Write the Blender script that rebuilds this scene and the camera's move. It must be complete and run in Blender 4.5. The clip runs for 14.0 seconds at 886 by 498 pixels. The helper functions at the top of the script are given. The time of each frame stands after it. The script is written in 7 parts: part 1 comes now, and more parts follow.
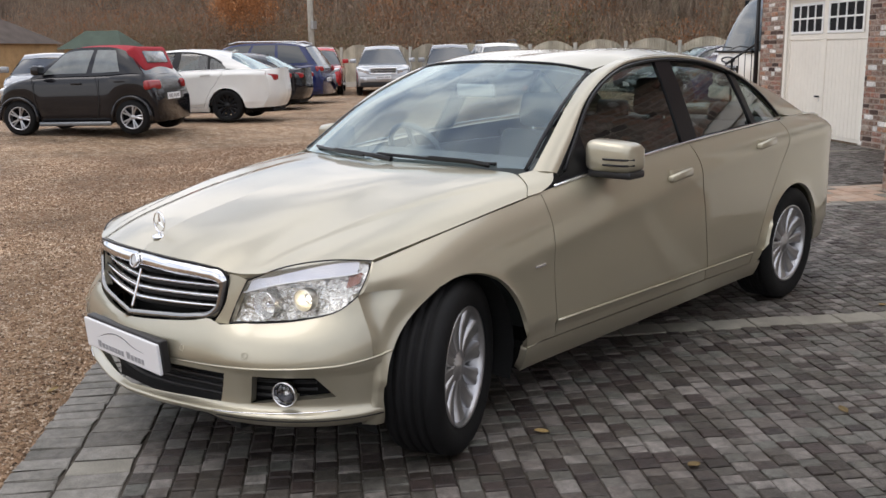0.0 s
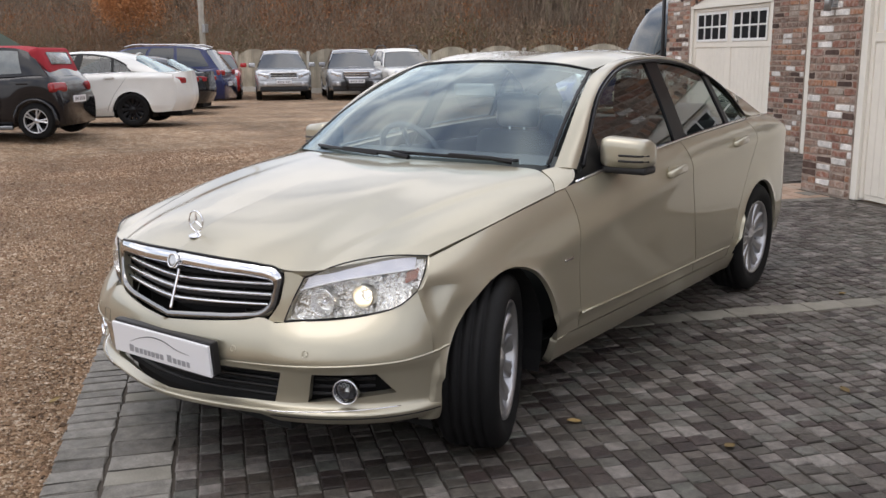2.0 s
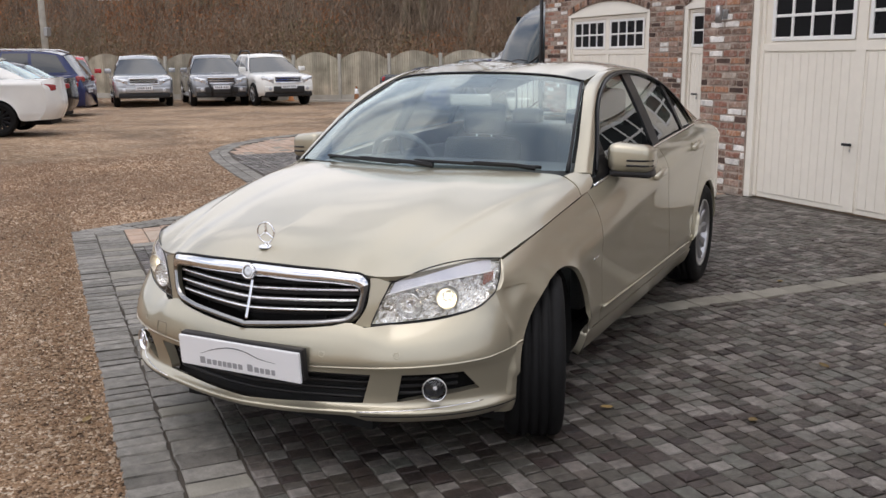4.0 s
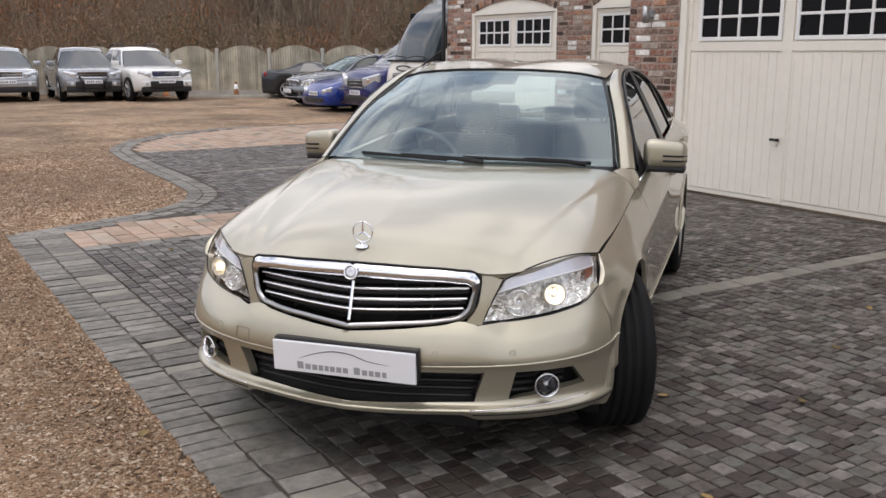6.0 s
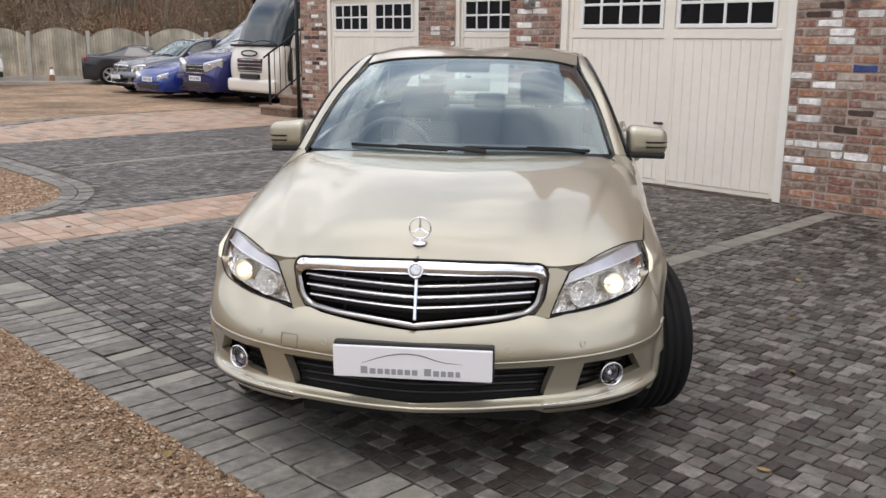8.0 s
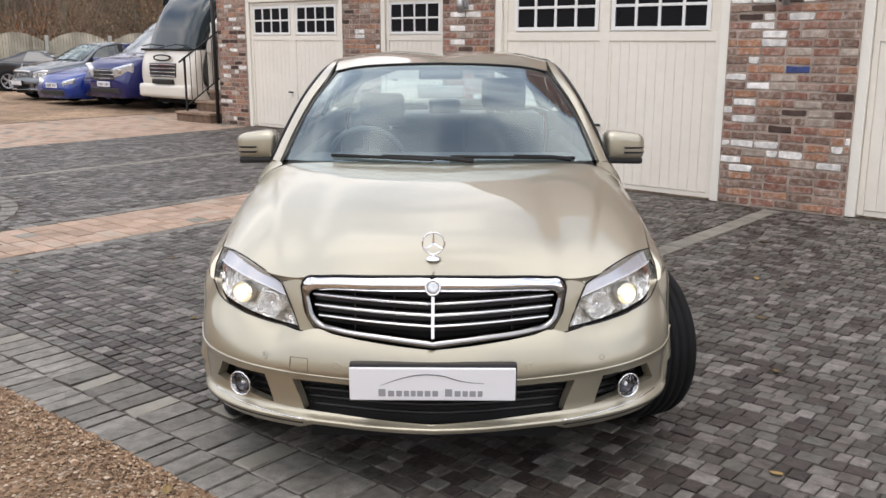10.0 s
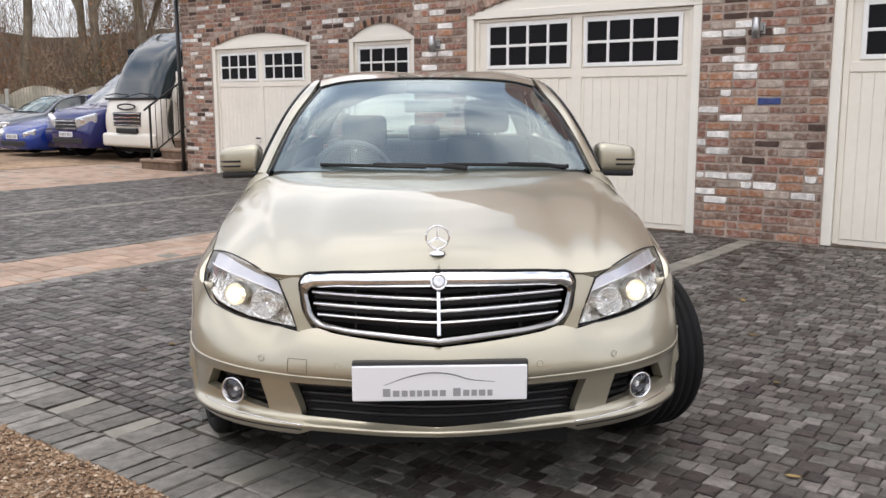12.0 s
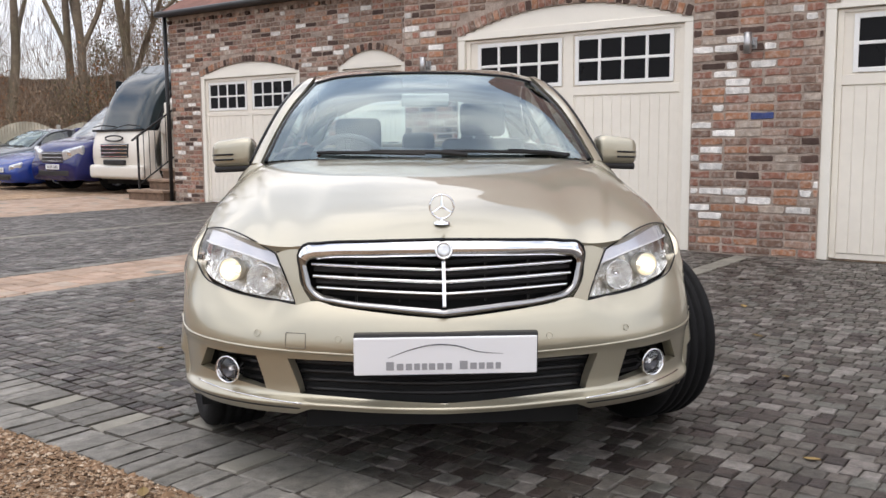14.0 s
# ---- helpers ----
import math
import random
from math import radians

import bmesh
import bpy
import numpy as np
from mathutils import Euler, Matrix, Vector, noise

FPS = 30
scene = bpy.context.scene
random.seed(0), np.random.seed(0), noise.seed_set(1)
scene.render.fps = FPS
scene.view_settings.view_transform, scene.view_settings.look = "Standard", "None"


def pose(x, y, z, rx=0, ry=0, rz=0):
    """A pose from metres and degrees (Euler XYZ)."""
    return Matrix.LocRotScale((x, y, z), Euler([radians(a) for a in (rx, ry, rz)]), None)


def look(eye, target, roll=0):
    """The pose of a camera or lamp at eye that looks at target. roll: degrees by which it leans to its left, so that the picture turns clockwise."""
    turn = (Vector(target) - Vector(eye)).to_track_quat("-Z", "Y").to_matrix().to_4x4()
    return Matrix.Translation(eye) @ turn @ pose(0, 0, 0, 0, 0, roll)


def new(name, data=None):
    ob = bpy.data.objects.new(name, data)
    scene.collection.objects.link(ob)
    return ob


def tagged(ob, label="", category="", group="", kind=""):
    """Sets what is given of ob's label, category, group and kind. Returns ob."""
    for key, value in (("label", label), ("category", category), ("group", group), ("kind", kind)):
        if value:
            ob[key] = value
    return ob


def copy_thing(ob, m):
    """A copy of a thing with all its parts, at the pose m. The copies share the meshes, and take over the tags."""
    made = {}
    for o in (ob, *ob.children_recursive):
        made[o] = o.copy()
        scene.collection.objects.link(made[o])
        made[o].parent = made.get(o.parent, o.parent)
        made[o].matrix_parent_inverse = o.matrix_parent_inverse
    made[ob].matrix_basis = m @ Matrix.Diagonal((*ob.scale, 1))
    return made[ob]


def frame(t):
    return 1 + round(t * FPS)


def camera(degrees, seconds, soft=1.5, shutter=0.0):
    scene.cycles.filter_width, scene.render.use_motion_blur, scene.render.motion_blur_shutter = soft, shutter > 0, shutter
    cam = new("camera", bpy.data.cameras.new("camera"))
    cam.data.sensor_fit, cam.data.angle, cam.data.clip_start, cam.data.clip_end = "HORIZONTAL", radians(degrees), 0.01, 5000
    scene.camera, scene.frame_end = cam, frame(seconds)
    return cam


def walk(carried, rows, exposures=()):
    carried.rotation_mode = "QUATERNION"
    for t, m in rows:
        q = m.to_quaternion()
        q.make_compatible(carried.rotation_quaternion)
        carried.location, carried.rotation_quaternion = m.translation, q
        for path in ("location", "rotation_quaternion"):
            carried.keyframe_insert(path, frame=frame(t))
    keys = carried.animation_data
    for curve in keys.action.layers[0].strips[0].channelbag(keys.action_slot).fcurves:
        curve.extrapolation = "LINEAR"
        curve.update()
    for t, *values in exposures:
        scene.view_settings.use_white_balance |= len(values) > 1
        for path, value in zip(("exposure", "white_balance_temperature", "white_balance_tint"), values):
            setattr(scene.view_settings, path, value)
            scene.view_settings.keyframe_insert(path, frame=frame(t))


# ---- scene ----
cam = camera(51.8, 14.0)
PATH = [
    (0, (2.96, -2.292, 1.427), (1.609, -0.881, 1.002), -1.1),
    (0.5, (2.937, -2.379, 1.429), (1.597, -0.956, 1.008), -1.2),
    (1, (2.861, -2.479, 1.416), (1.576, -1.005, 0.997), -0.9),
    (1.5, (2.742, -2.549, 1.406), (1.516, -1.025, 0.989), -0.7),
    (2, (2.561, -2.674, 1.403), (1.395, -1.103, 0.987), -0.6),
    (2.2, (2.524, -2.722, 1.414), (1.371, -1.142, 0.998), -0.8),
    (4.3, (1.916, -3.298, 1.447), (1.068, -1.534, 1.038), -0.2),
    (4.5, (1.852, -3.341, 1.448), (1.025, -1.566, 1.039), -0.0),
    (5, (1.643, -3.492, 1.466), (0.884, -1.688, 1.057), 0.0),
    (5.5, (1.473, -3.541, 1.455), (0.78, -1.711, 1.044), 0.0),
    (6, (1.235, -3.54, 1.451), (0.626, -1.682, 1.032), 0.1),
    (6.5, (1.061, -3.572, 1.447), (0.527, -1.692, 1.02), 0.1),
    (7, (0.829, -3.658, 1.452), (0.415, -1.751, 1.014), 0.2),
    (7.5, (0.638, -3.662, 1.445), (0.322, -1.737, 1.0), 0.3),
    (8, (0.416, -3.636, 1.464), (0.195, -1.699, 1.014), 0.4),
    (8.2, (0.35, -3.634, 1.466), (0.162, -1.695, 1.014), 0.3),
    (10.5, (0.024, -3.544, 1.49), (0.028, -1.593, 1.049), 0.0),
    (11, (-0.016, -3.542, 1.444), (0.013, -1.585, 1.036), -0.1),
    (11.5, (-0.045, -3.516, 1.338), (0.003, -1.551, 0.968), -0.1),
    (12, (-0.07, -3.48, 1.27), (-0.009, -1.507, 0.945), -0.2),
    (12.5, (-0.092, -3.467, 1.218), (-0.017, -1.488, 0.937), -0.3),
    (13, (-0.107, -3.456, 1.152), (-0.022, -1.473, 0.903), -0.3),
    (13.5, (-0.118, -3.43, 1.079), (-0.031, -1.446, 0.841), -0.4),
    (14, (-0.121, -3.402, 1.041), (-0.031, -1.418, 0.805), -0.4),
]
walk(cam, [(t, look(eye, target, roll)) for t, eye, target, roll in PATH],
     [(0, 0.06, 6440, 13.5), (1.5, 0.0, 6460, 14), (4.5, -0.06, 6500, 15), (5.5, -0.05, 6500, 15), (7.5, 0.09, 6490, 14.5), (11, 0.29, 6480, 14), (14, 0.28, 6460, 14)])

# ---- world and light ----
world = bpy.data.worlds.new("sky")
scene.world = world
world.use_nodes = True
wn, wl = world.node_tree.nodes, world.node_tree.links
wn.clear()
SUN_EL, SUN_AZ = radians(70), radians(200)
w_out = wn.new("ShaderNodeOutputWorld")
w_sky = wn.new("ShaderNodeTexSky")
w_sky.sky_type, w_sky.sun_disc = "NISHITA", False
w_sky.sun_elevation, w_sky.sun_rotation = SUN_EL, SUN_AZ
w_sky.air_density, w_sky.dust_density = 1.0, 2.0
w_bg = wn.new("ShaderNodeBackground")
w_bg.inputs["Strength"].default_value = 0.15
w_cloud = wn.new("ShaderNodeBackground")
w_mix = wn.new("ShaderNodeMixShader")
w_co = wn.new("ShaderNodeTexCoord")
w_map = wn.new("ShaderNodeMapping")
w_map.inputs["Scale"].default_value = (1.0, 1.0, 2.6)
w_n = wn.new("ShaderNodeTexNoise")
w_n.inputs["Scale"].default_value, w_n.inputs["Detail"].default_value, w_n.inputs["Roughness"].default_value = 1.7, 7.0, 0.52
w_r = wn.new("ShaderNodeValToRGB")
w_r.color_ramp.elements[0].position, w_r.color_ramp.elements[0].color = 0.34, (0.16, 0.16, 0.16, 1)
w_r.color_ramp.elements[1].position, w_r.color_ramp.elements[1].color = 0.56, (1, 1, 1, 1)
w_r2 = wn.new("ShaderNodeValToRGB")
w_r2.color_ramp.elements[0].position, w_r2.color_ramp.elements[0].color = 0.33, (0.60, 0.66, 0.74, 1)
w_r2.color_ramp.elements[1].position, w_r2.color_ramp.elements[1].color = 0.62, (1.0, 0.99, 0.975, 1)
w_n2 = wn.new("ShaderNodeTexNoise")
w_n2.inputs["Scale"].default_value, w_n2.inputs["Detail"].default_value = 3.4, 6.0
# an overcast sky is brightest overhead
w_sep, w_dome = wn.new("ShaderNodeSeparateXYZ"), wn.new("ShaderNodeMapRange")
w_dome.inputs["To Min"].default_value, w_dome.inputs["To Max"].default_value = 1.32, 1.95
wl.new(w_co.outputs["Generated"], w_sep.inputs[0])
wl.new(w_sep.outputs["Z"], w_dome.inputs["Value"])
wl.new(w_dome.outputs["Result"], w_cloud.inputs["Strength"])
wl.new(w_co.outputs["Generated"], w_map.inputs["Vector"])
wl.new(w_map.outputs["Vector"], w_n.inputs["Vector"])
wl.new(w_map.outputs["Vector"], w_n2.inputs["Vector"])
wl.new(w_n.outputs["Fac"], w_r.inputs["Fac"])
wl.new(w_n2.outputs["Fac"], w_r2.inputs["Fac"])
wl.new(w_sky.outputs["Color"], w_bg.inputs["Color"])
wl.new(w_r2.outputs["Color"], w_cloud.inputs["Color"])
wl.new(w_r.outputs["Color"], w_mix.inputs["Fac"])
wl.new(w_bg.outputs["Background"], w_mix.inputs[1])
wl.new(w_cloud.outputs["Background"], w_mix.inputs[2])
wl.new(w_mix.outputs["Shader"], w_out.inputs["Surface"])

sun = new("sun", bpy.data.lights.new("sun", "SUN"))
sun.data.energy, sun.data.angle, sun.data.color = 0.6, radians(35), (1.0, 0.96, 0.9)
# the sun stands behind the wood at the camera's back, veiled by cloud
sun.matrix_world = look((0, 0, 20), Vector((0, 0, 20)) + Vector((-math.sin(SUN_AZ) * math.cos(SUN_EL), -math.cos(SUN_AZ) * math.cos(SUN_EL), -math.sin(SUN_EL))))


# ---- materials ----
def mat(name, base, rough=0.6, metal=0.0, var=0.0, scale=6.0, fine=90.0, bump=0.0, bump_scale=200.0, spec=0.5, coat=0.0,
        rand=0.0, stain=None, stain_amount=0.0, stain_scale=1.5, rough_var=0.0, flake=0.0, transmission=0.0, ior=1.45, emit=0.0, alpha=1.0):
    """A procedural surface: base colour with variation at two scales, stains, bump, and a spread from piece to piece."""
    m = bpy.data.materials.new(name)
    m.use_nodes = True
    nt = m.node_tree
    n, l = nt.nodes, nt.links
    b = n["Principled BSDF"]
    b.inputs["Roughness"].default_value, b.inputs["Metallic"].default_value = rough, metal
    b.inputs["Specular IOR Level"].default_value, b.inputs["Coat Weight"].default_value = spec, coat
    b.inputs["Coat Roughness"].default_value = 0.03
    b.inputs["Transmission Weight"].default_value, b.inputs["IOR"].default_value = transmission, ior
    b.inputs["Base Color"].default_value = (*base, 1)
    if emit:
        b.inputs["Emission Color"].default_value, b.inputs["Emission Strength"].default_value = (*base, 1), emit
    if not (var or bump or rand or stain or rough_var or flake):
        return m
    co = n.new("ShaderNodeTexCoord")
    geo = n.new("ShaderNodeNewGeometry")
    col = n.new("ShaderNodeRGB")
    col.outputs[0].default_value = (*base, 1)
    out = col.outputs[0]

    def tex(s, detail=5.0):
        t = n.new("ShaderNodeTexNoise")
        t.inputs["Scale"].default_value, t.inputs["Detail"].default_value = s, detail
        l.new(geo.outputs["Position"], t.inputs["Vector"])
        return t.outputs["Fac"]

    def scaled(fac, lo, hi):
        r = n.new("ShaderNodeMapRange")
        r.inputs["From Min"].default_value, r.inputs["From Max"].default_value = 0.25, 0.75
        r.inputs["To Min"].default_value, r.inputs["To Max"].default_value = lo, hi
        l.new(fac, r.inputs["Value"])
        return r.outputs["Result"]

    def times(c, f):
        x = n.new("ShaderNodeVectorMath")
        x.operation = "SCALE"
        l.new(c, x.inputs[0])
        l.new(f, x.inputs["Scale"])
        return x.outputs[0]

    if stain:
        mx = n.new("ShaderNodeMix")
        mx.data_type = "RGBA"
        l.new(scaled(tex(stain_scale, 7.0), -stain_amount * 0.6, stain_amount), mx.inputs["Factor"])
        l.new(out, mx.inputs["A"])
        mx.inputs["B"].default_value = (*stain, 1)
        out = mx.outputs["Result"]
    if var:
        out = times(out, scaled(tex(scale), 1 - var, 1 + var))
        out = times(out, scaled(tex(fine, 3.0), 1 - var * 0.7, 1 + var * 0.7))
    if rand:
        info = n.new("ShaderNodeObjectInfo")
        r = n.new("ShaderNodeMapRange")
        r.inputs["To Min"].default_value, r.inputs["To Max"].default_value = 1 - rand, 1 + rand
        l.new(info.outputs["Random"], r.inputs["Value"])
        out = times(out, r.outputs["Result"])
        r2 = n.new("ShaderNodeMapRange")
        r2.inputs["To Min"].default_value, r2.inputs["To Max"].default_value = 1 - rand, 1 + rand
        l.new(geo.outputs["Random Per Island"], r2.inputs["Value"])
        out = times(out, r2.outputs["Result"])
    l.new(out, b.inputs["Base Color"])
    if rough_var:
        l.new(scaled(tex(scale * 1.7), max(0.02, rough - rough_var), min(1, rough + rough_var)), b.inputs["Roughness"])
    if bump:
        bp = n.new("ShaderNodeBump")
        bp.inputs["Strength"].default_value, bp.inputs["Distance"].default_value = bump, 0.004
        l.new(tex(bump_scale, 4.0), bp.inputs["Height"])
        l.new(bp.outputs["Normal"], b.inputs["Normal"])
    return m


M = {}


def pebbled(name, tones, scale, rough=0.85, patch=0.5, bump=1.0):
    """Loose stones: each cell of a fine pattern takes one of the tones, over broad damp and worn patches."""
    m = bpy.data.materials.new(name)
    m.use_nodes = True
    n, l = m.node_tree.nodes, m.node_tree.links
    b = n["Principled BSDF"]
    b.inputs["Roughness"].default_value = rough
    b.inputs["Specular IOR Level"].default_value = 0.3
    geo = n.new("ShaderNodeNewGeometry")
    vo = n.new("ShaderNodeTexVoronoi")
    vo.inputs["Scale"].default_value = scale
    big = n.new("ShaderNodeTexVoronoi")
    big.inputs["Scale"].default_value = scale * 0.23
    ns = n.new("ShaderNodeTexNoise")
    ns.inputs["Scale"].default_value, ns.inputs["Detail"].default_value, ns.inputs["Roughness"].default_value = 0.55, 9.0, 0.62
    ns2 = n.new("ShaderNodeTexNoise")
    ns2.inputs["Scale"].default_value, ns2.inputs["Detail"].default_value = 5.0, 6.0
    ramp = n.new("ShaderNodeValToRGB")
    ramp.color_ramp.elements[0].color = (*tones[0], 1)
    ramp.color_ramp.elements[1].color = (*tones[-1], 1)
    for i, c in enumerate(tones[1:-1]):
        e = ramp.color_ramp.elements.new((i + 1) / (len(tones) - 1))
        e.color = (*c, 1)
    sep, sep2, av = n.new("ShaderNodeSeparateColor"), n.new("ShaderNodeSeparateColor"), n.new("ShaderNodeMath")
    av.operation = "MULTIPLY_ADD"
    av.inputs[1].default_value = 0.35
    mul, mr, mr2, x1, x2 = n.new("ShaderNodeMath"), n.new("ShaderNodeMapRange"), n.new("ShaderNodeMapRange"), n.new("ShaderNodeVectorMath"), n.new("ShaderNodeVectorMath")
    mul.operation = "MULTIPLY"
    mul.inputs[1].default_value = 0.8
    for t in (vo, big, ns, ns2):
        l.new(geo.outputs["Position"], t.inputs["Vector"])
    l.new(vo.outputs["Color"], sep.inputs[0])
    l.new(big.outputs["Color"], sep2.inputs[0])
    l.new(sep.outputs[0], mul.inputs[0])
    l.new(sep2.outputs[0], av.inputs[0])
    l.new(mul.outputs[0], av.inputs[2])
    l.new(av.outputs[0], ramp.inputs["Fac"])
    for r, lo, hi in ((mr, 1 - patch, 1 + patch * 0.55), (mr2, 0.84, 1.16)):
        r.inputs["From Min"].default_value, r.inputs["From Max"].default_value = 0.3, 0.7
        r.inputs["To Min"].default_value, r.inputs["To Max"].default_value = lo, hi
    l.new(ns.outputs["Fac"], mr.inputs["Value"])
    l.new(ns2.outputs["Fac"], mr2.inputs["Value"])
    x1.operation = x2.operation = "SCALE"
    l.new(ramp.outputs["Color"], x1.inputs[0])
    l.new(mr.outputs["Result"], x1.inputs["Scale"])
    l.new(x1.outputs[0], x2.inputs[0])
    l.new(mr2.outputs["Result"], x2.inputs["Scale"])
    l.new(x2.outputs[0], b.inputs["Base Color"])
    bp = n.new("ShaderNodeBump")
    bp.inputs["Strength"].default_value, bp.inputs["Distance"].default_value = bump, 0.012
    bp.invert = True
    l.new(vo.outputs["Distance"], bp.inputs["Height"])
    l.new(bp.outputs["Normal"], b.inputs["Normal"])
    return m


def toned(name, tones, rough=0.72, var=0.18, bump=0.5, scale=9.0, stain=(0.03, 0.026, 0.022), stain_amount=0.35, stain_scale=1.6):
    """Blocks of mixed tones: each piece takes its own place on the tone scale, with grain and broad stains."""
    m = mat(name, (0.1, 0.1, 0.1), rough, var=var, scale=scale, fine=170, bump=bump, bump_scale=200, stain=stain, stain_amount=stain_amount, stain_scale=stain_scale, rough_var=0.12)
    n, l = m.node_tree.nodes, m.node_tree.links
    col = next(k for k in n if k.bl_idname == "ShaderNodeRGB")
    to = [k.to_socket for k in col.outputs[0].links]
    info, geo = n.new("ShaderNodeObjectInfo"), n.new("ShaderNodeNewGeometry")
    add, fr, ramp = n.new("ShaderNodeMath"), n.new("ShaderNodeMath"), n.new("ShaderNodeValToRGB")
    add.operation, fr.operation = "ADD", "FRACT"
    l.new(info.outputs["Random"], add.inputs[0])
    l.new(geo.outputs["Random Per Island"], add.inputs[1])
    l.new(add.outputs[0], fr.inputs[0])
    l.new(fr.outputs[0], ramp.inputs["Fac"])
    ramp.color_ramp.interpolation = "LINEAR"
    ramp.color_ramp.elements[0].color = (*tones[0], 1)
    ramp.color_ramp.elements[1].color = (*tones[-1], 1)
    for i, c in enumerate(tones[1:-1]):
        e = ramp.color_ramp.elements.new((i + 1) / (len(tones) - 1))
        e.color = (*c, 1)
    for t in to:
        l.new(ramp.outputs["Color"], t)
    return m


STONES = [(0.075, 0.046, 0.027), (0.175, 0.11, 0.063), (0.30, 0.195, 0.118), (0.36, 0.25, 0.16), (0.30, 0.20, 0.125), (0.46, 0.36, 0.255), (0.66, 0.57, 0.47)]
STONES = [(r * 0.93, g * 0.88, b * 0.82) for r, g, b in STONES]
M["gravel"] = pebbled("gravel", STONES, 70.0, patch=0.6)
M["litter"] = toned("brown_litter", [(0.13, 0.075, 0.042), (0.22, 0.13, 0.075), (0.30, 0.185, 0.115), (0.19, 0.105, 0.06), (0.42, 0.30, 0.20)], 0.85, 0.1, 0.0, 30)
M["pebble"] = toned("pebble", [(c[0] * 0.88, c[1] * 0.86, c[2] * 0.84) for c in STONES], 0.8, 0.1, 0.0, 30, (0.1, 0.07, 0.045), 0.4, 0.6)
M["joint"] = mat("joint_sand", (0.068, 0.057, 0.045), 0.95, var=0.3, scale=5, bump=0.6, bump_scale=300)
M["sett"] = toned("charcoal_sett", [(0.024, 0.018, 0.016), (0.048, 0.034, 0.030), (0.066, 0.060, 0.050), (0.098, 0.082, 0.070), (0.104, 0.103, 0.088), (0.150, 0.130, 0.116), (0.205, 0.187, 0.168)], 0.5, 0.46, 1.0, 26.0, (0.034, 0.028, 0.018), 0.7, 3.4)
M["sett_edge"] = toned("grey_edging_sett", [(0.120, 0.110, 0.094), (0.165, 0.153, 0.132), (0.20, 0.186, 0.162), (0.245, 0.228, 0.20)], 0.6, 0.34, 1.0, 20, (0.06, 0.055, 0.036), 0.6, 3.0)
M["sett_tan"] = toned("tan_sett", [(0.28, 0.19, 0.13), (0.36, 0.25, 0.175), (0.41, 0.28, 0.20), (0.38, 0.30, 0.23)], 0.62, 0.16, 0.5, 8, (0.2, 0.15, 0.11), 0.35, 1.5)
M["sett_pale"] = mat("pale_sett", (0.22, 0.205, 0.17), 0.78, var=0.2, scale=8, fine=150, bump=0.4, bump_scale=220, rand=0.12)
BRICK = dict(red=(0.25, 0.115, 0.078), orange=(0.33, 0.16, 0.09), brown=(0.19, 0.115, 0.082), pink=(0.27, 0.175, 0.13), dark=(0.075, 0.045, 0.035), white=(0.72, 0.69, 0.65), buff=(0.36, 0.29, 0.235), blue=(0.04, 0.06, 0.17))
for k, c in BRICK.items():
    M["brick_" + k] = mat("brick_" + k, c, 0.92, var=0.3, scale=16, fine=120, bump=1.0, bump_scale=90, rand=0.16,
                          stain=(0.55, 0.5, 0.45) if k not in ("dark", "blue") else (0.2, 0.17, 0.15), stain_amount=0.5 if k not in ("white", "dark", "blue") else 0.15, stain_scale=26)
M["mortar"] = mat("mortar", (0.36, 0.29, 0.24), 0.95, var=0.4, scale=6, bump=0.8, bump_scale=180)
M["cream"] = mat("cream_paint", (0.82, 0.765, 0.665), 0.5, var=0.03, scale=1.5, fine=12, bump=0.05, bump_scale=80, stain=(0.6, 0.53, 0.44), stain_amount=0.16, stain_scale=1.0)
M["cream_trim"] = mat("cream_trim_paint", (0.83, 0.79, 0.70), 0.45, var=0.04, scale=2, bump=0.05, bump_scale=90)
M["white_bar"] = mat("white_glazing_bar", (0.82, 0.81, 0.78), 0.4, var=0.03, scale=5)
M["dark_glass"] = mat("blacked_glass", (0.008, 0.008, 0.009), 0.35, spec=0.15, rough_var=0.1, scale=4)
M["roof_tile"] = mat("terracotta_tile", (0.17, 0.085, 0.067), 0.85, var=0.25, scale=4, fine=60, bump=0.5, bump_scale=90, rand=0.2, stain=(0.12, 0.07, 0.06), stain_amount=0.5)
M["black_plastic"] = mat("black_plastic", (0.014, 0.014, 0.015), 0.45, var=0.1, scale=20, bump=0.1, bump_scale=300)
M["iron"] = mat("black_iron", (0.012, 0.012, 0.012), 0.5, var=0.2, scale=30)
M["steel"] = mat("steel_grey", (0.45, 0.45, 0.45), 0.4, metal=0.9, var=0.1, scale=20)
M["fence"] = mat("weathered_timber", (0.42, 0.375, 0.29), 0.9, var=0.25, scale=2.0, fine=40, rand=0.25, stain=(0.09, 0.09, 0.06), stain_amount=0.6, stain_scale=1.2)
M["concrete"] = mat("concrete", (0.42, 0.40, 0.35), 0.9, var=0.18, scale=3, fine=60, bump=0.4)
M["bark"] = mat("bark", (0.165, 0.13, 0.095), 0.95, var=0.35, scale=2, fine=20, bump=0.8, bump_scale=30, stain=(0.11, 0.12, 0.05), stain_amount=0.5, stain_scale=0.5)
M["twig"] = mat("twigs", (0.20, 0.155, 0.115), 0.95, rand=0.35, var=0.2, scale=1)
M["leaf_rust"] = mat("rust_leaves", (0.36, 0.15, 0.058), 0.85, rand=0.4, var=0.3, scale=0.3)
M["leaf_brown"] = mat("brown_brush", (0.20, 0.138, 0.088), 0.9, rand=0.4, var=0.3, scale=0.25)
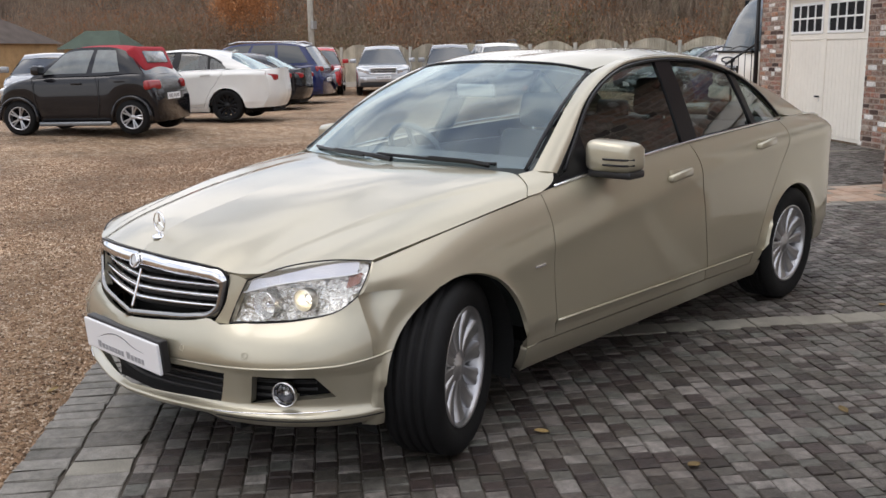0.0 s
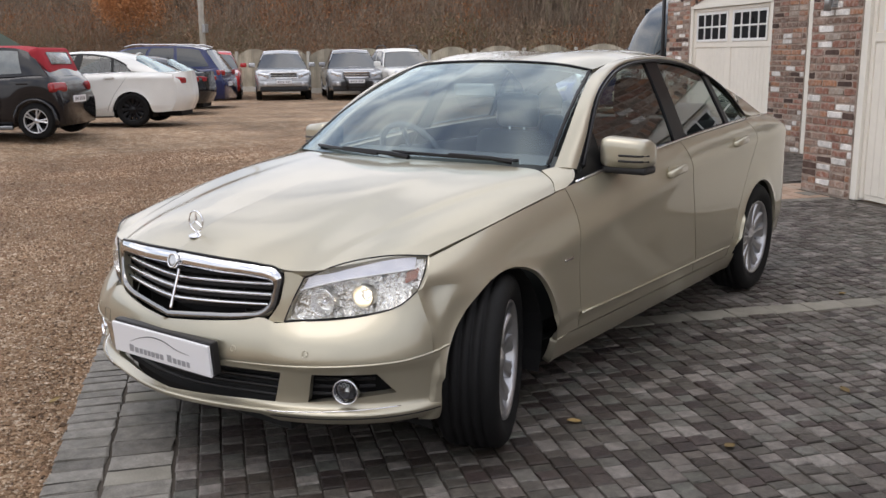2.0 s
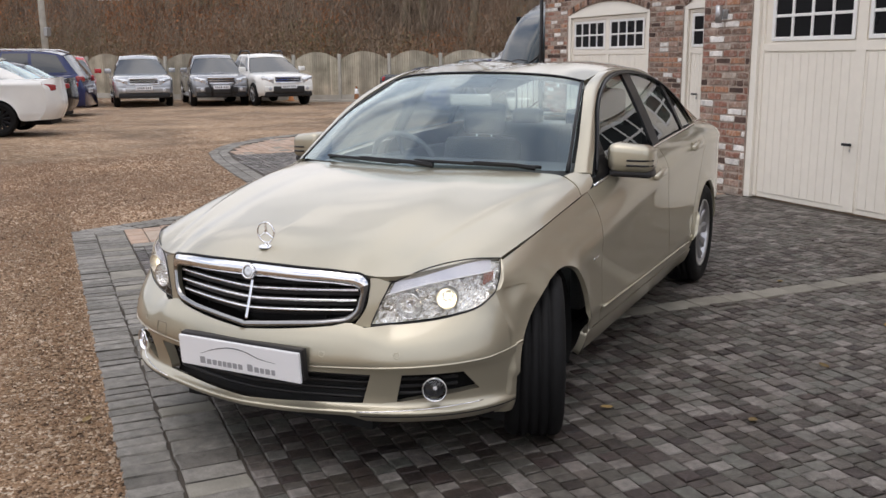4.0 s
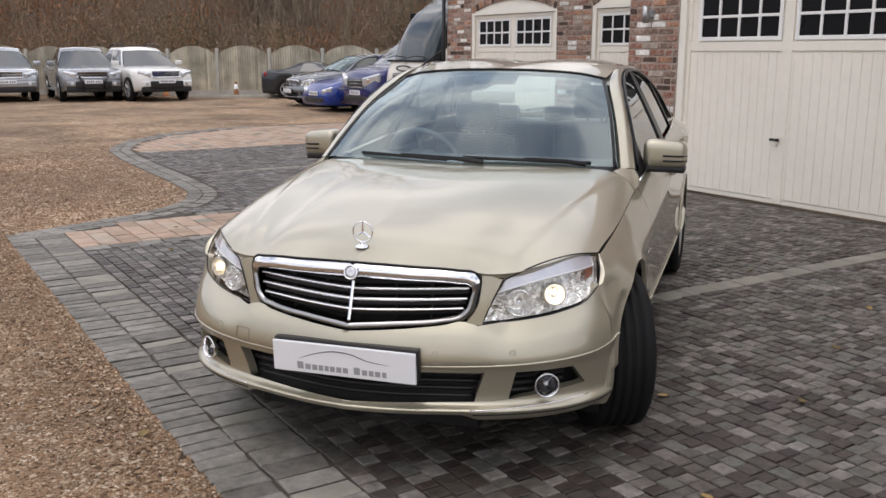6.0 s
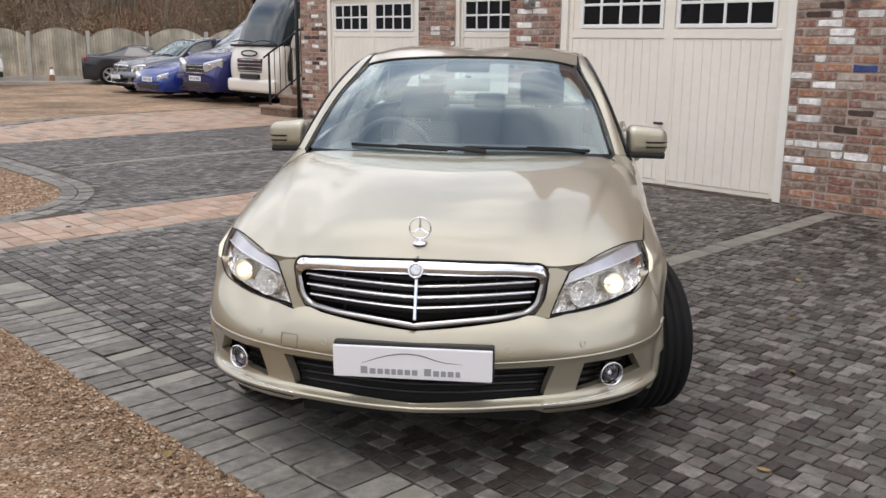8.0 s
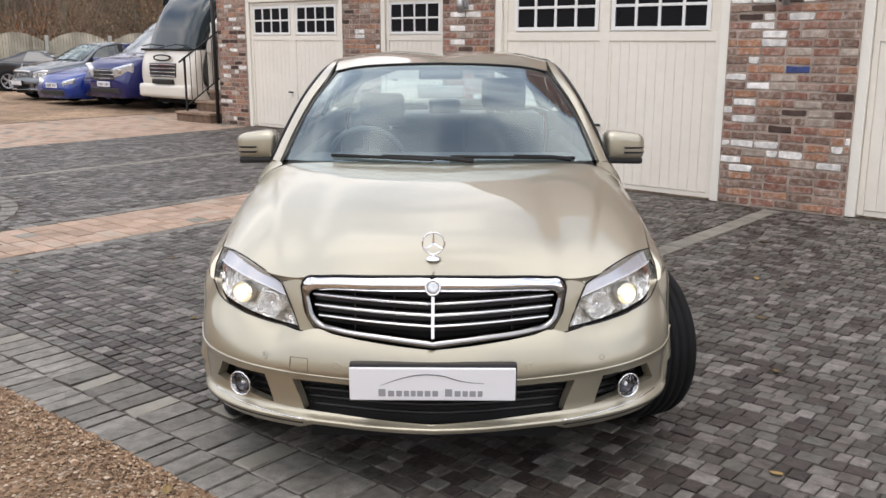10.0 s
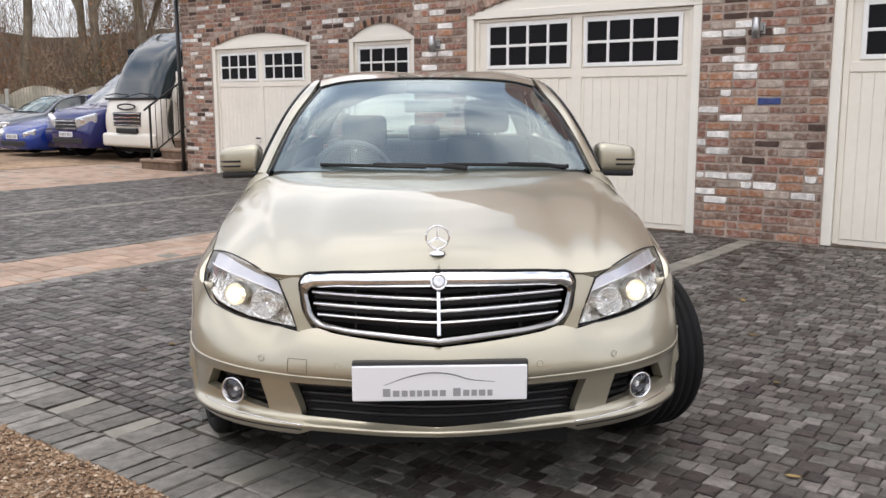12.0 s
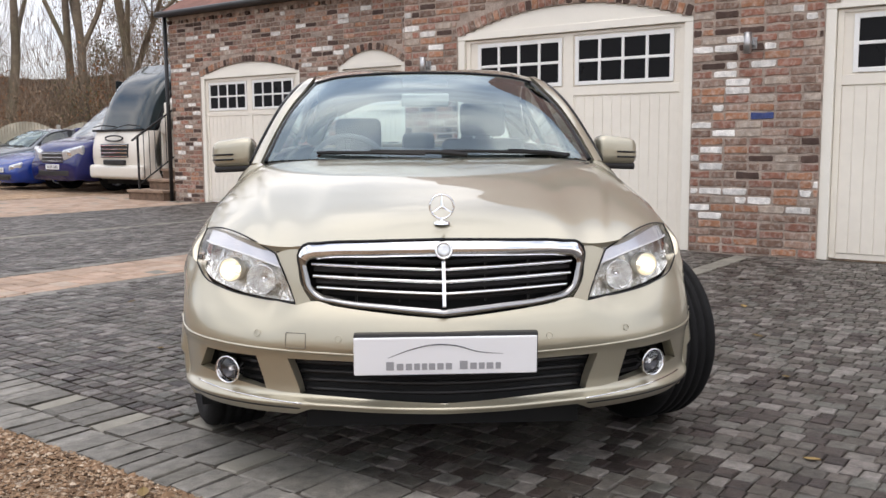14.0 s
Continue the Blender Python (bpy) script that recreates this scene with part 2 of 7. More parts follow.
M["leaf_olive"] = mat("olive_leaves", (0.15, 0.145, 0.065), 0.85, rand=0.4, var=0.3, scale=0.3)
M["wood_far"] = mat("far_wood", (0.11, 0.082, 0.062), 1.0, var=0.4, scale=0.25, fine=2.5, stain=(0.17, 0.08, 0.03), stain_amount=0.6, stain_scale=0.12)


# ---- mesh tools ----
def link(name, verts, faces, material, parent=None, label="", m=None, smooth=False, mats=None, index=None):
    me = bpy.data.meshes.new(name)
    me.from_pydata([tuple(p) for p in verts], [], faces)
    for k in mats or ([material] if material else []):
        me.materials.append(k)
    if index is not None:
        me.polygons.foreach_set("material_index", index)
    if smooth:
        me.polygons.foreach_set("use_smooth", [True] * len(me.polygons))
    me.update()
    ob = new(name, me)
    if parent:
        ob.parent = parent
    if m is not None:
        ob.matrix_basis = m
    if label:
        tagged(ob, label)
    return ob


def part(name, bm, material, parent, label="", smooth=False, m=None):
    me = bpy.data.meshes.new(name)
    bm.to_mesh(me)
    bm.free()
    me.materials.append(material)
    if smooth:
        me.polygons.foreach_set("use_smooth", [True] * len(me.polygons))
    ob = new(name, me)
    ob.parent = parent
    if m is not None:
        ob.matrix_basis = m
    if label:
        tagged(ob, label)
    return ob


def empty(name, m, label, category, group="", kind=""):
    ob = new(name)
    ob.matrix_basis = m
    return tagged(ob, label, category, group, kind)


class Pile:
    """Vertices and faces of many pieces in one mesh."""

    def __init__(self):
        self.v, self.f, self.i = [], [], []

    def add(self, verts, faces, index=0):
        o = len(self.v)
        self.v += verts
        self.f += [tuple(o + k for k in f) for f in faces]
        self.i += [index] * len(faces)

    def box(self, x0, x1, y0, y1, z0, z1, index=0, c=0.0):
        v, f = box_data(x0, x1, y0, y1, z0, z1, c)
        self.add(v, f, index)

    def put(self, name, material=None, parent=None, label="", m=None, smooth=False, mats=None):
        return link(name, self.v, self.f, material, parent, label, m, smooth, mats, self.i if mats else None)


def box_data(x0, x1, y0, y1, z0, z1, c=0.0):
    """A box, its top face drawn in by c (a worn arris) when c is given."""
    if not c:
        v = [(x, y, z) for z in (z0, z1) for x, y in ((x0, y0), (x1, y0), (x1, y1), (x0, y1))]
        return v, [(3, 2, 1, 0), (4, 5, 6, 7), (0, 1, 5, 4), (1, 2, 6, 5), (2, 3, 7, 6), (3, 0, 4, 7)]
    v = [(x, y, z) for z, d in ((z0, 0), (z1 - c * 0.7, 0), (z1, c)) for x, y in ((x0 + d, y0 + d), (x1 - d, y0 + d), (x1 - d, y1 - d), (x0 + d, y1 - d))]
    f = [(8, 9, 10, 11)]
    for k in (0, 4):
        f += [(k + a, k + b, k + 4 + b, k + 4 + a) for a, b in ((0, 1), (1, 2), (2, 3), (3, 0))]
    return v, f


def box_bm(x0, x1, y0, y1, z0, z1, bevel=0.0, seg=2):
    bm = bmesh.new()
    bmesh.ops.create_cube(bm, size=1)
    for p in bm.verts:
        p.co = Vector(((x0 + x1) / 2 + p.co.x * (x1 - x0), (y0 + y1) / 2 + p.co.y * (y1 - y0), (z0 + z1) / 2 + p.co.z * (z1 - z0)))
    if bevel:
        bmesh.ops.bevel(bm, geom=bm.edges[:], offset=bevel, segments=seg, affect="EDGES", profile=0.6)
    return bm


def tube_data(points, radius, sides=8, taper=None):
    """A round bar along points, with closed ends; taper: the radius at each point."""
    pts = [Vector(p) for p in points]
    v, f = [], []
    for i, p in enumerate(pts):
        d = (pts[min(i + 1, len(pts) - 1)] - pts[max(i - 1, 0)]).normalized()
        a = d.cross(Vector((0, 0, 1)) if abs(d.z) < 0.9 else Vector((1, 0, 0))).normalized()
        b = d.cross(a)
        r = taper[i] if taper else radius
        v += [tuple(p + r * (math.cos(2 * math.pi * k / sides) * a + math.sin(2 * math.pi * k / sides) * b)) for k in range(sides)]
    for i in range(len(pts) - 1):
        for k in range(sides):
            q, e = i * sides, (k + 1) % sides
            f.append((q + k, q + e, q + sides + e, q + sides + k))
    f.append(tuple(range(sides))[::-1])
    f.append(tuple(range(len(v) - sides, len(v))))
    return v, f


def spin_data(profile, steps=32, axis="X"):
    """A turned shape: profile rows of (along the axis, radius)."""
    v, f = [], []
    n = len(profile)
    for k in range(steps):
        a = 2 * math.pi * k / steps
        for h, r in profile:
            p = (h, r * math.cos(a), r * math.sin(a))
            v.append(p if axis == "X" else (p[1], p[2], p[0]) if axis == "Z" else (p[2], p[0], p[1]))
    for k in range(steps):
        for i in range(n - 1):
            a, b = k * n + i, ((k + 1) % steps) * n + i
            f.append((a, b, b + 1, a + 1))
    return v, f


# ---- the plan: the yard is laid out along the garage wall ----
YARD = pose(-0.18, 7.245, 0, 0, 0, -39.5)   # x along the wall, y into the building
WALL_A = 2.03                                # the far range stands back by this much


def yard(x, y, z=0.0):
    return YARD @ Vector((x, y, z))


def ground_z(x, y):
    """The gravel lies level with the setts and undulates a little away from them."""
    d = max(0.0, math.hypot(x + 3, y - 3) - 7)
    u, w = 0.7716 * (x + 0.18) - 0.6361 * (y - 7.245), 0.6361 * (x + 0.18) + 0.7716 * (y - 7.245)
    d *= max(0.0, min(1.0, max(-4.7 - w, -10.2 - u) / 2.0))
    bank = 0.17 * math.exp(-((x + 14) ** 2 + (y - 4) ** 2) / 45) * min(1.0, d / 2.5)
    return bank + min(1.0, d / 10) * 0.05 * noise.noise(Vector((x * 0.11, y * 0.11, 0))) - 0.012


# gravel yard out to the horizon: one sheet, fine near the camera
gx = sorted(set([round(-6 + i * 0.25, 3) for i in range(41)] + [-6 - 0.5 * 1.16 ** i for i in range(1, 46)] + [4 + 0.5 * 1.2 ** i for i in range(1, 40)]))
gy = sorted(set([round(-6 + i * 0.25, 3) for i in range(41)] + [-6 - 0.5 * 1.2 ** i for i in range(1, 40)] + [4 + 0.5 * 1.16 ** i for i in range(1, 46)]))
gv = [(x, y, ground_z(x, y)) for y in gy for x in gx]
gf = [(j * len(gx) + i, j * len(gx) + i + 1, (j + 1) * len(gx) + i + 1, (j + 1) * len(gx) + i) for j in range(len(gy) - 1) for i in range(len(gx) - 1)]
ground = tagged(link("ground", gv, gf, M["gravel"], smooth=True), "tan gravel yard with worn, muddy patches", "gravel", kind="structure")

# ---- paving ----
paving = empty("paving", YARD, "charcoal block paving with grey edging and tan bands", "paving", kind="structure")
rs = random.Random(4)


BITE = [(-9.9, -0.9), (-9.75, -1.5), (-9.3, -2.3), (-8.95, -2.85), (-8.0, -3.66), (-7.3, -4.02), (-6.5, -4.3), (-5.3, -4.41), (-3.8, -4.46), (-2.7, -4.48), (-1.75, -4.54), (-1.35, -4.66), (-0.98, -4.88), (-0.68, -5.22), (-0.46, -5.66), (-0.28, -6.08), (-0.12, -6.5)]


def side(x):
    """Outer edge of the paving: straight along the bay, then swinging back round a bite of gravel."""
    if x > BITE[-1][0]:
        return -6.54
    for (ax, ay), (bx, by) in zip(BITE, BITE[1:]):
        if x <= bx:
            return ay + (by - ay) * max(0.0, x - ax) / (bx - ax)


def inside(x, y):
    """How far a point lies inside the curved edge."""
    if x > 0.3 or y > -0.9:
        return 9.0
    if y < side(x):
        return -1.0
    best = 9.0
    for (ax, ay), (bx, by) in zip(BITE, BITE[1:]):
        dx, dy = bx - ax, by - ay
        q = max(0.0, min(1.0, ((x - ax) * dx + (y - ay) * dy) / (dx * dx + dy * dy)))
        best = min(best, math.hypot(x - ax - q * dx, y - ay - q * dy))
    return best


under = Pile()
xs = [-9.88 + i * 0.12 for i in range(84)] + [0.2 + i * 1.13 for i in range(11)]
for a, b in zip(xs, xs[1:]):
    back = 4.6 if b < -6.8 else 2.1 if b < 0.2 else 0.1
    under.add([(a, side(a + 1e-4), -0.009), (b, side(b - 1e-4), -0.009), (b, back, -0.009), (a, back, -0.009)], [(0, 1, 2, 3)])
under.put("bedding", M["joint"], paving, "dark jointing sand")

near_sett, far_pile = {}, {"sett": Pile(), "sett_tan": Pile(), "sett_pale": Pile(), "sett_edge": Pile()}
near_count = 0


def lay(x, y, w, d, kind, single=False, turn=0.0):
    """One sett with its middle at x, y, a little out of level."""
    global near_count
    dz = rs.uniform(-0.0025, 0.0025)
    if single and near_count < 300:
        near_count += 1
        key = (round(w, 2), round(d, 2), kind, near_count % 5 if kind != "sett" else 0)
        if key not in near_sett:
            rough_ = 0.008 if kind != "sett" else 0.003
            v, f = box_data(-w / 2, w / 2, -d / 2, d / 2, -0.03, 0, 0.006 if kind != "sett" else 0.005)
            v = [(p + rs.uniform(-rough_, rough_), q + rs.uniform(-rough_, rough_), r) for p, q, r in v]
            near_sett[key] = link("sett", v, f, M[kind], paving)
            ob = near_sett[key]
        else:
            ob = new("sett", near_sett[key].data)
            ob.parent = paving
        ob.matrix_basis = pose(x, y, dz, rs.uniform(-0.5, 0.5), rs.uniform(-0.5, 0.5), turn + rs.uniform(-1.4, 1.4))
        return
    v, f = box_data(-w / 2, w / 2, -d / 2, d / 2, -0.02, 0, 0.005)
    v = [(p + rs.uniform(-0.0028, 0.0028), q + rs.uniform(-0.0028, 0.0028), r) for p, q, r in v]
    tx, ty = rs.uniform(-0.008, 0.008), rs.uniform(-0.008, 0.008)
    c, s = math.cos(radians(turn)), math.sin(radians(turn))
    v = [(x + c * p - s * q, y + s * p + c * q, r + dz + tx * p + ty * q) for p, q, r in v]
    far_pile[kind].add(v, f)


# edging: narrow outer course, broad inner course
x = -0.08
while x < 11.5:
    w = rs.choice((0.078, 0.09, 0.09, 0.104))
    lay(x + w / 2, -6.447, w - 0.009, 0.183, "sett_edge", 1.2 < x < 8.2)
    x += w
x = -0.08
while x < 11.5:
    w = rs.choice((0.095, 0.11, 0.125, 0.145))
    lay(x + w / 2, -6.234, w - 0.009, 0.221, "sett_pale" if rs.random() < 0.12 else "sett_edge", 1.2 < x < 8.2)
    x += w
# edging round the bite of gravel
run, arcs = [Vector((*p, 0)) for p in reversed(BITE)], [0.0]
for p, q in zip(run, run[1:]):
    arcs.append(arcs[-1] + (q - p).length)


def along(d):
    """Point and heading on the curved edge, softened over a block's length."""
    def raw(e):
        e = max(0.0, min(arcs[-1] - 1e-4, e))
        k = max(i for i in range(len(arcs) - 1) if arcs[i] <= e)
        return run[k] + (run[k + 1] - run[k]) * ((e - arcs[k]) / (arcs[k + 1] - arcs[k]))
    p = sum((raw(d + o) for o in (-0.16, -0.08, 0, 0.08, 0.16)), Vector()) / 5
    return p, (raw(d + 0.2) - raw(d - 0.2)).normalized()


for off, step in ((0.078, 0.19), (0.232, 0.205)):
    d = 0.02
    while d < arcs[-1]:
        p, h = along(d + step / 2)
        lay(p.x + h.y * off, p.y - h.x * off, step - 0.012, 0.140, "sett_edge", False, math.degrees(math.atan2(h.y, h.x)))
        d += step
# field: courses run along the wall, three block lengths
y, row = -6.115, 0
while y < 4.6:
    d = 0.080
    x = -8.3 + rs.uniform(-0.1, 0)
    while x < 11.5:
        w = rs.choice((0.056, 0.066, 0.070, 0.080, 0.096))
        cx, cy = x + w / 2, y + d / 2
        x += w
        if cy > (4.4 if cx < -6.95 else 2.0 if cx < 0.12 else -0.03) or inside(cx, cy) < 0.345:
            continue
        if -0.36 < cx < 0.87 or cx < -5.95:
            continue
        if 4.03 < cx < 4.2 or -3.2 < cx < -3.06:
            continue
        lay(cx, cy, w - 0.006, d - 0.006, "sett", 1.2 < cx < 4.2 and cy < -5.6)
    y += d
# tan bands with their larger blocks
for x0, x1 in ((-0.2, 0.72), (-9.7, -5.95)):
    y = -6.115
    while y < 4.5:
        d, x = 0.155, x0
        while x < x1 - 0.02:
            w = min(rs.choice((0.155, 0.2, 0.235)), x1 - x)
            cx, cy = x + w / 2, y + d / 2
            x += w
            if cy > (4.4 if cx < -6.95 else 2.0 if cx < 0.12 else -0.03) or inside(cx, cy) < 0.37:
                continue
            lay(cx, cy, w - 0.008, d - 0.008, "sett_pale" if rs.random() < 0.06 else "sett_tan")
        y += d
# grey courses beside the tan band
for x0, y0 in ((-0.355, -4.9), (0.725, -6.11)):
    y = y0
    while y < -0.2:
        if inside(x0 + 0.07, y + 0.1) > 0.4:
            lay(x0 + 0.072, y + 0.1, 0.137, 0.192, "sett_edge")
        y += 0.2
# bay lines of pale blocks across the field
for x0, top in ((4.035, -0.03), (-3.2, 2.0)):
    y = -6.1 if x0 > 0 else -3.7
    while y < top - 0.2:
        lay(x0 + 0.08, y + 0.12, 0.15, 0.232, "sett_pale")
        y += 0.24
for k, p in far_pile.items():
    tagged(p.put("setts_" + {"sett": "charcoal", "sett_tan": "tan", "sett_pale": "pale", "sett_edge": "grey"}[k], M[k], paving), kind="stuff")

# loose stones on the gravel beside the paving
octa = np.array([(1, 0, 0), (-1, 0, 0), (0, 1, 0), (0, -1, 0), (0, 0, 0.7), (0, 0, -0.7)])
octf = np.array([(0, 2, 4), (2, 1, 4), (1, 3, 4), (3, 0, 4), (2, 0, 5), (1, 2, 5), (3, 1, 5), (0, 3, 5)])


def stones(name, label, count, box, size, seed, material="pebble", even=2.0):
    r = np.random.default_rng(seed)
    px = box[0] + (box[1] - box[0]) * (r.uniform(0, 1, count) + r.uniform(0, 1, count)) / 2
    py = box[3] - (box[3] - box[2]) * r.uniform(0, 1, count) ** even
    if material == "litter":
        px, py = r.normal(-3.0, 3.4, count), r.normal(-6.6, 2.0, count)
    keep = np.array([y < side(x) - 0.01 for x, y in zip(px, py + r.exponential(0.02, count) - 0.03)])
    px, py, count = px[keep], py[keep], int(keep.sum())
    s = size * (0.45 + r.gamma(2.0, 0.35, count))
    a = r.uniform(0, 6.28, count)
    sq = r.uniform(0.55, 1.0, count)
    v = np.zeros((count, 6, 3))
    jit = r.uniform(0.75, 1.25, (count, 6, 1))
    o = octa[None] * jit
    v[..., 0] = px[:, None] + s[:, None] * (o[..., 0] * np.cos(a)[:, None] - o[..., 1] * sq[:, None] * np.sin(a)[:, None])
    v[..., 1] = py[:, None] + s[:, None] * (o[..., 0] * np.sin(a)[:, None] + o[..., 1] * sq[:, None] * np.cos(a)[:, None])
    heap = 0.006 * np.clip(1 - np.abs(py + 6.7) / 0.25, 0, 1)
    v[..., 2] = s[:, None] * o[..., 2] * 0.8 - 0.009 + heap[:, None]
    f = (octf[None] + (np.arange(count) * 6)[:, None, None]).reshape(-1, 3)
    ob = link(name, v.reshape(-1, 3).tolist(), f.tolist(), M[material], m=YARD.copy())
    return tagged(ob, label, "gravel", kind="stuff")


stones("gravel_stones", "loose tan and brown gravel stones beside the paving", 85000, (-3.0, 9.5, -11.0, -6.535), 0.0052, 5)
stones("leaf_litter", "red-brown leaf litter and gravel in the bite of the paving", 60000, (-9.5, 1.5, -10.5, -4.5), 0.0075, 8, "litter")

# ---- the garage range ----
garage = empty("garage_building", YARD, "reclaimed-brick garage range with cream arched doors", "building", kind="structure")
rb = random.Random(11)
near_brick = {}
brick_count = 0
brick_pile = {k: Pile() for k in BRICK}
COLOURS = ["red"] * 20 + ["orange"] * 13 + ["brown"] * 28 + ["pink"] * 13 + ["dark"] * 8 + ["white"] * 11 + ["buff"] * 7


def lay_brick(x, y, z, w, h, single, colour=None, turn=0.0):
    """One brick on the face at depth y, 6 to 9 mm proud of the mortar."""
    global brick_count
    colour = colour or rb.choice(COLOURS)
    out = rb.uniform(0.005, 0.010)
    a, b, k = w / 2, h / 2, min(0.009, w * 0.15)
    ring_ = [(-a + k, -b), (0, -b), (a - k, -b), (a, -b + 0.008), (a, b - 0.008), (a - k, b), (0, b), (-a + k, b), (-a, b - 0.008), (-a, -b + 0.008)]
    ring_ = [(p + rb.uniform(-0.006, 0.004) * (1 if p > 0 else -1), q + rb.uniform(-0.007, 0.0035) * (1 if q > 0 else -1)) for p, q in ring_]
    v = [(p, 0.03, q) for p, q in ring_] + [(p, -out + 0.004, q) for p, q in ring_] + [(p * 0.96, -out, q * 0.87) for p, q in ring_]
    f = [tuple(range(20, 30))] + [(r0 + e, r0 + (e + 1) % 10, r0 + 10 + (e + 1) % 10, r0 + 10 + e) for r0 in (0, 10) for e in range(10)]
    if single and brick_count < 300:
        brick_count += 1
        key = (round(w, 2), round(h, 3), colour)
        if key in near_brick:
            ob = new("brick", near_brick[key].data)
            ob.parent = garage
        else:
            ob = near_brick[key] = link("brick", v, f, M["brick_" + colour], garage)
        ob.matrix_basis = pose(x, y, z, 0, turn + rb.uniform(-0.6, 0.6), 0)
        return
    t = radians(turn + rb.uniform(-0.5, 0.5))
    c2, s2 = math.cos(t), math.sin(t)
    brick_pile[colour].add([(x + c2 * p + s2 * r, y + q, z - s2 * p + c2 * r) for p, q, r in v], f)


def arch_top(o, x):
    """Height of an opening's segmental head at x; below zero outside it."""
    x0, x1, spring, rise = o
    if not x0 < x < x1:
        return -1.0
    q = (2 * x - x0 - x1) / (x1 - x0)
    return spring + rise * (1 - q * q)


OPEN_A = [(-6.03, -3.62, 2.14, 0.2), (-2.80, -1.50, 2.14, 0.22)]
OPEN_B = [(0.89, 3.55, 2.14, 0.24), (4.70, 7.36, 2.14, 0.24), (8.5, 11.1, 2.14, 0.24)]
EAVE = 3.21


def brick_range(x0, x1, depth, openings, singles):
    """Backing wall, stretcher bond with odd headers, and ring arches over the openings."""
    back = Pile()
    cuts = sorted({x0, x1} | {o[0] + (o[1] - o[0]) * k / 24 for o in openings for k in range(25)})
    for a, b in zip(cuts, cuts[1:]):
        zt = max([arch_top(o, (a + b) / 2) for o in openings] + [0])
        back.box(a, b, depth, depth + 0.3, zt if zt > 0 else -0.05, EAVE)
    back.put("wall", M["mortar"], garage, "mortared brick wall")
    row, z = 0, 0.005
    while z + 0.065 < EAVE:
        zc = z + 0.0335
        x = x0 - (0.1125 if row % 2 else 0)
        corbel = 3.05 < zc < 3.12
        while x < x1:
            w = 0.1125 if corbel or rb.random() > 0.86 else 0.225
            dent = corbel and round(x / 0.1125) % 2
            a, b = max(x, x0), min(x + w, x1)
            x += w
            for o in openings:
                top = max(arch_top(o, a + 0.01), arch_top(o, (a + b) / 2), arch_top(o, b - 0.01))
                if o[0] < b and o[1] > a and zc - 0.03 < max(top + 0.115, o[2] if o[0] < (a + b) / 2 < o[1] else 0):
                    if zc > o[2] + 0.02:
                        a, b = (a, min(b, o[0])) if a < o[0] else (max(a, o[1]), b) if b > o[1] else (0, 0)
                        if b - a > 0.02 and zc < o[2] + 0.1:
                            continue
                    elif a < o[0]:
                        b = o[0]
                    elif b > o[1]:
                        a = o[1]
                    else:
                        a = b
            if b - a < 0.035:
                continue
            col = "blue" if depth == 0 and a < 4.16 <= b and abs(zc - 1.21) < 0.036 and b - a > 0.1 else None
            lay_brick((a + b) / 2, depth - (0.035 if dent else 0), zc, b - a - rb.uniform(0.010, 0.022), rb.choice((0.056, 0.060, 0.064)), singles(a, zc), col)
        z += 0.075
        row += 1
    for o in openings:
        n = round((o[1] - o[0]) / 0.078)
        for k in range(n):
            xc = o[0] + (o[1] - o[0]) * (k + 0.5) / n
            q = (2 * xc - o[0] - o[1]) / (o[1] - o[0])
            slope = -2 * o[3] * q / ((o[1] - o[0]) / 2)
            lay_brick(xc, depth, arch_top(o, xc) + 0.055, 0.068, 0.102, False, rb.choice(("red", "brown", "brown", "orange", "pink", "dark")), -math.degrees(math.atan(slope)))


brick_range(-6.83, 0.6, WALL_A, OPEN_A, lambda x, z: False)
brick_range(0.15, 11.6, 0.0, OPEN_B, lambda x, z: 0.1 < x < 4.75 and 0.15 < z < 2.25)
# return walls and the back, so that the range is a closed body
ret = Pile()
ret.box(0.15, 0.45, 0.3, WALL_A + 0.2, -0.05, EAVE)
ret.box(-6.83, -6.53, WALL_A + 0.3, 8.0, -0.05, EAVE)
ret.box(-6.53, 11.6, 7.7, 8.0, -0.05, EAVE)
ret.box(11.3, 11.6, 0.3, 7.7, -0.05, EAVE)
ret.put("wall", M["brick_brown"], garage, "brick return walls")
for k, p in brick_pile.items():
    if p.v:
        tagged(p.put("bricks_" + k, M["brick_" + k], garage), kind="stuff")


def roof(x0, x1, eave_y, ridge_y, pitch):
    """Pantiled slope with a timber eaves board and a half-round gutter."""
    rise = math.tan(radians(pitch))
    v, f = [], []
    cols = int((x1 - x0) / 0.075)
    rows = 12
    for j in range(rows + 1):
        yy = eave_y - 0.19 + (ridge_y - eave_y + 0.19) * j / rows
        for i in range(cols + 1):
            zz = EAVE + 0.27 * rise + (yy - eave_y) * rise + 0.022 * math.sin(i * math.pi / 2 * 1.0) + (0.015 if j % 2 else 0)
            v.append((x0 + (x1 - x0) * i / cols, yy, zz))
    for j in range(rows):
        for i in range(cols):
            q = j * (cols + 1) + i
            f.append((q, q + 1, q + cols + 2, q + cols + 1))
    link("roof", v, f, M["roof_tile"], garage, "weathered terracotta pantile roof")
    b = Pile()
    b.box(x0, x1, eave_y - 0.16, eave_y + 0.02, EAVE - 0.002, EAVE + 0.05)
    b.put("eaves_board", M["black_plastic"], garage, "dark eaves board")
    gv_, gf_ = tube_data([(x0, eave_y - 0.21, EAVE + 0.03), (x1, eave_y - 0.21, EAVE + 0.03)], 0.05, 10)
    link("gutter", gv_, gf_, M["black_plastic"], garage, "black plastic gutter", smooth=True)


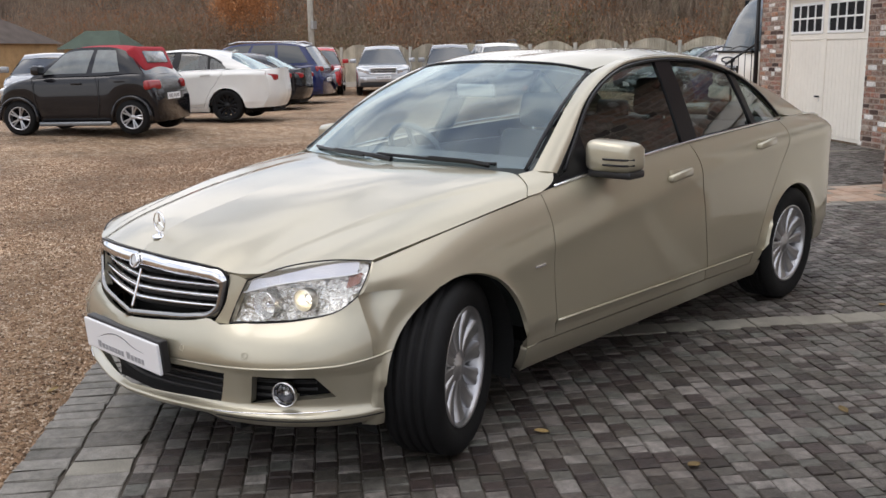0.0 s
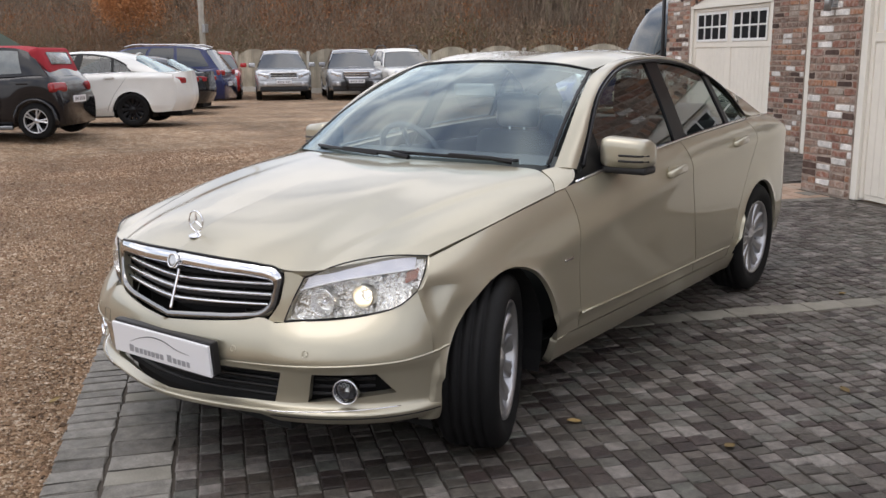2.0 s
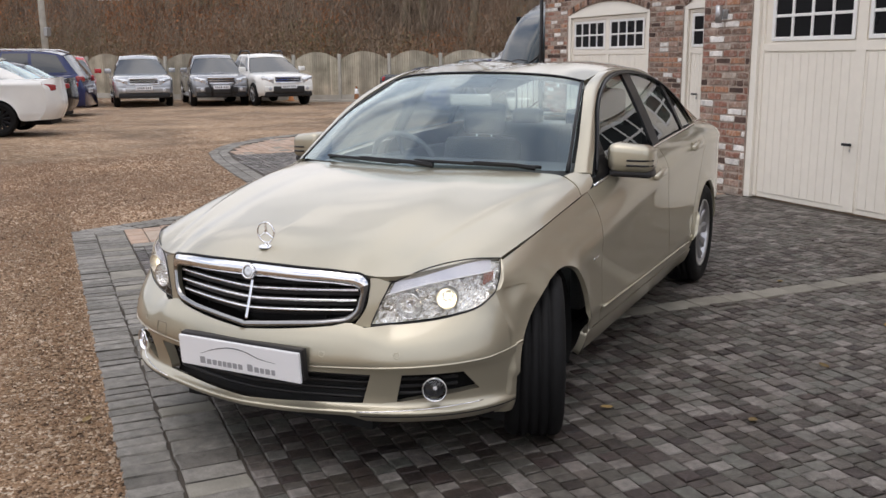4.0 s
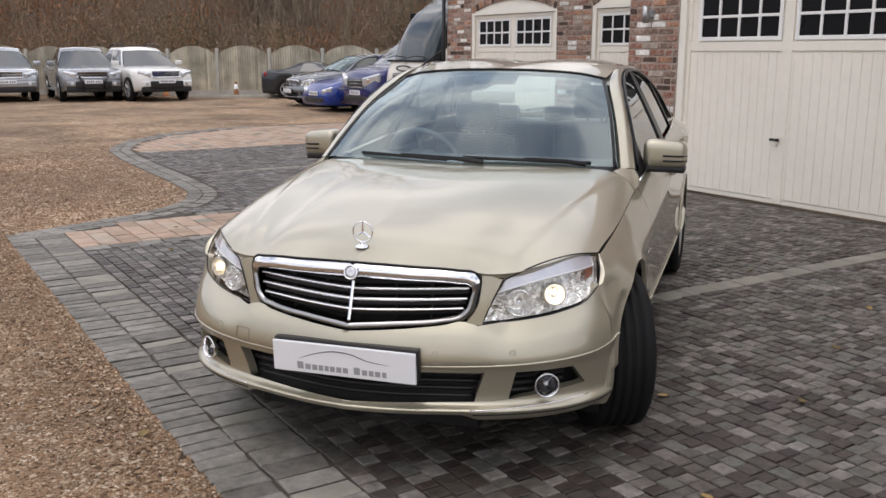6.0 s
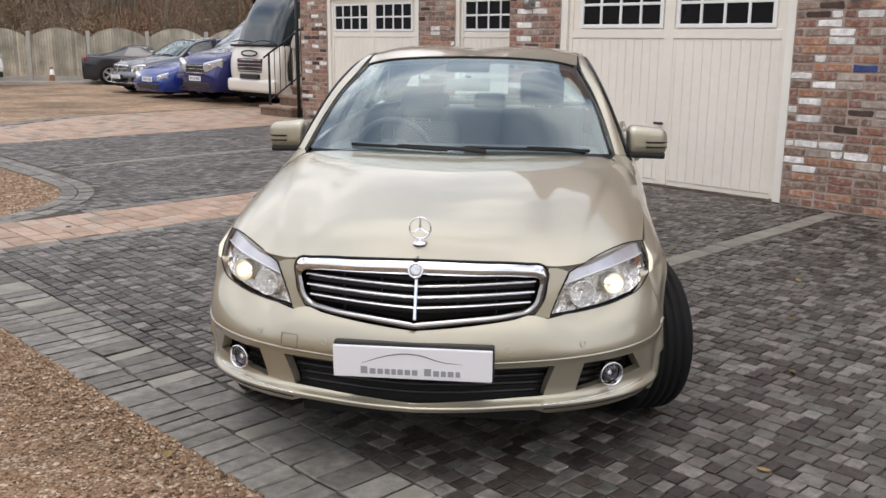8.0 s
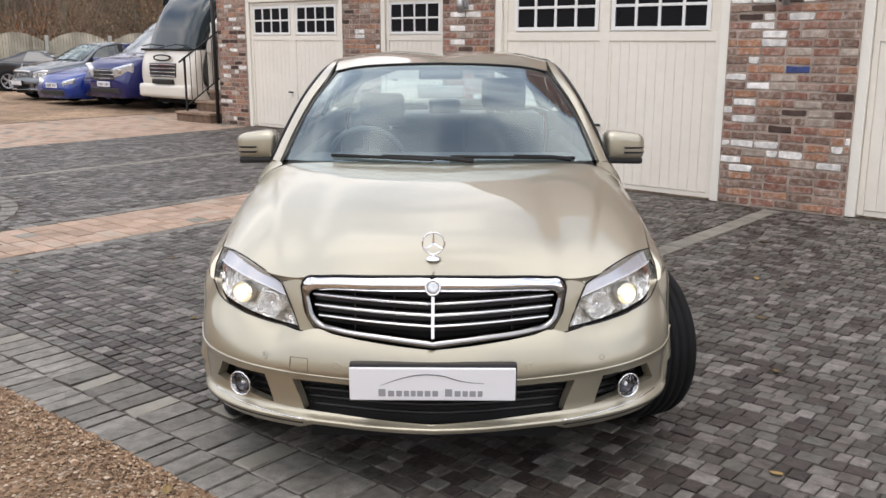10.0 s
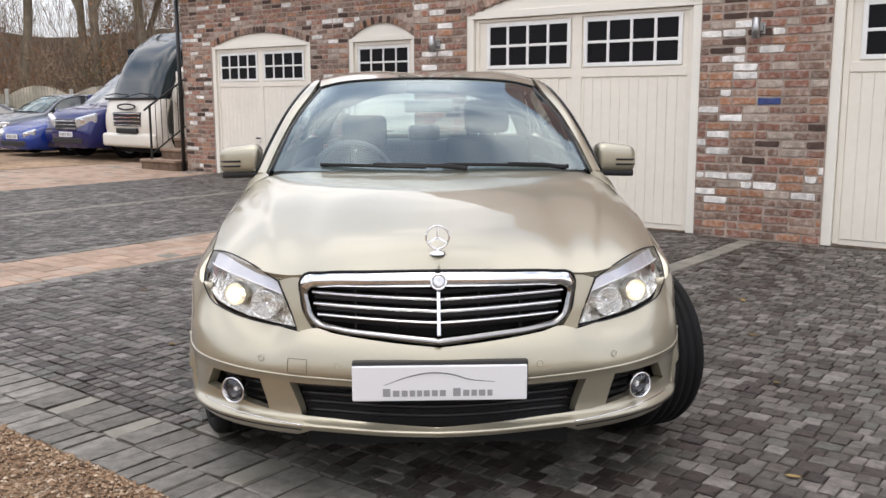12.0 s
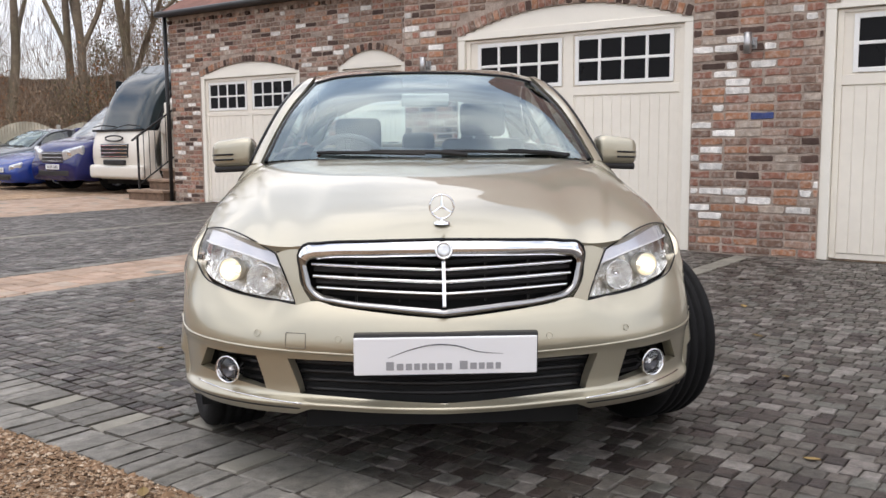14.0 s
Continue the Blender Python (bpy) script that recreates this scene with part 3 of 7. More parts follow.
roof(-6.9, 0.0, WALL_A, 5.0, 28)
roof(0.0, 11.8, 0.0, 5.0, 46)
pv, pf = tube_data([(-6.86, WALL_A - 0.06, EAVE), (-6.86, WALL_A - 0.06, 0.0)], 0.035, 10)
link("downpipe", pv, pf, M["black_plastic"], garage, "black plastic downpipe", smooth=True)


def garage_door(name, o, depth, windows, handle, label, leaves=2):
    """Up-and-over door: frame, arched head panel, boarded leaf, two glazed lights of eight panes."""
    x0, x1, spring, rise = o
    top = spring - 0.03
    d = empty(name, YARD @ pose(0, depth, 0), label, "garage door", "garage doors")
    fw = 0.085
    part("frame", box_bm(x0, x0 + fw, 0.012, 0.11, 0, top, 0.004), M["cream_trim"], d)
    part("frame", box_bm(x1 - fw, x1, 0.012, 0.11, 0, top, 0.004), M["cream_trim"], d)
    part("frame", box_bm(x0, x1, 0.008, 0.11, top + 0.001, top + 0.075, 0.004), M["cream_trim"], d)
    # arched head panel
    v, f = [], []
    n = 24
    for k in range(n + 1):
        x = x0 + 0.004 + (x1 - x0 - 0.008) * k / n
        zt = arch_top(o, min(max(x, x0 + 0.002), x1 - 0.002)) - 0.003
        v += [(x, 0.02, top + 0.075), (x, 0.02, max(zt, top + 0.077)), (x, 0.12, max(zt, top + 0.077))]
    for k in range(n):
        q = 3 * k
        f += [(q, q + 3, q + 4, q + 1), (q + 1, q + 4, q + 5, q + 2)]
    link("head_panel", v, f, M["cream_trim"], d, "cream arched head panel")
    # leaf: boards below, rails and stiles round the lights
    zb, zw0, zw1 = 1.5, windows[0][2], windows[0][3]
    a, b = x0 + fw + 0.004, x1 - fw - 0.004
    n = round((b - a) / 0.105)
    step = (b - a - 0.1) / n
    boards = Pile()
    for k in range(n):
        bx = a + 0.05 + k * step
        v, f = box_data(bx + 0.0012, bx + step - 0.0012, -(zb - 0.03), -0.06, -0.085, -0.056, 0.005)
        boards.add([(p, -r, -q) for p, q, r in v], [t for t in f])
    boards.put("boards", M["cream"], d, "cream vertical boarding")
    part("leaf", box_bm(a, b, 0.064, 0.1, 0.012, top - 0.004, 0.003), M["cream"], d, "cream painted door leaf")
    for s0, s1 in [(a, a + 0.05), (b - 0.05, b)] + ([((windows[0][1] + windows[1][0]) / 2 - 0.055, (windows[0][1] + windows[1][0]) / 2 + 0.055)] if len(windows) > 1 else []):
        part("stile", box_bm(s0, s1, 0.046, 0.066, 0.02, top - 0.01, 0.004), M["cream"], d)
    part("rail", box_bm(a + 0.05, b - 0.05, 0.047, 0.066, zb - 0.02, zw0 - 0.035, 0.004), M["cream"], d)
    part("rail", box_bm(a + 0.05, b - 0.05, 0.047, 0.066, zw1 + 0.035, top - 0.01, 0.004), M["cream"], d)
    for wx0, wx1, z0, z1 in windows:
        w = part("window", box_bm(wx0, wx1, 0.058, 0.070, z0, z1), M["dark_glass"], d, "dark glazed light")
        for i in range(5):
            gx_ = wx0 + (wx1 - wx0) * i / 4
            h = 0.014 if 0 < i < 4 else 0.02
            part("glazing_bar", box_bm(gx_ - h, gx_ + h, 0.042, 0.06, z0 - 0.02, z1 + 0.02, 0.003, 1), M["white_bar"], w)
        for i in range(3):
            gz_ = z0 + (z1 - z0) * i / 2
            h = 0.014 if i == 1 else 0.02
            part("glazing_bar", box_bm(wx0 + 0.001, wx1 - 0.001, 0.0435, 0.0595, gz_ - h, gz_ + h, 0.003, 1), M["white_bar"], w)
    if handle:
        hv, hf = spin_data([(0.0, 0.0), (0.0, 0.012), (0.045, 0.010), (0.05, 0.0)], 12, "Y")
        h = link("handle", [(p + handle[0], 0.052 - q, r + handle[1]) for p, q, r in hv], hf, M["iron"], d, "small black turn handle", smooth=True)
        part("grip", box_bm(handle[0] - 0.055, handle[0] + 0.055, -0.006, 0.008, handle[1] - 0.012, handle[1] + 0.014, 0.006), M["iron"], h)
        part("lock_plate", box_bm(handle[0] - 0.012, handle[0] + 0.012, 0.046, 0.053, handle[1] - 0.075, handle[1] - 0.04, 0.003), M["steel"], d)
    return d


garage_door("garage_door", OPEN_A[0], WALL_A, [(-5.85, -4.93, 1.59, 2.02), (-4.75, -3.83, 1.59, 2.02)], (-4.9, 0.63), "closed cream garage door with eight-pane lights in a shallow brick arch")
garage_door("side_door", OPEN_A[1], WALL_A, [(-2.63, -1.66, 1.59, 2.02)], (-2.5, 0.9), "closed narrow cream door with one eight-pane light beside the garage door")
garage_door("garage_door", OPEN_B[0], 0.0, [(1.15, 2.14, 1.60, 2.04), (2.33, 3.33, 1.60, 2.04)], (2.2, 0.64), "closed wide cream garage door with two eight-pane lights and a black handle")
garage_door("garage_door", OPEN_B[1], 0.0, [(4.94, 5.93, 1.60, 2.04), (6.12, 7.12, 1.60, 2.04)], (5.98, 0.64), "closed cream garage door at the near end of the range")


def wall_lamp(x, y, z):
    w = empty("wall_lamp", YARD @ pose(x, y, z), "brushed steel up-and-down wall lamp on the brick pier", "wall lamp", "wall lamps")
    v, f = spin_data([(-0.09, 0.0), (-0.09, 0.034), (0.09, 0.034), (0.09, 0.028), (0.08, 0.026), (0.08, 0.0)], 20, "Z")
    link("body", [(p, q - 0.075, r) for p, q, r in v], f, M["steel"], w, smooth=True)
    part("bracket", box_bm(-0.02, 0.05, -0.05, -0.012, -0.025, 0.03, 0.006), M["steel"], w)
    part("back_plate", box_bm(-0.03, 0.06, -0.014, 0.0, -0.05, 0.05, 0.004), M["steel"], w)


wall_lamp(4.08, -0.008, 1.87)
wall_lamp(0.48, -0.008, 1.87)

# brick steps and railing at the gable
M["riser"] = mat("brown_riser", (0.15, 0.098, 0.066), 0.9, var=0.35, scale=7, fine=60, bump=0.5)
M["tread"] = mat("brown_stone_tread", (0.27, 0.19, 0.135), 0.9, var=0.25, scale=5, bump=0.4)
steps = empty("brick_steps", YARD, "brick steps with stone treads beside the gable", "steps")
for k in range(6):
    y0 = 1.85 + 0.3 * k
    x0 = -7.98 + 0.22 * min(k, 1)
    part("riser", box_bm(x0, -6.93, y0, 5.0, 0.185 * k - (0.02 if k == 0 else 0), 0.185 * k + 0.14, 0.004), M["riser"], steps, "brown brick riser")
    part("tread", box_bm(x0 - 0.02, -6.92, y0 - 0.025, 5.0, 0.185 * k + 0.141, 0.185 * k + 0.185, 0.006), M["tread"], steps, "worn brown stone tread")
rail = empty("railing", YARD, "black iron handrail with slim balusters beside the steps", "railing")
rx = -7.78
v, f = tube_data([(rx, 1.95, 0.0), (rx, 1.95, 1.18)], 0.022, 8)
link("post", v, f, M["iron"], rail)
v, f = tube_data([(rx, 1.83, 1.08), (rx, 1.95, 1.16), (rx, 3.55, 2.15), (rx, 4.9, 2.15)], 0.02, 8)
link("handrail", v, f, M["iron"], rail)
v, f = tube_data([(rx, 1.95, 0.28), (rx, 3.55, 1.27), (rx, 4.9, 1.27)], 0.014, 6)
link("lower_rail", v, f, M["iron"], rail)
for k in range(1, 13):
    yy = 1.95 + 0.125 * k
    zz = 0.28 + (yy - 1.95) / 1.6 * 0.99
    v, f = tube_data([(rx, yy, zz), (rx, yy, zz + 0.88)], 0.008, 5)
    link("baluster", v, f, M["iron"], rail)

# ---- fence and wood beyond the yard ----
FENCE = [(-40.0, 21.6), (-16.3, 24.75), (4.0, 28.6)]


def fence_panel_mesh():
    """One bay: palings with a bowed top, two rails, a gravel board."""
    p = Pile()
    n = 20
    for k in range(n):
        x = 0.06 + 1.74 * k / n
        h = 1.42 + 0.30 * math.sin(math.pi * (k + 0.5) / n) ** 0.8
        z0 = 0.2
        p.add([(x, 0.0, z0), (x + 0.075, 0.0, z0), (x + 0.075, 0.0, h - 0.012), (x + 0.0375, -0.002, h), (x, 0.0, h - 0.012), (x, 0.018, z0), (x + 0.075, 0.018, z0), (x + 0.075, 0.018, h - 0.012), (x + 0.0375, 0.018, h), (x, 0.018, h - 0.012)],
              [(0, 1, 2, 3, 4), (0, 4, 9, 5), (1, 6, 7, 2), (4, 3, 8, 9), (3, 2, 7, 8), (5, 9, 8, 7, 6)])
    for z in (0.45, 1.15):
        p.box(0.03, 1.83, 0.019, 0.055, z, z + 0.075)
    return p


panel_me = None
fence_no = 0
for (ax, ay), (bx, by) in zip(FENCE, FENCE[1:]):
    L = math.hypot(bx - ax, by - ay)
    turn = math.degrees(math.atan2(by - ay, bx - ax))
    bays = round(L / 1.86)
    for k in range(bays):
        q = k / bays
        x, y = ax + (bx - ax) * q, ay + (by - ay) * q
        e = empty("fence_bay", pose(x, y, ground_z(x, y) + 0.0, 0, 0, turn), "bow-topped weathered timber fence bay between concrete posts", "fence", "fence bays along the yard")
        if panel_me is None:
            first = tagged(fence_panel_mesh().put("paling_panel", M["fence"], e), kind="stuff")
            panel_me = first.data
            post_me = part("post", box_bm(-0.055, 0.055, -0.05, 0.05, -0.1, 1.62, 0.012), M["concrete"], e, "concrete post").data
            board_me = part("gravel_board", box_bm(0.055, 1.805, -0.02, 0.02, -0.05, 0.2, 0.005), M["concrete"], e, "concrete gravel board").data
        else:
            for nm, me in (("paling_panel", panel_me), ("post", post_me), ("gravel_board", board_me)):
                o = new(nm, me)
                o.parent = e
                if nm == "paling_panel":
                    tagged(o, kind="stuff")

# distance: a brown wood closes the view
far = Pile()
for k in range(80):
    a0, a1 = radians(75 + k * 1.6), radians(75 + (k + 1) * 1.6)
    r = 120
    h0, h1 = (9.4 + 1.6 * noise.noise(Vector((q * 9, 0, 3))) for q in (a0, a1))
    far.add([(r * math.cos(a0), r * math.sin(a0), -1), (r * math.cos(a1), r * math.sin(a1), -1), (r * math.cos(a1), r * math.sin(a1), h1), (r * math.cos(a0), r * math.sin(a0), h0)], [(3, 2, 1, 0)])
tagged(far.put("backdrop", M["wood_far"]), "distant brown winter wood", "wood", kind="structure")


def tree_data(rnd, height, lean=(0, 0), fork=3, base=0.22):
    """Tapered trunk and forking limbs: points for tubes, and the twig ends."""
    tubes, ends = [], []

    def grow(p, d, length, r, level):
        n = 4
        pts, rad = [p], [r]
        for i in range(n):
            d = (d + Vector((rnd.uniform(-1, 1), rnd.uniform(-1, 1), rnd.uniform(-0.2, 0.5))) * 0.13).normalized()
            p = p + d * length / n
            pts.append(p)
            rad.append(r * (1 - 0.5 * (i + 1) / n))
        tubes.append((pts, rad, 7 if level == 0 else 5 if level == 1 else 3))
        if level >= 3:
            ends.append((p, d))
            return
        for k in range(fork if level else fork + 1):
            q = 0.45 + 0.55 * (k + rnd.random()) / (fork + 1)
            b = pts[min(n, max(1, round(q * n)))]
            a = rnd.uniform(0, 6.28)
            nd = (d * 1.1 + Vector((math.cos(a), math.sin(a), rnd.uniform(0.0, 0.7))) * 0.75).normalized()
            grow(b, nd, length * rnd.uniform(0.5, 0.72), rad[min(n, max(1, round(q * n)))] * 0.7, level + 1)
        ends.append((p, d))

    grow(Vector((0, 0, -0.2)), Vector((lean[0], lean[1], 1)).normalized(), height * 0.48, base, 0)
    return tubes, ends


def leaf_quads(r, centres, spread, count, size, flat=0.8):
    """Small leaf-clump faces scattered round centres."""
    c = np.array(centres)
    p = c[r.integers(0, len(c), count)] + r.normal(0, 1, (count, 3)) * spread
    a = r.normal(0, 1, (count, 3))
    a /= np.linalg.norm(a, axis=1)[:, None]
    b = np.cross(a, r.normal(0, 1, (count, 3)))
    b /= np.linalg.norm(b, axis=1)[:, None]
    s = (size * r.uniform(0.5, 1.4, count))[:, None]
    v = np.stack([p - a * s, p + b * s * 0.6, p + a * s, p - b * s * 0.6], 1).reshape(-1, 3)
    f = np.arange(count * 4).reshape(-1, 4)
    return v.tolist(), f.tolist()


def tree(name, x, y, height, seed, leaf=None, leaves=0, label="", lean=(0, 0), fork=3, base=0.22, size=0.09):
    rnd = random.Random(seed)
    t = empty(name, pose(x, y, 0), label, "tree", "trees behind the fence")
    tubes, ends = tree_data(rnd, height, lean, fork, base)
    trunk, limbs = Pile(), Pile()
    for i, (pts, rad, sides) in enumerate(tubes):
        v, f = tube_data(pts, 0, sides, rad)
        (trunk if i == 0 else limbs).add(v, f)
    trunk.put("trunk", M["bark"], t, smooth=True)
    limbs.put("crown", M["bark"] if not leaf else M["twig"], t, "bare branching limbs")
    if leaf:
        v, f = leaf_quads(np.random.default_rng(seed), [tuple(e[0]) for e in ends], 0.45, leaves, size)
        link("leaves", v, f, M[leaf], t, "thin autumn leaves")
    return t


# ---- car surfaces ----
M["paint"] = mat("champagne_metallic", (0.45, 0.414, 0.313), 0.42, metal=0.78, coat=1.0, var=0.06, scale=900, fine=1800)
M["paint"].node_tree.nodes["Principled BSDF"].inputs["Coat IOR"].default_value = 1.62
M["chrome"] = mat("chrome", (0.82, 0.82, 0.83), 0.06, metal=1.0)
M["smoke_chrome"] = mat("smoked_chrome", (0.32, 0.315, 0.31), 0.14, metal=1.0)
M["alloy"] = mat("silver_alloy", (0.46, 0.46, 0.47), 0.3, metal=0.9, var=0.05, scale=30)
M["rubber"] = mat("tyre_rubber", (0.0055, 0.0055, 0.0058), 0.75, spec=0.28, var=0.25, scale=14, fine=150, bump=0.3, bump_scale=160, stain=(0.016, 0.015, 0.013), stain_amount=0.2, stain_scale=6)
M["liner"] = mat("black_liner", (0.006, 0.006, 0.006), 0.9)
M["trim"] = mat("gloss_black_trim", (0.007, 0.007, 0.008), 0.3, spec=0.3)
M["mesh_black"] = mat("black_grille_plastic", (0.018, 0.017, 0.017), 0.42)
M["seat"] = mat("black_leather", (0.10, 0.10, 0.102), 0.6, var=0.1, scale=6)
M["headliner"] = mat("pale_headlining", (0.4, 0.385, 0.35), 0.9)
M["fog_bowl"] = mat("dark_lamp_bowl", (0.06, 0.06, 0.065), 0.15, metal=1.0)
M["plate"] = mat("white_plate", (0.78, 0.78, 0.79), 0.3, coat=0.4)
M["letter"] = mat("grey_letter_bar", (0.30, 0.30, 0.31), 0.5)
M["ink"] = mat("dark_ink", (0.09, 0.09, 0.095), 0.5)
M["reflector"] = mat("lamp_reflector", (0.86, 0.86, 0.84), 0.10, metal=0.75, bump=1.2, bump_scale=90, var=0.2, scale=70)
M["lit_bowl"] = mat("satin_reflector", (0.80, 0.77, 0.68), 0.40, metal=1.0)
M["facets"] = mat("faceted_reflector", (0.92, 0.90, 0.84), 0.06, metal=0.8, bump=4.0, bump_scale=42, var=0.3, scale=60, fine=140)
M["lamp_on"] = mat("lit_lamp", (1.0, 0.90, 0.70), 0.3, emit=9.0)
# darkened body colour, painted as the shade in the towing cap's seam
M["sensor_shade"] = mat("shadowed_seam", (0.16, 0.145, 0.11), 0.5)
M["amber"] = mat("amber_lens", (0.34, 0.15, 0.10), 0.25, metal=0.3, coat=0.5, var=0.4, scale=60)
M["lamp_satin"] = mat("satin_lamp_band", (0.60, 0.60, 0.64), 0.30, metal=0.4, coat=0.6, var=0.06, scale=20)
M["red_lens"] = mat("red_lens", (0.27, 0.008, 0.010), 0.12, coat=0.8)
M["lamp_glass_grey"] = mat("pale_lamp_lens", (0.62, 0.64, 0.66), 0.12, metal=0.4, coat=1.0, var=0.25, scale=30, fine=90)


def glass(name, tint, least=0.06, slant=0.9, rough=0.0, sheen=(1.0, 1.0, 1.0)):
    """A thin pane: tinted see-through, with mirror gloss that grows at a slant, alike from both sides."""
    m = bpy.data.materials.new(name)
    m.use_nodes = True
    n, l = m.node_tree.nodes, m.node_tree.links
    n.clear()
    out, mx = n.new("ShaderNodeOutputMaterial"), n.new("ShaderNodeMixShader")
    tr, gl, lw = n.new("ShaderNodeBsdfTransparent"), n.new("ShaderNodeBsdfGlossy"), n.new("ShaderNodeLayerWeight")
    pw, ma = n.new("ShaderNodeMath"), n.new("ShaderNodeMath")
    pw.operation, ma.operation = "POWER", "MULTIPLY_ADD"
    lw.inputs["Blend"].default_value = 0.5
    pw.inputs[1].default_value = 4.0
    ma.inputs[1].default_value, ma.inputs[2].default_value = slant, least
    tr.inputs["Color"].default_value = (*tint, 1)
    gl.inputs["Roughness"].default_value = rough
    gl.inputs["Color"].default_value = (*sheen, 1)
    l.new(lw.outputs["Facing"], pw.inputs[0])
    l.new(pw.outputs[0], ma.inputs[0])
    l.new(ma.outputs[0], mx.inputs["Fac"])
    l.new(tr.outputs["BSDF"], mx.inputs[1])
    l.new(gl.outputs["BSDF"], mx.inputs[2])
    l.new(mx.outputs["Shader"], out.inputs["Surface"])
    return m


M["screen"] = glass("windscreen_glass", (0.88, 0.985, 0.965), 0.14, 0.95, 0.0, (0.84, 0.97, 1.0))
M["side_glass"] = glass("side_glass", (0.36, 0.40, 0.38), 0.10, 0.9)
M["lens"] = glass("clear_lens", (0.98, 0.98, 0.98), 0.05, 0.6)


def path(*pts):
    """A smooth curve through points, as a function of 0 to 1."""
    P = [Vector(p) for p in pts]
    T = [0.0]
    for a, b in zip(P, P[1:]):
        T.append(T[-1] + max((b - a).length, 1e-6))
    T = [t / T[-1] for t in T]
    n = len(P)
    tan = []
    for i in range(n):
        if i == 0:
            tan.append((P[1] - P[0]) / (T[1] - T[0]))
        elif i == n - 1:
            tan.append((P[-1] - P[-2]) / (T[-1] - T[-2]))
        else:
            h0, h1 = T[i] - T[i - 1], T[i + 1] - T[i]
            tan.append(((P[i] - P[i - 1]) / h0 * h1 + (P[i + 1] - P[i]) / h1 * h0) / (h0 + h1))

    def at(t):
        t = min(max(t, 0.0), 1.0)
        i = 0
        while i < n - 2 and t > T[i + 1]:
            i += 1
        h = T[i + 1] - T[i]
        s = (t - T[i]) / h
        return (2 * s ** 3 - 3 * s * s + 1) * P[i] + (s ** 3 - 2 * s * s + s) * h * tan[i] + (3 * s * s - 2 * s ** 3) * P[i + 1] + (s ** 3 - s * s) * h * tan[i + 1]

    return at


def graph(*pts):
    """A smooth function through (x, y) points, level beyond its ends."""
    def at(x):
        if x <= pts[0][0]:
            return pts[0][1]
        if x >= pts[-1][0]:
            return pts[-1][1]
        i = 0
        while x > pts[i + 1][0]:
            i += 1

        def slope(k):
            if k == 0 or k == len(pts) - 1:
                j = 0 if k == 0 else k - 1
                return (pts[j + 1][1] - pts[j][1]) / (pts[j + 1][0] - pts[j][0])
            return (pts[k + 1][1] - pts[k - 1][1]) / (pts[k + 1][0] - pts[k - 1][0])

        (x0, y0), (x1, y1) = pts[i], pts[i + 1]
        h = x1 - x0
        s = (x - x0) / h
        return (2 * s ** 3 - 3 * s * s + 1) * y0 + (s ** 3 - 2 * s * s + s) * h * slope(i) + (3 * s * s - 2 * s ** 3) * y1 + (s ** 3 - s * s) * h * slope(i + 1)

    return at


def coons(bottom, top, left, right, bulge=None):
    """A surface between four curves; bulge(u, v) adds an offset."""
    c00, c10, c01, c11 = bottom(0), bottom(1), top(0), top(1)

    def at(u, v):
        p = (1 - v) * bottom(u) + v * top(u) + (1 - u) * left(v) + u * right(v)
        p = p - ((1 - u) * (1 - v) * c00 + u * (1 - v) * c10 + (1 - u) * v * c01 + u * v * c11)
        return p + Vector(bulge(u, v)) if bulge else p

    return at


MIDDLE = Vector((0, 1.4, 0.55))


def sheet(fn, nu, nv, rim=0.018, open_left=False):
    """Grid of fn over the unit square, with a lip turned in along its border."""
    v = [Vector(fn(i / nu, j / nv)) for j in range(nv + 1) for i in range(nu + 1)]
    W = nu + 1
    f = [(j * W + i, j * W + i + 1, (j + 1) * W + i + 1, (j + 1) * W + i) for j in range(nv) for i in range(nu)]
    mid = v[(nv // 2) * W + nu // 2]
    nrm = (v[(nv // 2) * W + min(nu, nu // 2 + 1)] - mid).cross(v[min(nv, nv // 2 + 1) * W + nu // 2] - mid)
    if nrm.dot(mid - MIDDLE) < 0:
        f = [q[::-1] for q in f]
    if rim:
        loop = [i for i in range(W)] + [j * W + nu for j in range(1, nv + 1)] + [nv * W + i for i in range(nu - 1, -1, -1)] + [j * W for j in range(nv - 1, 0, -1)]

        def normal(k):
            j, i = divmod(k, W)
            a = v[j * W + min(nu, i + 1)] - v[j * W + max(0, i - 1)]
            b = v[min(nv, j + 1) * W + i] - v[max(0, j - 1) * W + i]
            n = a.cross(b)
            n = n.normalized() if n.length > 1e-9 else Vector((0, 0, 1))
            return n

        sgn = 1 if nrm.dot(mid - MIDDLE) > 0 else -1
        o = len(v)
        for k in loop:
            v.append(v[k].copy())
            q = v[k] - sgn * normal(k) * rim
            v.append(Vector((max(q.x, 0.0) if abs(v[k].x) > 1e-4 else 0.0, q.y, q.z)) if open_left else q)
        m = len(loop)
        for k in range(m):
            e = (k + 1) % m
            if open_left and abs(v[loop[k]].x) < 1e-4 and abs(v[loop[e]].x) < 1e-4:
                continue
            f.append((o + 2 * k, o + 2 * e, o + 2 * e + 1, o + 2 * k + 1))
    return v, f


def flip(v, f):
    return [Vector((-p.x, p.y, p.z)) for p in map(Vector, v)], [q[::-1] for q in f]


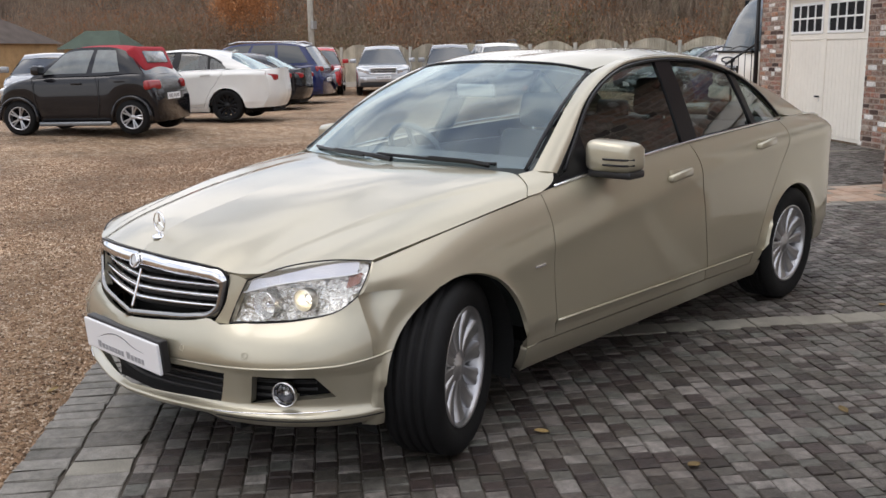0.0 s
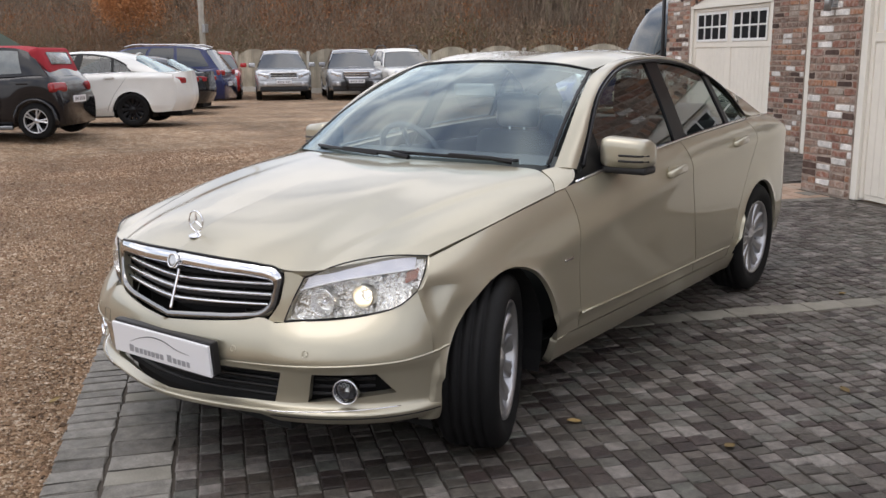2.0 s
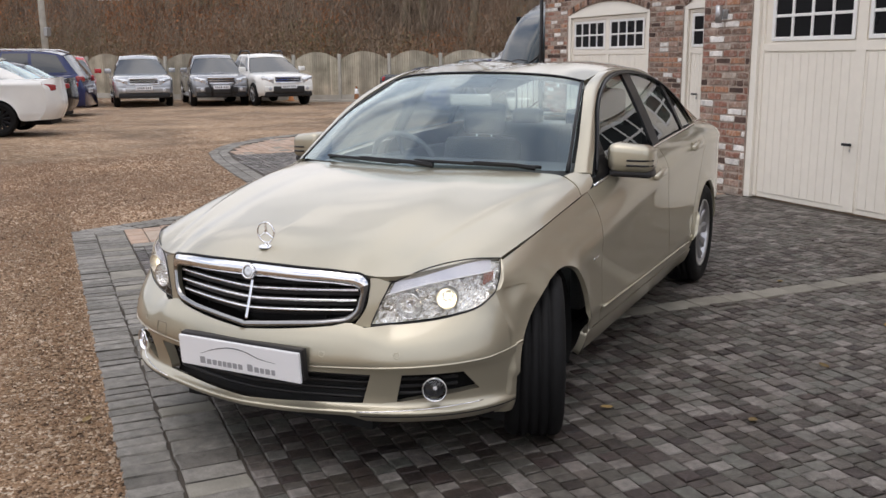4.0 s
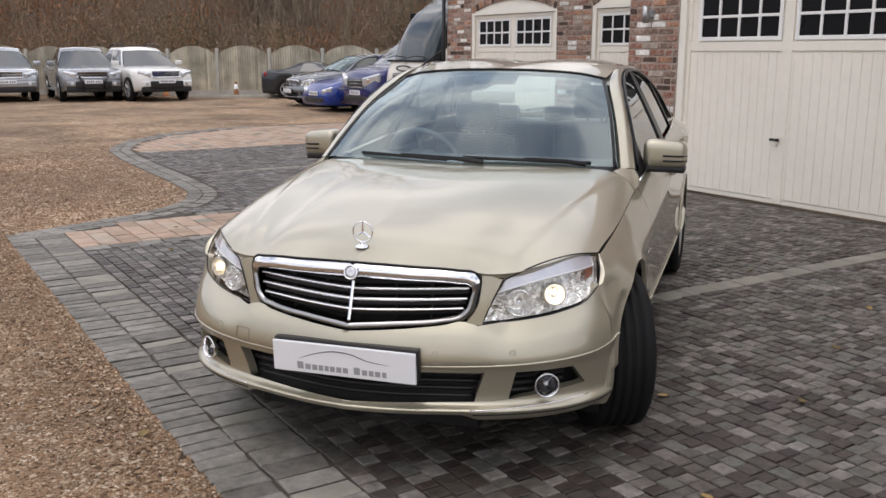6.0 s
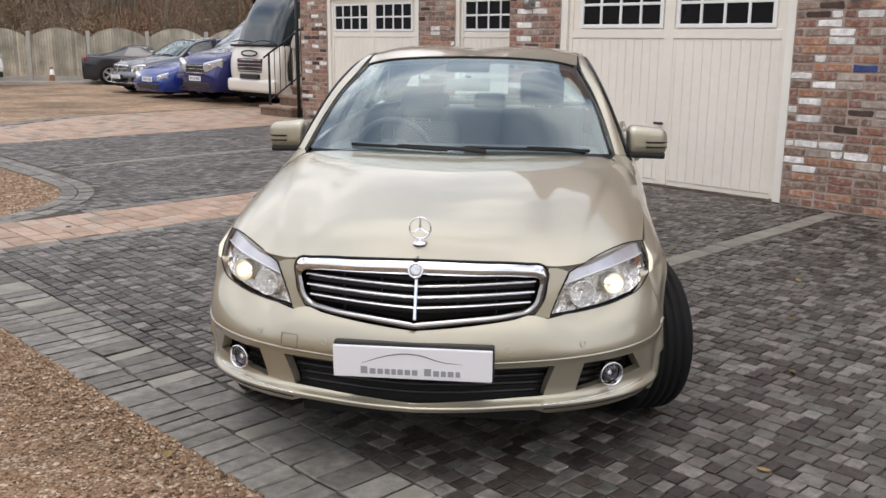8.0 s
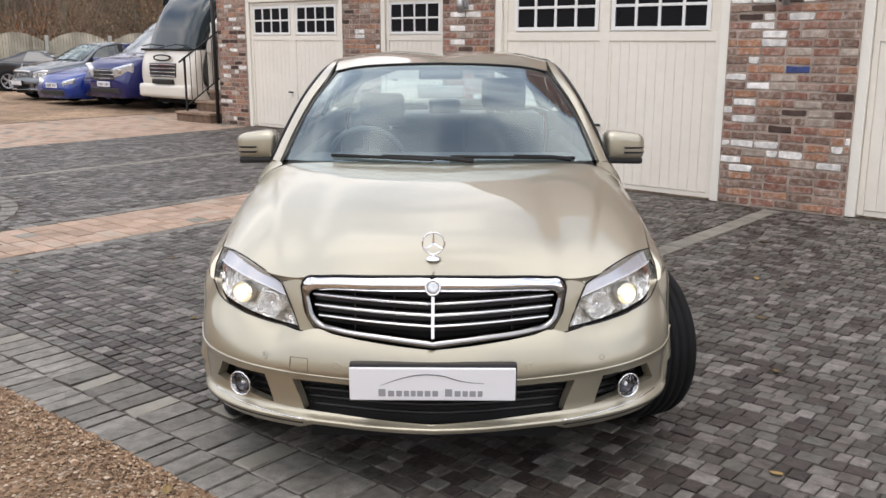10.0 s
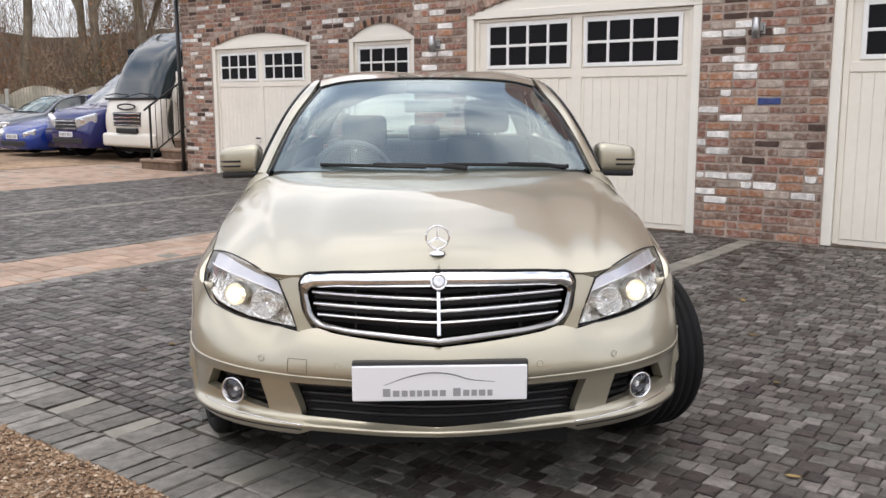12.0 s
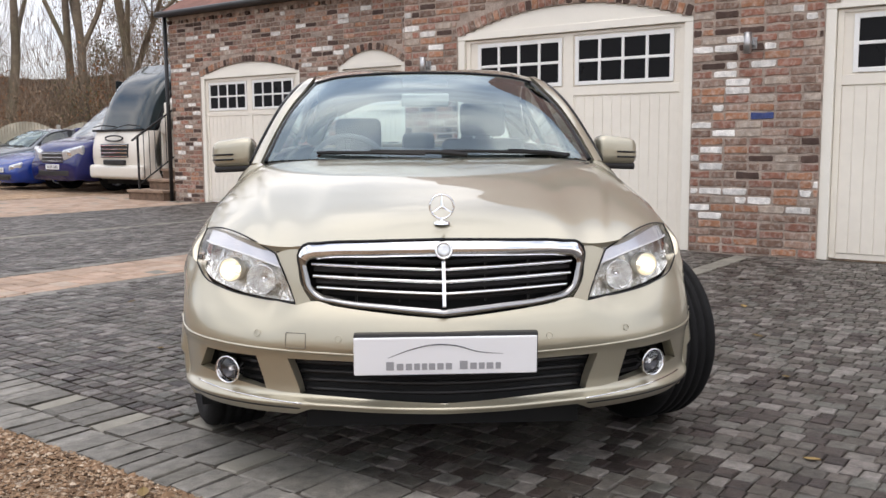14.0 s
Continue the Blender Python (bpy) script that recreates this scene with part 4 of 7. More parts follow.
def both(v, f):
    """The half and its mirror image, welded on the centre line."""
    bm = bmesh.new()
    for vv, ff in ((v, f), flip(v, f)):
        vs = [bm.verts.new(p) for p in vv]
        for q in ff:
            try:
                bm.faces.new([vs[k] for k in q])
            except ValueError:
                pass
    near = [p for p in bm.verts if abs(p.co.x) < 1e-4]
    bmesh.ops.remove_doubles(bm, verts=near, dist=1e-4)
    return bm


def body_panel(name, fn, nu, nv, material, parent, label="", mode="pair", rim=0.018):
    """mode: sym, one part over the centre line; pair, one part each side."""
    v, f = sheet(fn, nu, nv, rim, mode == "sym")
    if mode == "sym":
        return part(name, both(v, f), material, parent, label, True)
    a = link(name, v, f, material, parent, label, smooth=True)
    b = link(name, *flip(v, f), material, parent, label, smooth=True)
    return a, b


def rail_part(name, pts, r, material, parent, label="", sides=6, pair=True, closed=False, flat=1.0):
    v, f = tube_data(pts, r, sides)
    a = link(name, v, f, material, parent, label, smooth=True)
    if pair:
        return a, link(name, *flip([Vector(p) for p in v], f), material, parent, label, smooth=True)
    return a


# ---- the saloon ----
saloon = empty("saloon_car", pose(0, 0, 0), "champagne gold metallic four-door saloon with lit headlamps on block paving", "car")

plan_w = graph((-0.46, 0.835), (-0.39, 0.856), (-0.2, 0.870), (0.0, 0.876), (0.5, 0.882), (1.5, 0.886), (2.5, 0.884), (2.9, 0.878), (3.15, 0.866), (3.32, 0.846), (3.43, 0.806), (3.52, 0.755), (3.58, 0.70))
top_z = graph((-0.45, 0.70), (-0.34, 0.754), (-0.05, 0.800), (0.2, 0.838), (0.43, 0.868), (0.656, 0.894), (1.1, 0.938), (1.64, 0.978), (2.2, 1.003), (2.7, 1.015), (3.1, 1.016), (3.35, 1.006), (3.5, 0.988))
top_in = graph((-0.45, 0.06), (-0.34, 0.092), (-0.05, 0.078), (0.43, 0.080), (1.0, 0.070), (1.64, 0.068), (2.2, 0.078), (2.7, 0.10), (3.2, 0.12), (3.6, 0.10))
crease_z = graph((-0.4, 0.60), (0.3, 0.63), (0.5, 0.665), (1.45, 0.80), (2.0, 0.855), (2.6, 0.895), (3.4, 0.91))
nose_taper = graph((0.30, 0.0), (0.45, 0.012), (0.55, 0.022), (0.655, 0.030), (0.70, 0.008), (0.74, 0.0))
ARCH_F, ARCH_R, ARCH_RAD = (-0.02, 0.300), (2.735, 0.300), 0.365


def side_x(y, z):
    """Half width of the body side."""
    w, zt, zm = plan_w(y), top_z(y), crease_z(y)
    if z > zm:
        t = (z - zm) / max(zt - zm, 0.03)
        x = w - top_in(y) * min(t, 1.4) ** 2.1
    else:
        h = zm - z
        x = w - 0.007 * (1 - math.exp(-h / 0.05)) + 0.005 * min(1, h / 0.3)
    if z < 0.36:
        x -= 0.012 + 1.6 * (0.36 - z) ** 2
    for cy, cz in (ARCH_F, ARCH_R):
        d = math.hypot(y - cy, z - cz) - ARCH_RAD
        x += 0.012 * math.exp(-max(d, 0) / 0.03)
    if y < -0.18:
        q = min(1.0, (-0.18 - y) / 0.24)
        x -= q * q * (3 - 2 * q) * nose_taper(z)
    return x


def on_side(fn):
    def at(u, v):
        p = fn(u, v)
        return Vector((side_x(p.y, p.z), p.y, p.z))
    return at


def arc(c, a0, a1, n, r=ARCH_RAD):
    return [(0, c[0] + r * math.cos(radians(a0 + (a1 - a0) * k / n)), c[1] + r * math.sin(radians(a0 + (a1 - a0) * k / n))) for k in range(n + 1)]


# bonnet
b_centre = path((0, -0.742, 0.757), (0, -0.66, 0.800), (0, -0.4, 0.866), (0, 0.0, 0.930), (0, 0.36, 0.968))
b_front = path((0, -0.742, 0.757), (0.2, -0.728, 0.753), (0.36, -0.694, 0.744), (0.45, -0.668, 0.728), (0.53, -0.632, 0.730), (0.62, -0.56, 0.748), (0.70, -0.455, 0.762), (0.768, -0.337, 0.758))
b_edge = path((0.768, -0.337, 0.758), (0.796, -0.05, 0.806), (0.802, 0.2, 0.842), (0.803, 0.43, 0.872))
b_rear = path((0, 0.36, 0.968), (0.2, 0.372, 0.969), (0.4, 0.402, 0.967), (0.58, 0.455, 0.958), (0.70, 0.498, 0.940), (0.77, 0.47, 0.905), (0.803, 0.43, 0.872))


def b_bulge(u, v):
    c = 0.55 + 0.34 * v
    dome = 0.009 / (1 + math.exp((u - c) / 0.010)) * math.sin(math.pi * v) ** 0.8
    return (0, 0, 0.011 * math.sin(math.pi * u) * math.sin(math.pi * v) + dome)


body_panel("bonnet", coons(b_front, b_rear, b_centre, b_edge, b_bulge), 120, 56, M["paint"], saloon, mode="sym")

# front wings
w_low = path((0, -0.415, 0.668), (0, -0.30, 0.662), (0, -0.20, 0.646), *arc(ARCH_F, 108, 12, 10), (0, 0.340, 0.335), (0, 0.346, 0.304), (0, 0.44, 0.304), (0, 0.535, 0.304))
w_top = path((0, -0.338, 0.750), (0, -0.05, 0.800), (0, 0.2, 0.836), (0, 0.43, 0.866), (0, 0.512, 0.880))
w_front = path((0, -0.415, 0.668), (0, -0.385, 0.71), (0, -0.338, 0.750))
door_a = path((0, 0.535, 0.304), (0, 0.514, 0.51), (0, 0.508, 0.75), (0, 0.512, 0.880))
body_panel("front_wing", on_side(coons(w_low, w_top, w_front, door_a)), 44, 22, M["paint"], saloon)

# doors
g = 0.0035


def shifted(p, d):
    return lambda t: p(t) + Vector((0, d, 0))


def seam(z0, z1, y0, y1, k=0.0):
    return path((0, y0, z0), (0, (y0 + y1) / 2 + k, (z0 + z1) / 2), (0, y1, z1))


door_b = path((0, 1.765, 0.296), (0, 1.735, 0.5), (0, 1.706, 0.673), (0, 1.662, 0.85), (0, 1.64, 0.976))
door_c = path((0, 2.262, 0.287), (0, 2.29, 0.36), (0, 2.385, 0.55), (0, 2.525, 0.745), (0, 2.62, 0.87), (0, 2.69, 1.012))


def belt(y0, y1, n=6):
    return path(*[(0, y0 + (y1 - y0) * k / n, top_z(y0 + (y1 - y0) * k / n) - 0.002) for k in range(n + 1)])


def level(y0, z0, y1, z1):
    return path((0, y0, z0), (0, (y0 + y1) / 2, (z0 + z1) / 2), (0, y1, z1))


front_doors = body_panel("front_door", on_side(coons(level(0.535 + g, 0.304, 1.765 - g, 0.296), belt(0.512 + g, 1.64 - g), shifted(door_a, g), shifted(door_b, -g))), 30, 28, M["paint"], saloon)
rear_doors = body_panel("rear_door", on_side(coons(level(1.765 + g, 0.296, 2.262 - g, 0.287), belt(1.64 + g, 2.69 - g), shifted(door_b, g), shifted(door_c, -g))), 26, 28, M["paint"], saloon)
q_low = path((0, 2.262 + g, 0.287), (0, 2.345, 0.287), *arc(ARCH_R, 168, 8, 12), (0, 3.12, 0.29), (0, 3.28, 0.27), (0, 3.44, 0.28))
q_top = path((0, 2.69 + g, 1.012), (0, 2.9, 1.018), (0, 3.15, 1.012), (0, 3.36, 1.004), (0, 3.50, 0.986))
q_rear = path((0, 3.44, 0.28), (0, 3.54, 0.45), (0, 3.56, 0.75), (0, 3.50, 0.986))
body_panel("rear_wing", on_side(coons(q_low, q_top, shifted(door_c, g), q_rear)), 44, 24, M["paint"], saloon)
# sills
body_panel("sill", on_side(lambda u, v: Vector((0, 0.348 + 2.02 * u, 0.200 + 0.100 * v - 0.017 * u * v))), 24, 6, M["paint"], saloon, rim=0.03)
# door foot moulding
mold = [(side_x(y, 0.372) + 0.004, y, 0.372 - 0.012 * (y - 0.55)) for y in [0.53 + 1.71 * k / 16 for k in range(17)]]
rail_part("door_moulding", mold, 0.006, M["paint"], saloon, sides=6)

# tail: closes the body behind
t_low = path((0, 3.64, 0.27), (0.4, 3.60, 0.27), (side_x(3.44, 0.28), 3.44, 0.28))
t_top = path((0, 3.70, 1.035), (0.4, 3.65, 1.022), (side_x(3.50, 0.986), 3.50, 0.986))
t_mid = path((0, 3.64, 0.27), (0, 3.74, 0.5), (0, 3.71, 0.8), (0, 3.70, 1.035))
t_side = path(*[(side_x(q_rear(k / 6).y, q_rear(k / 6).z), q_rear(k / 6).y, q_rear(k / 6).z) for k in range(7)])
body_panel("rear_bumper", coons(t_low, t_top, t_mid, t_side), 16, 16, M["paint"], saloon, mode="sym")

# glasshouse
ws_base = path((0, 0.335, 0.972), (0.3, 0.37, 0.972), (0.55, 0.455, 0.966), (0.71, 0.56, 0.958))
ws_top = path((0, 1.135, 1.372), (0.25, 1.15, 1.366), (0.45, 1.185, 1.348), (0.545, 1.225, 1.326))
ws_mid = path((0, 0.335, 0.972), (0, 0.72, 1.200), (0, 1.135, 1.372))
ws_edge = path((0.71, 0.56, 0.958), (0.64, 0.86, 1.160), (0.545, 1.225, 1.326))
screen_fn = coons(ws_base, ws_top, ws_mid, ws_edge, lambda u, v: (0, -0.012 * math.sin(math.pi * v) * (1 - u * u), 0.014 * math.sin(math.pi * v) * (1 - u * u)))
part("windscreen", both(*sheet(screen_fn, 30, 24, 0, True)), M["screen"], saloon, "clear raked windscreen", True)
# black border of the screen
for nm, c, off in (("screen_border", ws_edge, (-0.012, 0, -0.001)),):
    rail_part(nm, [tuple(c(k / 14) + Vector(off)) for k in range(15)], 0.011, M["trim"], saloon, sides=6)
rail_part("screen_header", [tuple(Vector(((-1 if k < 12 else 1) * ws_top(abs(k - 12) / 12).x, ws_top(abs(k - 12) / 12).y - 0.003, ws_top(abs(k - 12) / 12).z))) for k in range(25)], 0.007, M["trim"], saloon, pair=False)

roof_edge = path((0.545, 1.225, 1.330), (0.562, 1.5, 1.374), (0.568, 1.9, 1.385), (0.562, 2.25, 1.358), (0.548, 2.55, 1.300), (0.53, 2.78, 1.240))
roof_rear = path((0, 2.70, 1.345), (0.3, 2.715, 1.325), (0.53, 2.78, 1.240))
roof_mid = path((0, 1.135, 1.376), (0, 1.45, 1.399), (0, 1.9, 1.404), (0, 2.3, 1.388), (0, 2.70, 1.345))
ws_top2 = lambda t: ws_top(t) + Vector((0, 0.004, 0.004))
body_panel("roof", coons(ws_top2, roof_rear, roof_mid, roof_edge, lambda u, v: (0, 0, 0.005 * math.sin(math.pi * u) * math.sin(math.pi * v))), 26, 30, M["paint"], saloon, mode="sym")


def house_x(y, z):
    """Half width of the side glass, leaning in from the waist."""
    zb = top_z(y)
    xb = side_x(y, zb) - 0.006
    t = (z - zb) / max(1.37 - zb, 0.05)
    return xb + (0.600 - xb) * (0.88 * t + 0.12 * t * t)


# side window outline: one lower and one upper line for all panes
win_top = graph((0.68, 0.925), (0.80, 1.035), (1.0, 1.195), (1.2, 1.285), (1.4, 1.335), (1.7, 1.358), (2.0, 1.348), (2.25, 1.310), (2.45, 1.245), (2.6, 1.16), (2.73, 1.035))


def pane(y0, y1, lean0=0.0, lean1=0.0):
    def at(u, v):
        y = y0 + (y1 - y0) * u
        zb = top_z(y) + 0.012
        z = zb + (max(win_top(y), zb + 0.004) - zb) * v
        y += (lean0 * (1 - u) + lean1 * u) * v
        z = zb + (max(win_top(y), zb + 0.004) - zb) * v
        return Vector((house_x(y, z) - 0.008, y, z))
    return at


for nm, y0, y1, l0, l1 in (("front_door_glass", 0.70, 1.60, 0.0, 0.07), ("rear_door_glass", 1.73, 2.36, 0.04, -0.02), ("quarter_glass", 2.405, 2.72, -0.02, 0.0)):
    body_panel(nm, pane(y0, y1, l0, l1), 20, 12, M["side_glass"], saloon, "tinted side window", rim=0)


def hp(y, z, o=0.0):
    return (house_x(y, z) + o, y, z)


# cant rail and pillars in body colour
wt = path(*[hp(y, win_top(y) + 0.012, 0.0) for y in (0.66, 0.8, 1.0, 1.2, 1.4, 1.7, 2.0, 2.25, 2.45, 2.6, 2.74)])
outer = path((0.725, 0.565, 0.950), (0.69, 0.72, 1.062), (0.632, 0.94, 1.205), (0.58, 1.14, 1.300), (0.565, 1.35, 1.357), (0.572, 1.7, 1.384), (0.568, 2.0, 1.382), (0.562, 2.25, 1.358), (0.552, 2.5, 1.310), (0.545, 2.65, 1.275), (0.545, 2.80, 1.225))
rail_k = graph((0.0, 0.08), (0.2, 0.10), (0.4, 0.16), (0.6, 0.18), (0.8, 0.18), (1.0, 0.15))
rail_low = lambda u: wt(u) * (1 - rail_k(u)) + outer(u) * rail_k(u)
body_panel("roof_rail", lambda u, v: rail_low(u) * (1 - v) + outer(u) * v + Vector((0.010, 0, 0.005)) * math.sin(math.pi * v), 44, 6, M["paint"], saloon)
body_panel("window_surround", lambda u, v: (wt(u) + Vector((0, 0, -0.014))) * (1 - v) + rail_low(u) * v + Vector((0.003, 0, 0)), 44, 4, M["trim"], saloon, "gloss black window surround", rim=0)
# foot of the front pillar, down to the bonnet and wing
a_foot = coons(path((0.803, 0.434, 0.874), (0.812, 0.512, 0.883)), path((0.702, 0.503, 0.945), (0.724, 0.562, 0.953), (0.748, 0.66, 0.965)), path((0.803, 0.434, 0.874), (0.772, 0.473, 0.908), (0.702, 0.503, 0.945)), path((0.812, 0.512, 0.883), (0.80, 0.60, 0.915), (0.748, 0.66, 0.965)))
body_panel("pillar_foot", a_foot, 6, 8, M["paint"], saloon)
# black sail panel behind the mirror
body_panel("mirror_sail", lambda u, v: pane(0.60, 0.86)(u, v) + Vector((0.011, 0, 0)), 8, 6, M["trim"], saloon, rim=0)
# rear pillar
c_pillar = coons(path((*hp(2.74, 1.045),), (0.74, 2.95, 1.022), (0.70, 3.25, 1.018)), path((0.545, 2.66, 1.272), (0.538, 2.76, 1.245)), path(hp(2.74, 1.045), hp(2.66, 1.12, 0.004), (0.545, 2.66, 1.272)), path((0.70, 3.25, 1.018), (0.635, 3.02, 1.13), (0.538, 2.76, 1.245)))
body_panel("rear_pillar", c_pillar, 10, 12, M["paint"], saloon)
rs_fn = coons(path((0, 3.28, 1.02), (0.4, 3.27, 1.02), (0.69, 3.22, 1.015)), path((0, 2.705, 1.340), (0.3, 2.72, 1.320), (0.53, 2.79, 1.232)), path((0, 3.28, 1.02), (0, 3.0, 1.2), (0, 2.705, 1.340)), path((0.69, 3.22, 1.015), (0.63, 3.0, 1.125), (0.53, 2.79, 1.232)))
part("rear_screen", both(*sheet(rs_fn, 16, 12, 0, True)), M["screen"], saloon, "heated rear screen", True)
deck = coons(path((0, 3.285, 1.018), (0.4, 3.275, 1.018), (0.70, 3.23, 1.012)), path((0, 3.705, 1.038), (0.4, 3.655, 1.025), (side_x(3.50, 0.986), 3.50, 0.988)), path((0, 3.285, 1.018), (0, 3.5, 1.020), (0, 3.705, 1.038)), path((0.70, 3.23, 1.012), (0.74, 3.37, 1.006), (side_x(3.50, 0.986), 3.50, 0.988)))
body_panel("boot_lid", deck, 16, 10, M["paint"], saloon, mode="sym")
body_panel("shoulder", lambda u, v: Vector((side_x(2.7 + 0.78 * u, top_z(2.7 + 0.78 * u)) * (1 - v) + (0.70 - 0.02 * u) * v, 2.7 + 0.78 * u, top_z(2.7 + 0.78 * u) * (1 - v) + (1.016 - 0.012 * u ** 3) * v + 0.006 * math.sin(math.pi * v))), 14, 4, M["paint"], saloon, rim=0)
for s in (1, -1):
    bm = box_bm(-0.19, 0.21, -0.05, 0.05, -0.085, 0.09, 0.03, 4)
    for p in bm.verts:
        p.co.z *= 0.62 + 0.38 * (0.5 + s * p.co.x / 0.32)
        p.co.y -= 0.9 * max(0.0, s * p.co.x) ** 2
    part("tail_lamp", bm, M["red_lens"], saloon, "red wrap-round tail lamp", True, pose(s * 0.600, 3.560, 0.855, 0, 0, s * -34))
# door frames: black pillars between the panes
for y0, y1, lean in ((1.595, 1.735, 0.065), (2.355, 2.41, -0.02)):
    body_panel("door_pillar", lambda u, v, y0=y0, y1=y1, lean=lean: Vector(hp(y0 + (y1 - y0) * u + lean * v, top_z(y0) + 0.008 + (win_top(y0 + lean) + 0.01 - top_z(y0) - 0.008) * v, 0.001)), 4, 10, M["trim"], saloon, "gloss black door pillar")
wtl = [hp(y, win_top(y) + 0.004, 0.003) for y in [0.70 + 2.03 * k / 40 for k in range(41)]]
rail_part("window_frame", wtl, 0.008, M["trim"], saloon)
rail_part("waist_strip", [(side_x(y, top_z(y)) + 0.001, y, top_z(y) + 0.006) for y in [0.60 + 2.12 * k / 30 for k in range(31)]], 0.0065, M["chrome"], saloon, "bright waist strip")


# door handles
for doors, y, z in ((front_doors, 1.446, 0.852), (rear_doors, 2.338, 0.920)):
    x = side_x(y, z)
    for d, s in zip(doors, (1, -1)):
        bm = box_bm(-0.013, 0.013, -0.098, 0.098, -0.019, 0.019, 0.012, 3)
        for p in bm.verts:
            p.co.z *= 1.0 - 28.0 * min(p.co.y, 0.0) ** 2
            p.co.x += 0.040 - 3.2 * p.co.y ** 2
            p.co = Vector((s * (x + p.co.x), y + p.co.y, z + p.co.z + p.co.y * 0.09))
        h = part("handle", bm, M["paint"], d, "body-coloured pull handle", True)
        bm = box_bm(-0.004, 0.006, -0.06, 0.06, -0.032, 0.028, 0.006, 2)
        for p in bm.verts:
            p.co = Vector((s * (x + p.co.x - 0.001), y + p.co.y - 0.02, z + p.co.z))
        part("recess", bm, M["paint"], d, "", True)
# wing badges
for s in (1, -1):
    bm = box_bm(-0.003, 0.003, -0.032, 0.032, -0.006, 0.006, 0.003)
    for p in bm.verts:
        p.co = Vector((s * (side_x(0.42, 0.615) + 0.002 + p.co.x), 0.42 + p.co.y, 0.615 + p.co.z + p.co.y * 0.06))
    part("wing_badge", bm, M["chrome"], saloon, "small bright wing badge")

# ---- front bumper ----
bp_plan = path((0, -0.832, 0), (0.045, -0.8312, 0), (0.16, -0.822, 0), (0.31, -0.793, 0), (0.46, -0.752, 0), (0.60, -0.690, 0), (0.70, -0.620, 0), (0.775, -0.540, 0), (0.822, -0.46, 0), (0.848, -0.38, 0), (0.862, -0.28, 0), (0.868, -0.18, 0))
bp_table = [(bp_plan(k / 400), k / 400) for k in range(401)]


def s_at_x(x):
    return min(bp_table, key=lambda q: abs(q[0].x - x) + (10 if q[0].y > -0.45 else 0))[1]


def bp_s(x):
    """The plan's parameter at half width x, between the table's steps."""
    for (p, a), (q, b) in zip(bp_table, bp_table[1:]):
        if p.x <= x <= q.x:
            return a + (b - a) * (x - p.x) / max(q.x - p.x, 1e-9)
    return 1.0


def s_at_y(y):
    return min(bp_table, key=lambda q: abs(q[0].y - y))[1]


bp_in = graph((0.20, 0.075), (0.228, 0.030), (0.246, 0.012), (0.260, 0.003), (0.269, -0.003), (0.275, -0.001), (0.281, 0.012), (0.290, 0.024), (0.305, 0.028), (0.34, 0.024), (0.41, 0.010), (0.428, 0.001), (0.436, -0.004), (0.47, -0.002), (0.52, 0.012), (0.56, 0.036), (0.60, 0.067), (0.67, 0.11))


def bump_pt(s, z, inset=0.0):
    p = bp_plan(s)
    d = bp_plan(min(1, s + 0.01)) - bp_plan(max(0, s - 0.01))
    n = Vector((-d.y, d.x, 0)).normalized()
    k = max(0.0, min(1.0, (p.y + 0.60) / 0.3)) if p.x > 0.6 else 0.0
    p.y -= 0.016 * max(0.0, 1 - p.x / 0.35) * (1.0 if z < 0.29 else max(0.35, 1 - (z - 0.29) / 0.12))
    o = bp_in(z) * (1 - 0.9 * k) + (bp_in(z) if z < 0.26 else 0) * 0.9 * k
    # the crease and the upper edge lift towards the wheel
    q = Vector((p.x, p.y, z)) + n * (o + inset)
    return q if s > 1e-6 else Vector((0, q.y, q.z))


def crease(s):
    x = bp_plan(s).x
    return 0.424 + 0.012 * (x / 0.6) ** 2 + 0.03 * max(0, (s - 0.72) / 0.28)


def bump_cell(s0, s1, z0, z1):
    """s0, s1: edges as functions of v; z0, z1: edges as functions of s."""
    def at(u, v):
        s = s0(v) * (1 - u) + s1(v) * u
        z = z0(s) * (1 - v) + z1(s) * v
        return bump_pt(s, z)
    return at


sD0, sD1 = s_at_x(0.437), s_at_x(0.468)
sF0, sF1, sF2, sF3 = s_at_x(0.548), s_at_x(0.568), s_at_x(0.742), s_at_x(0.784)
sEnd = s_at_y(-0.386)
lip_z = lambda s: 0.284 + 0.012 * min(1, bp_plan(s).x / 0.45) + 0.040 * max(0, min(1, (bp_plan(s).x - 0.5) / 0.3))
low_z = lambda s: 0.256 - 0.024 * max(0.0, min(1.0, (bp_plan(s).x - 0.40) / 0.05))
bumper = part("front_bumper", both(*sheet(bump_cell(lambda v: 0.0, lambda v: sEnd, low_z, lip_z), 56, 14, 0.03, True)), M["paint"], saloon, "champagne front bumper with lower lip", True)
duct_top = lambda s: 0.402 + 0.004 * bp_plan(s).x
cells = [
    (lambda v: 0.0, lambda v: sD1, duct_top, crease, 24, 4),
    (lambda v: sD0 * (1 - v) + sD1 * v, lambda v: sF0 * (1 - v) + sF1 * v, lip_z, duct_top, 8, 8),
    (lambda v: sD1, lambda v: sF1, duct_top, crease, 8, 4),
    (lambda v: sF1, lambda v: sF2, duct_top, crease, 14, 4),
    (lambda v: sF3 * (1 - v) + sF2 * v, lambda v: sEnd, lip_z, duct_top, 8, 8),
    (lambda v: sF2, lambda v: sEnd, duct_top, crease, 8, 4),
]
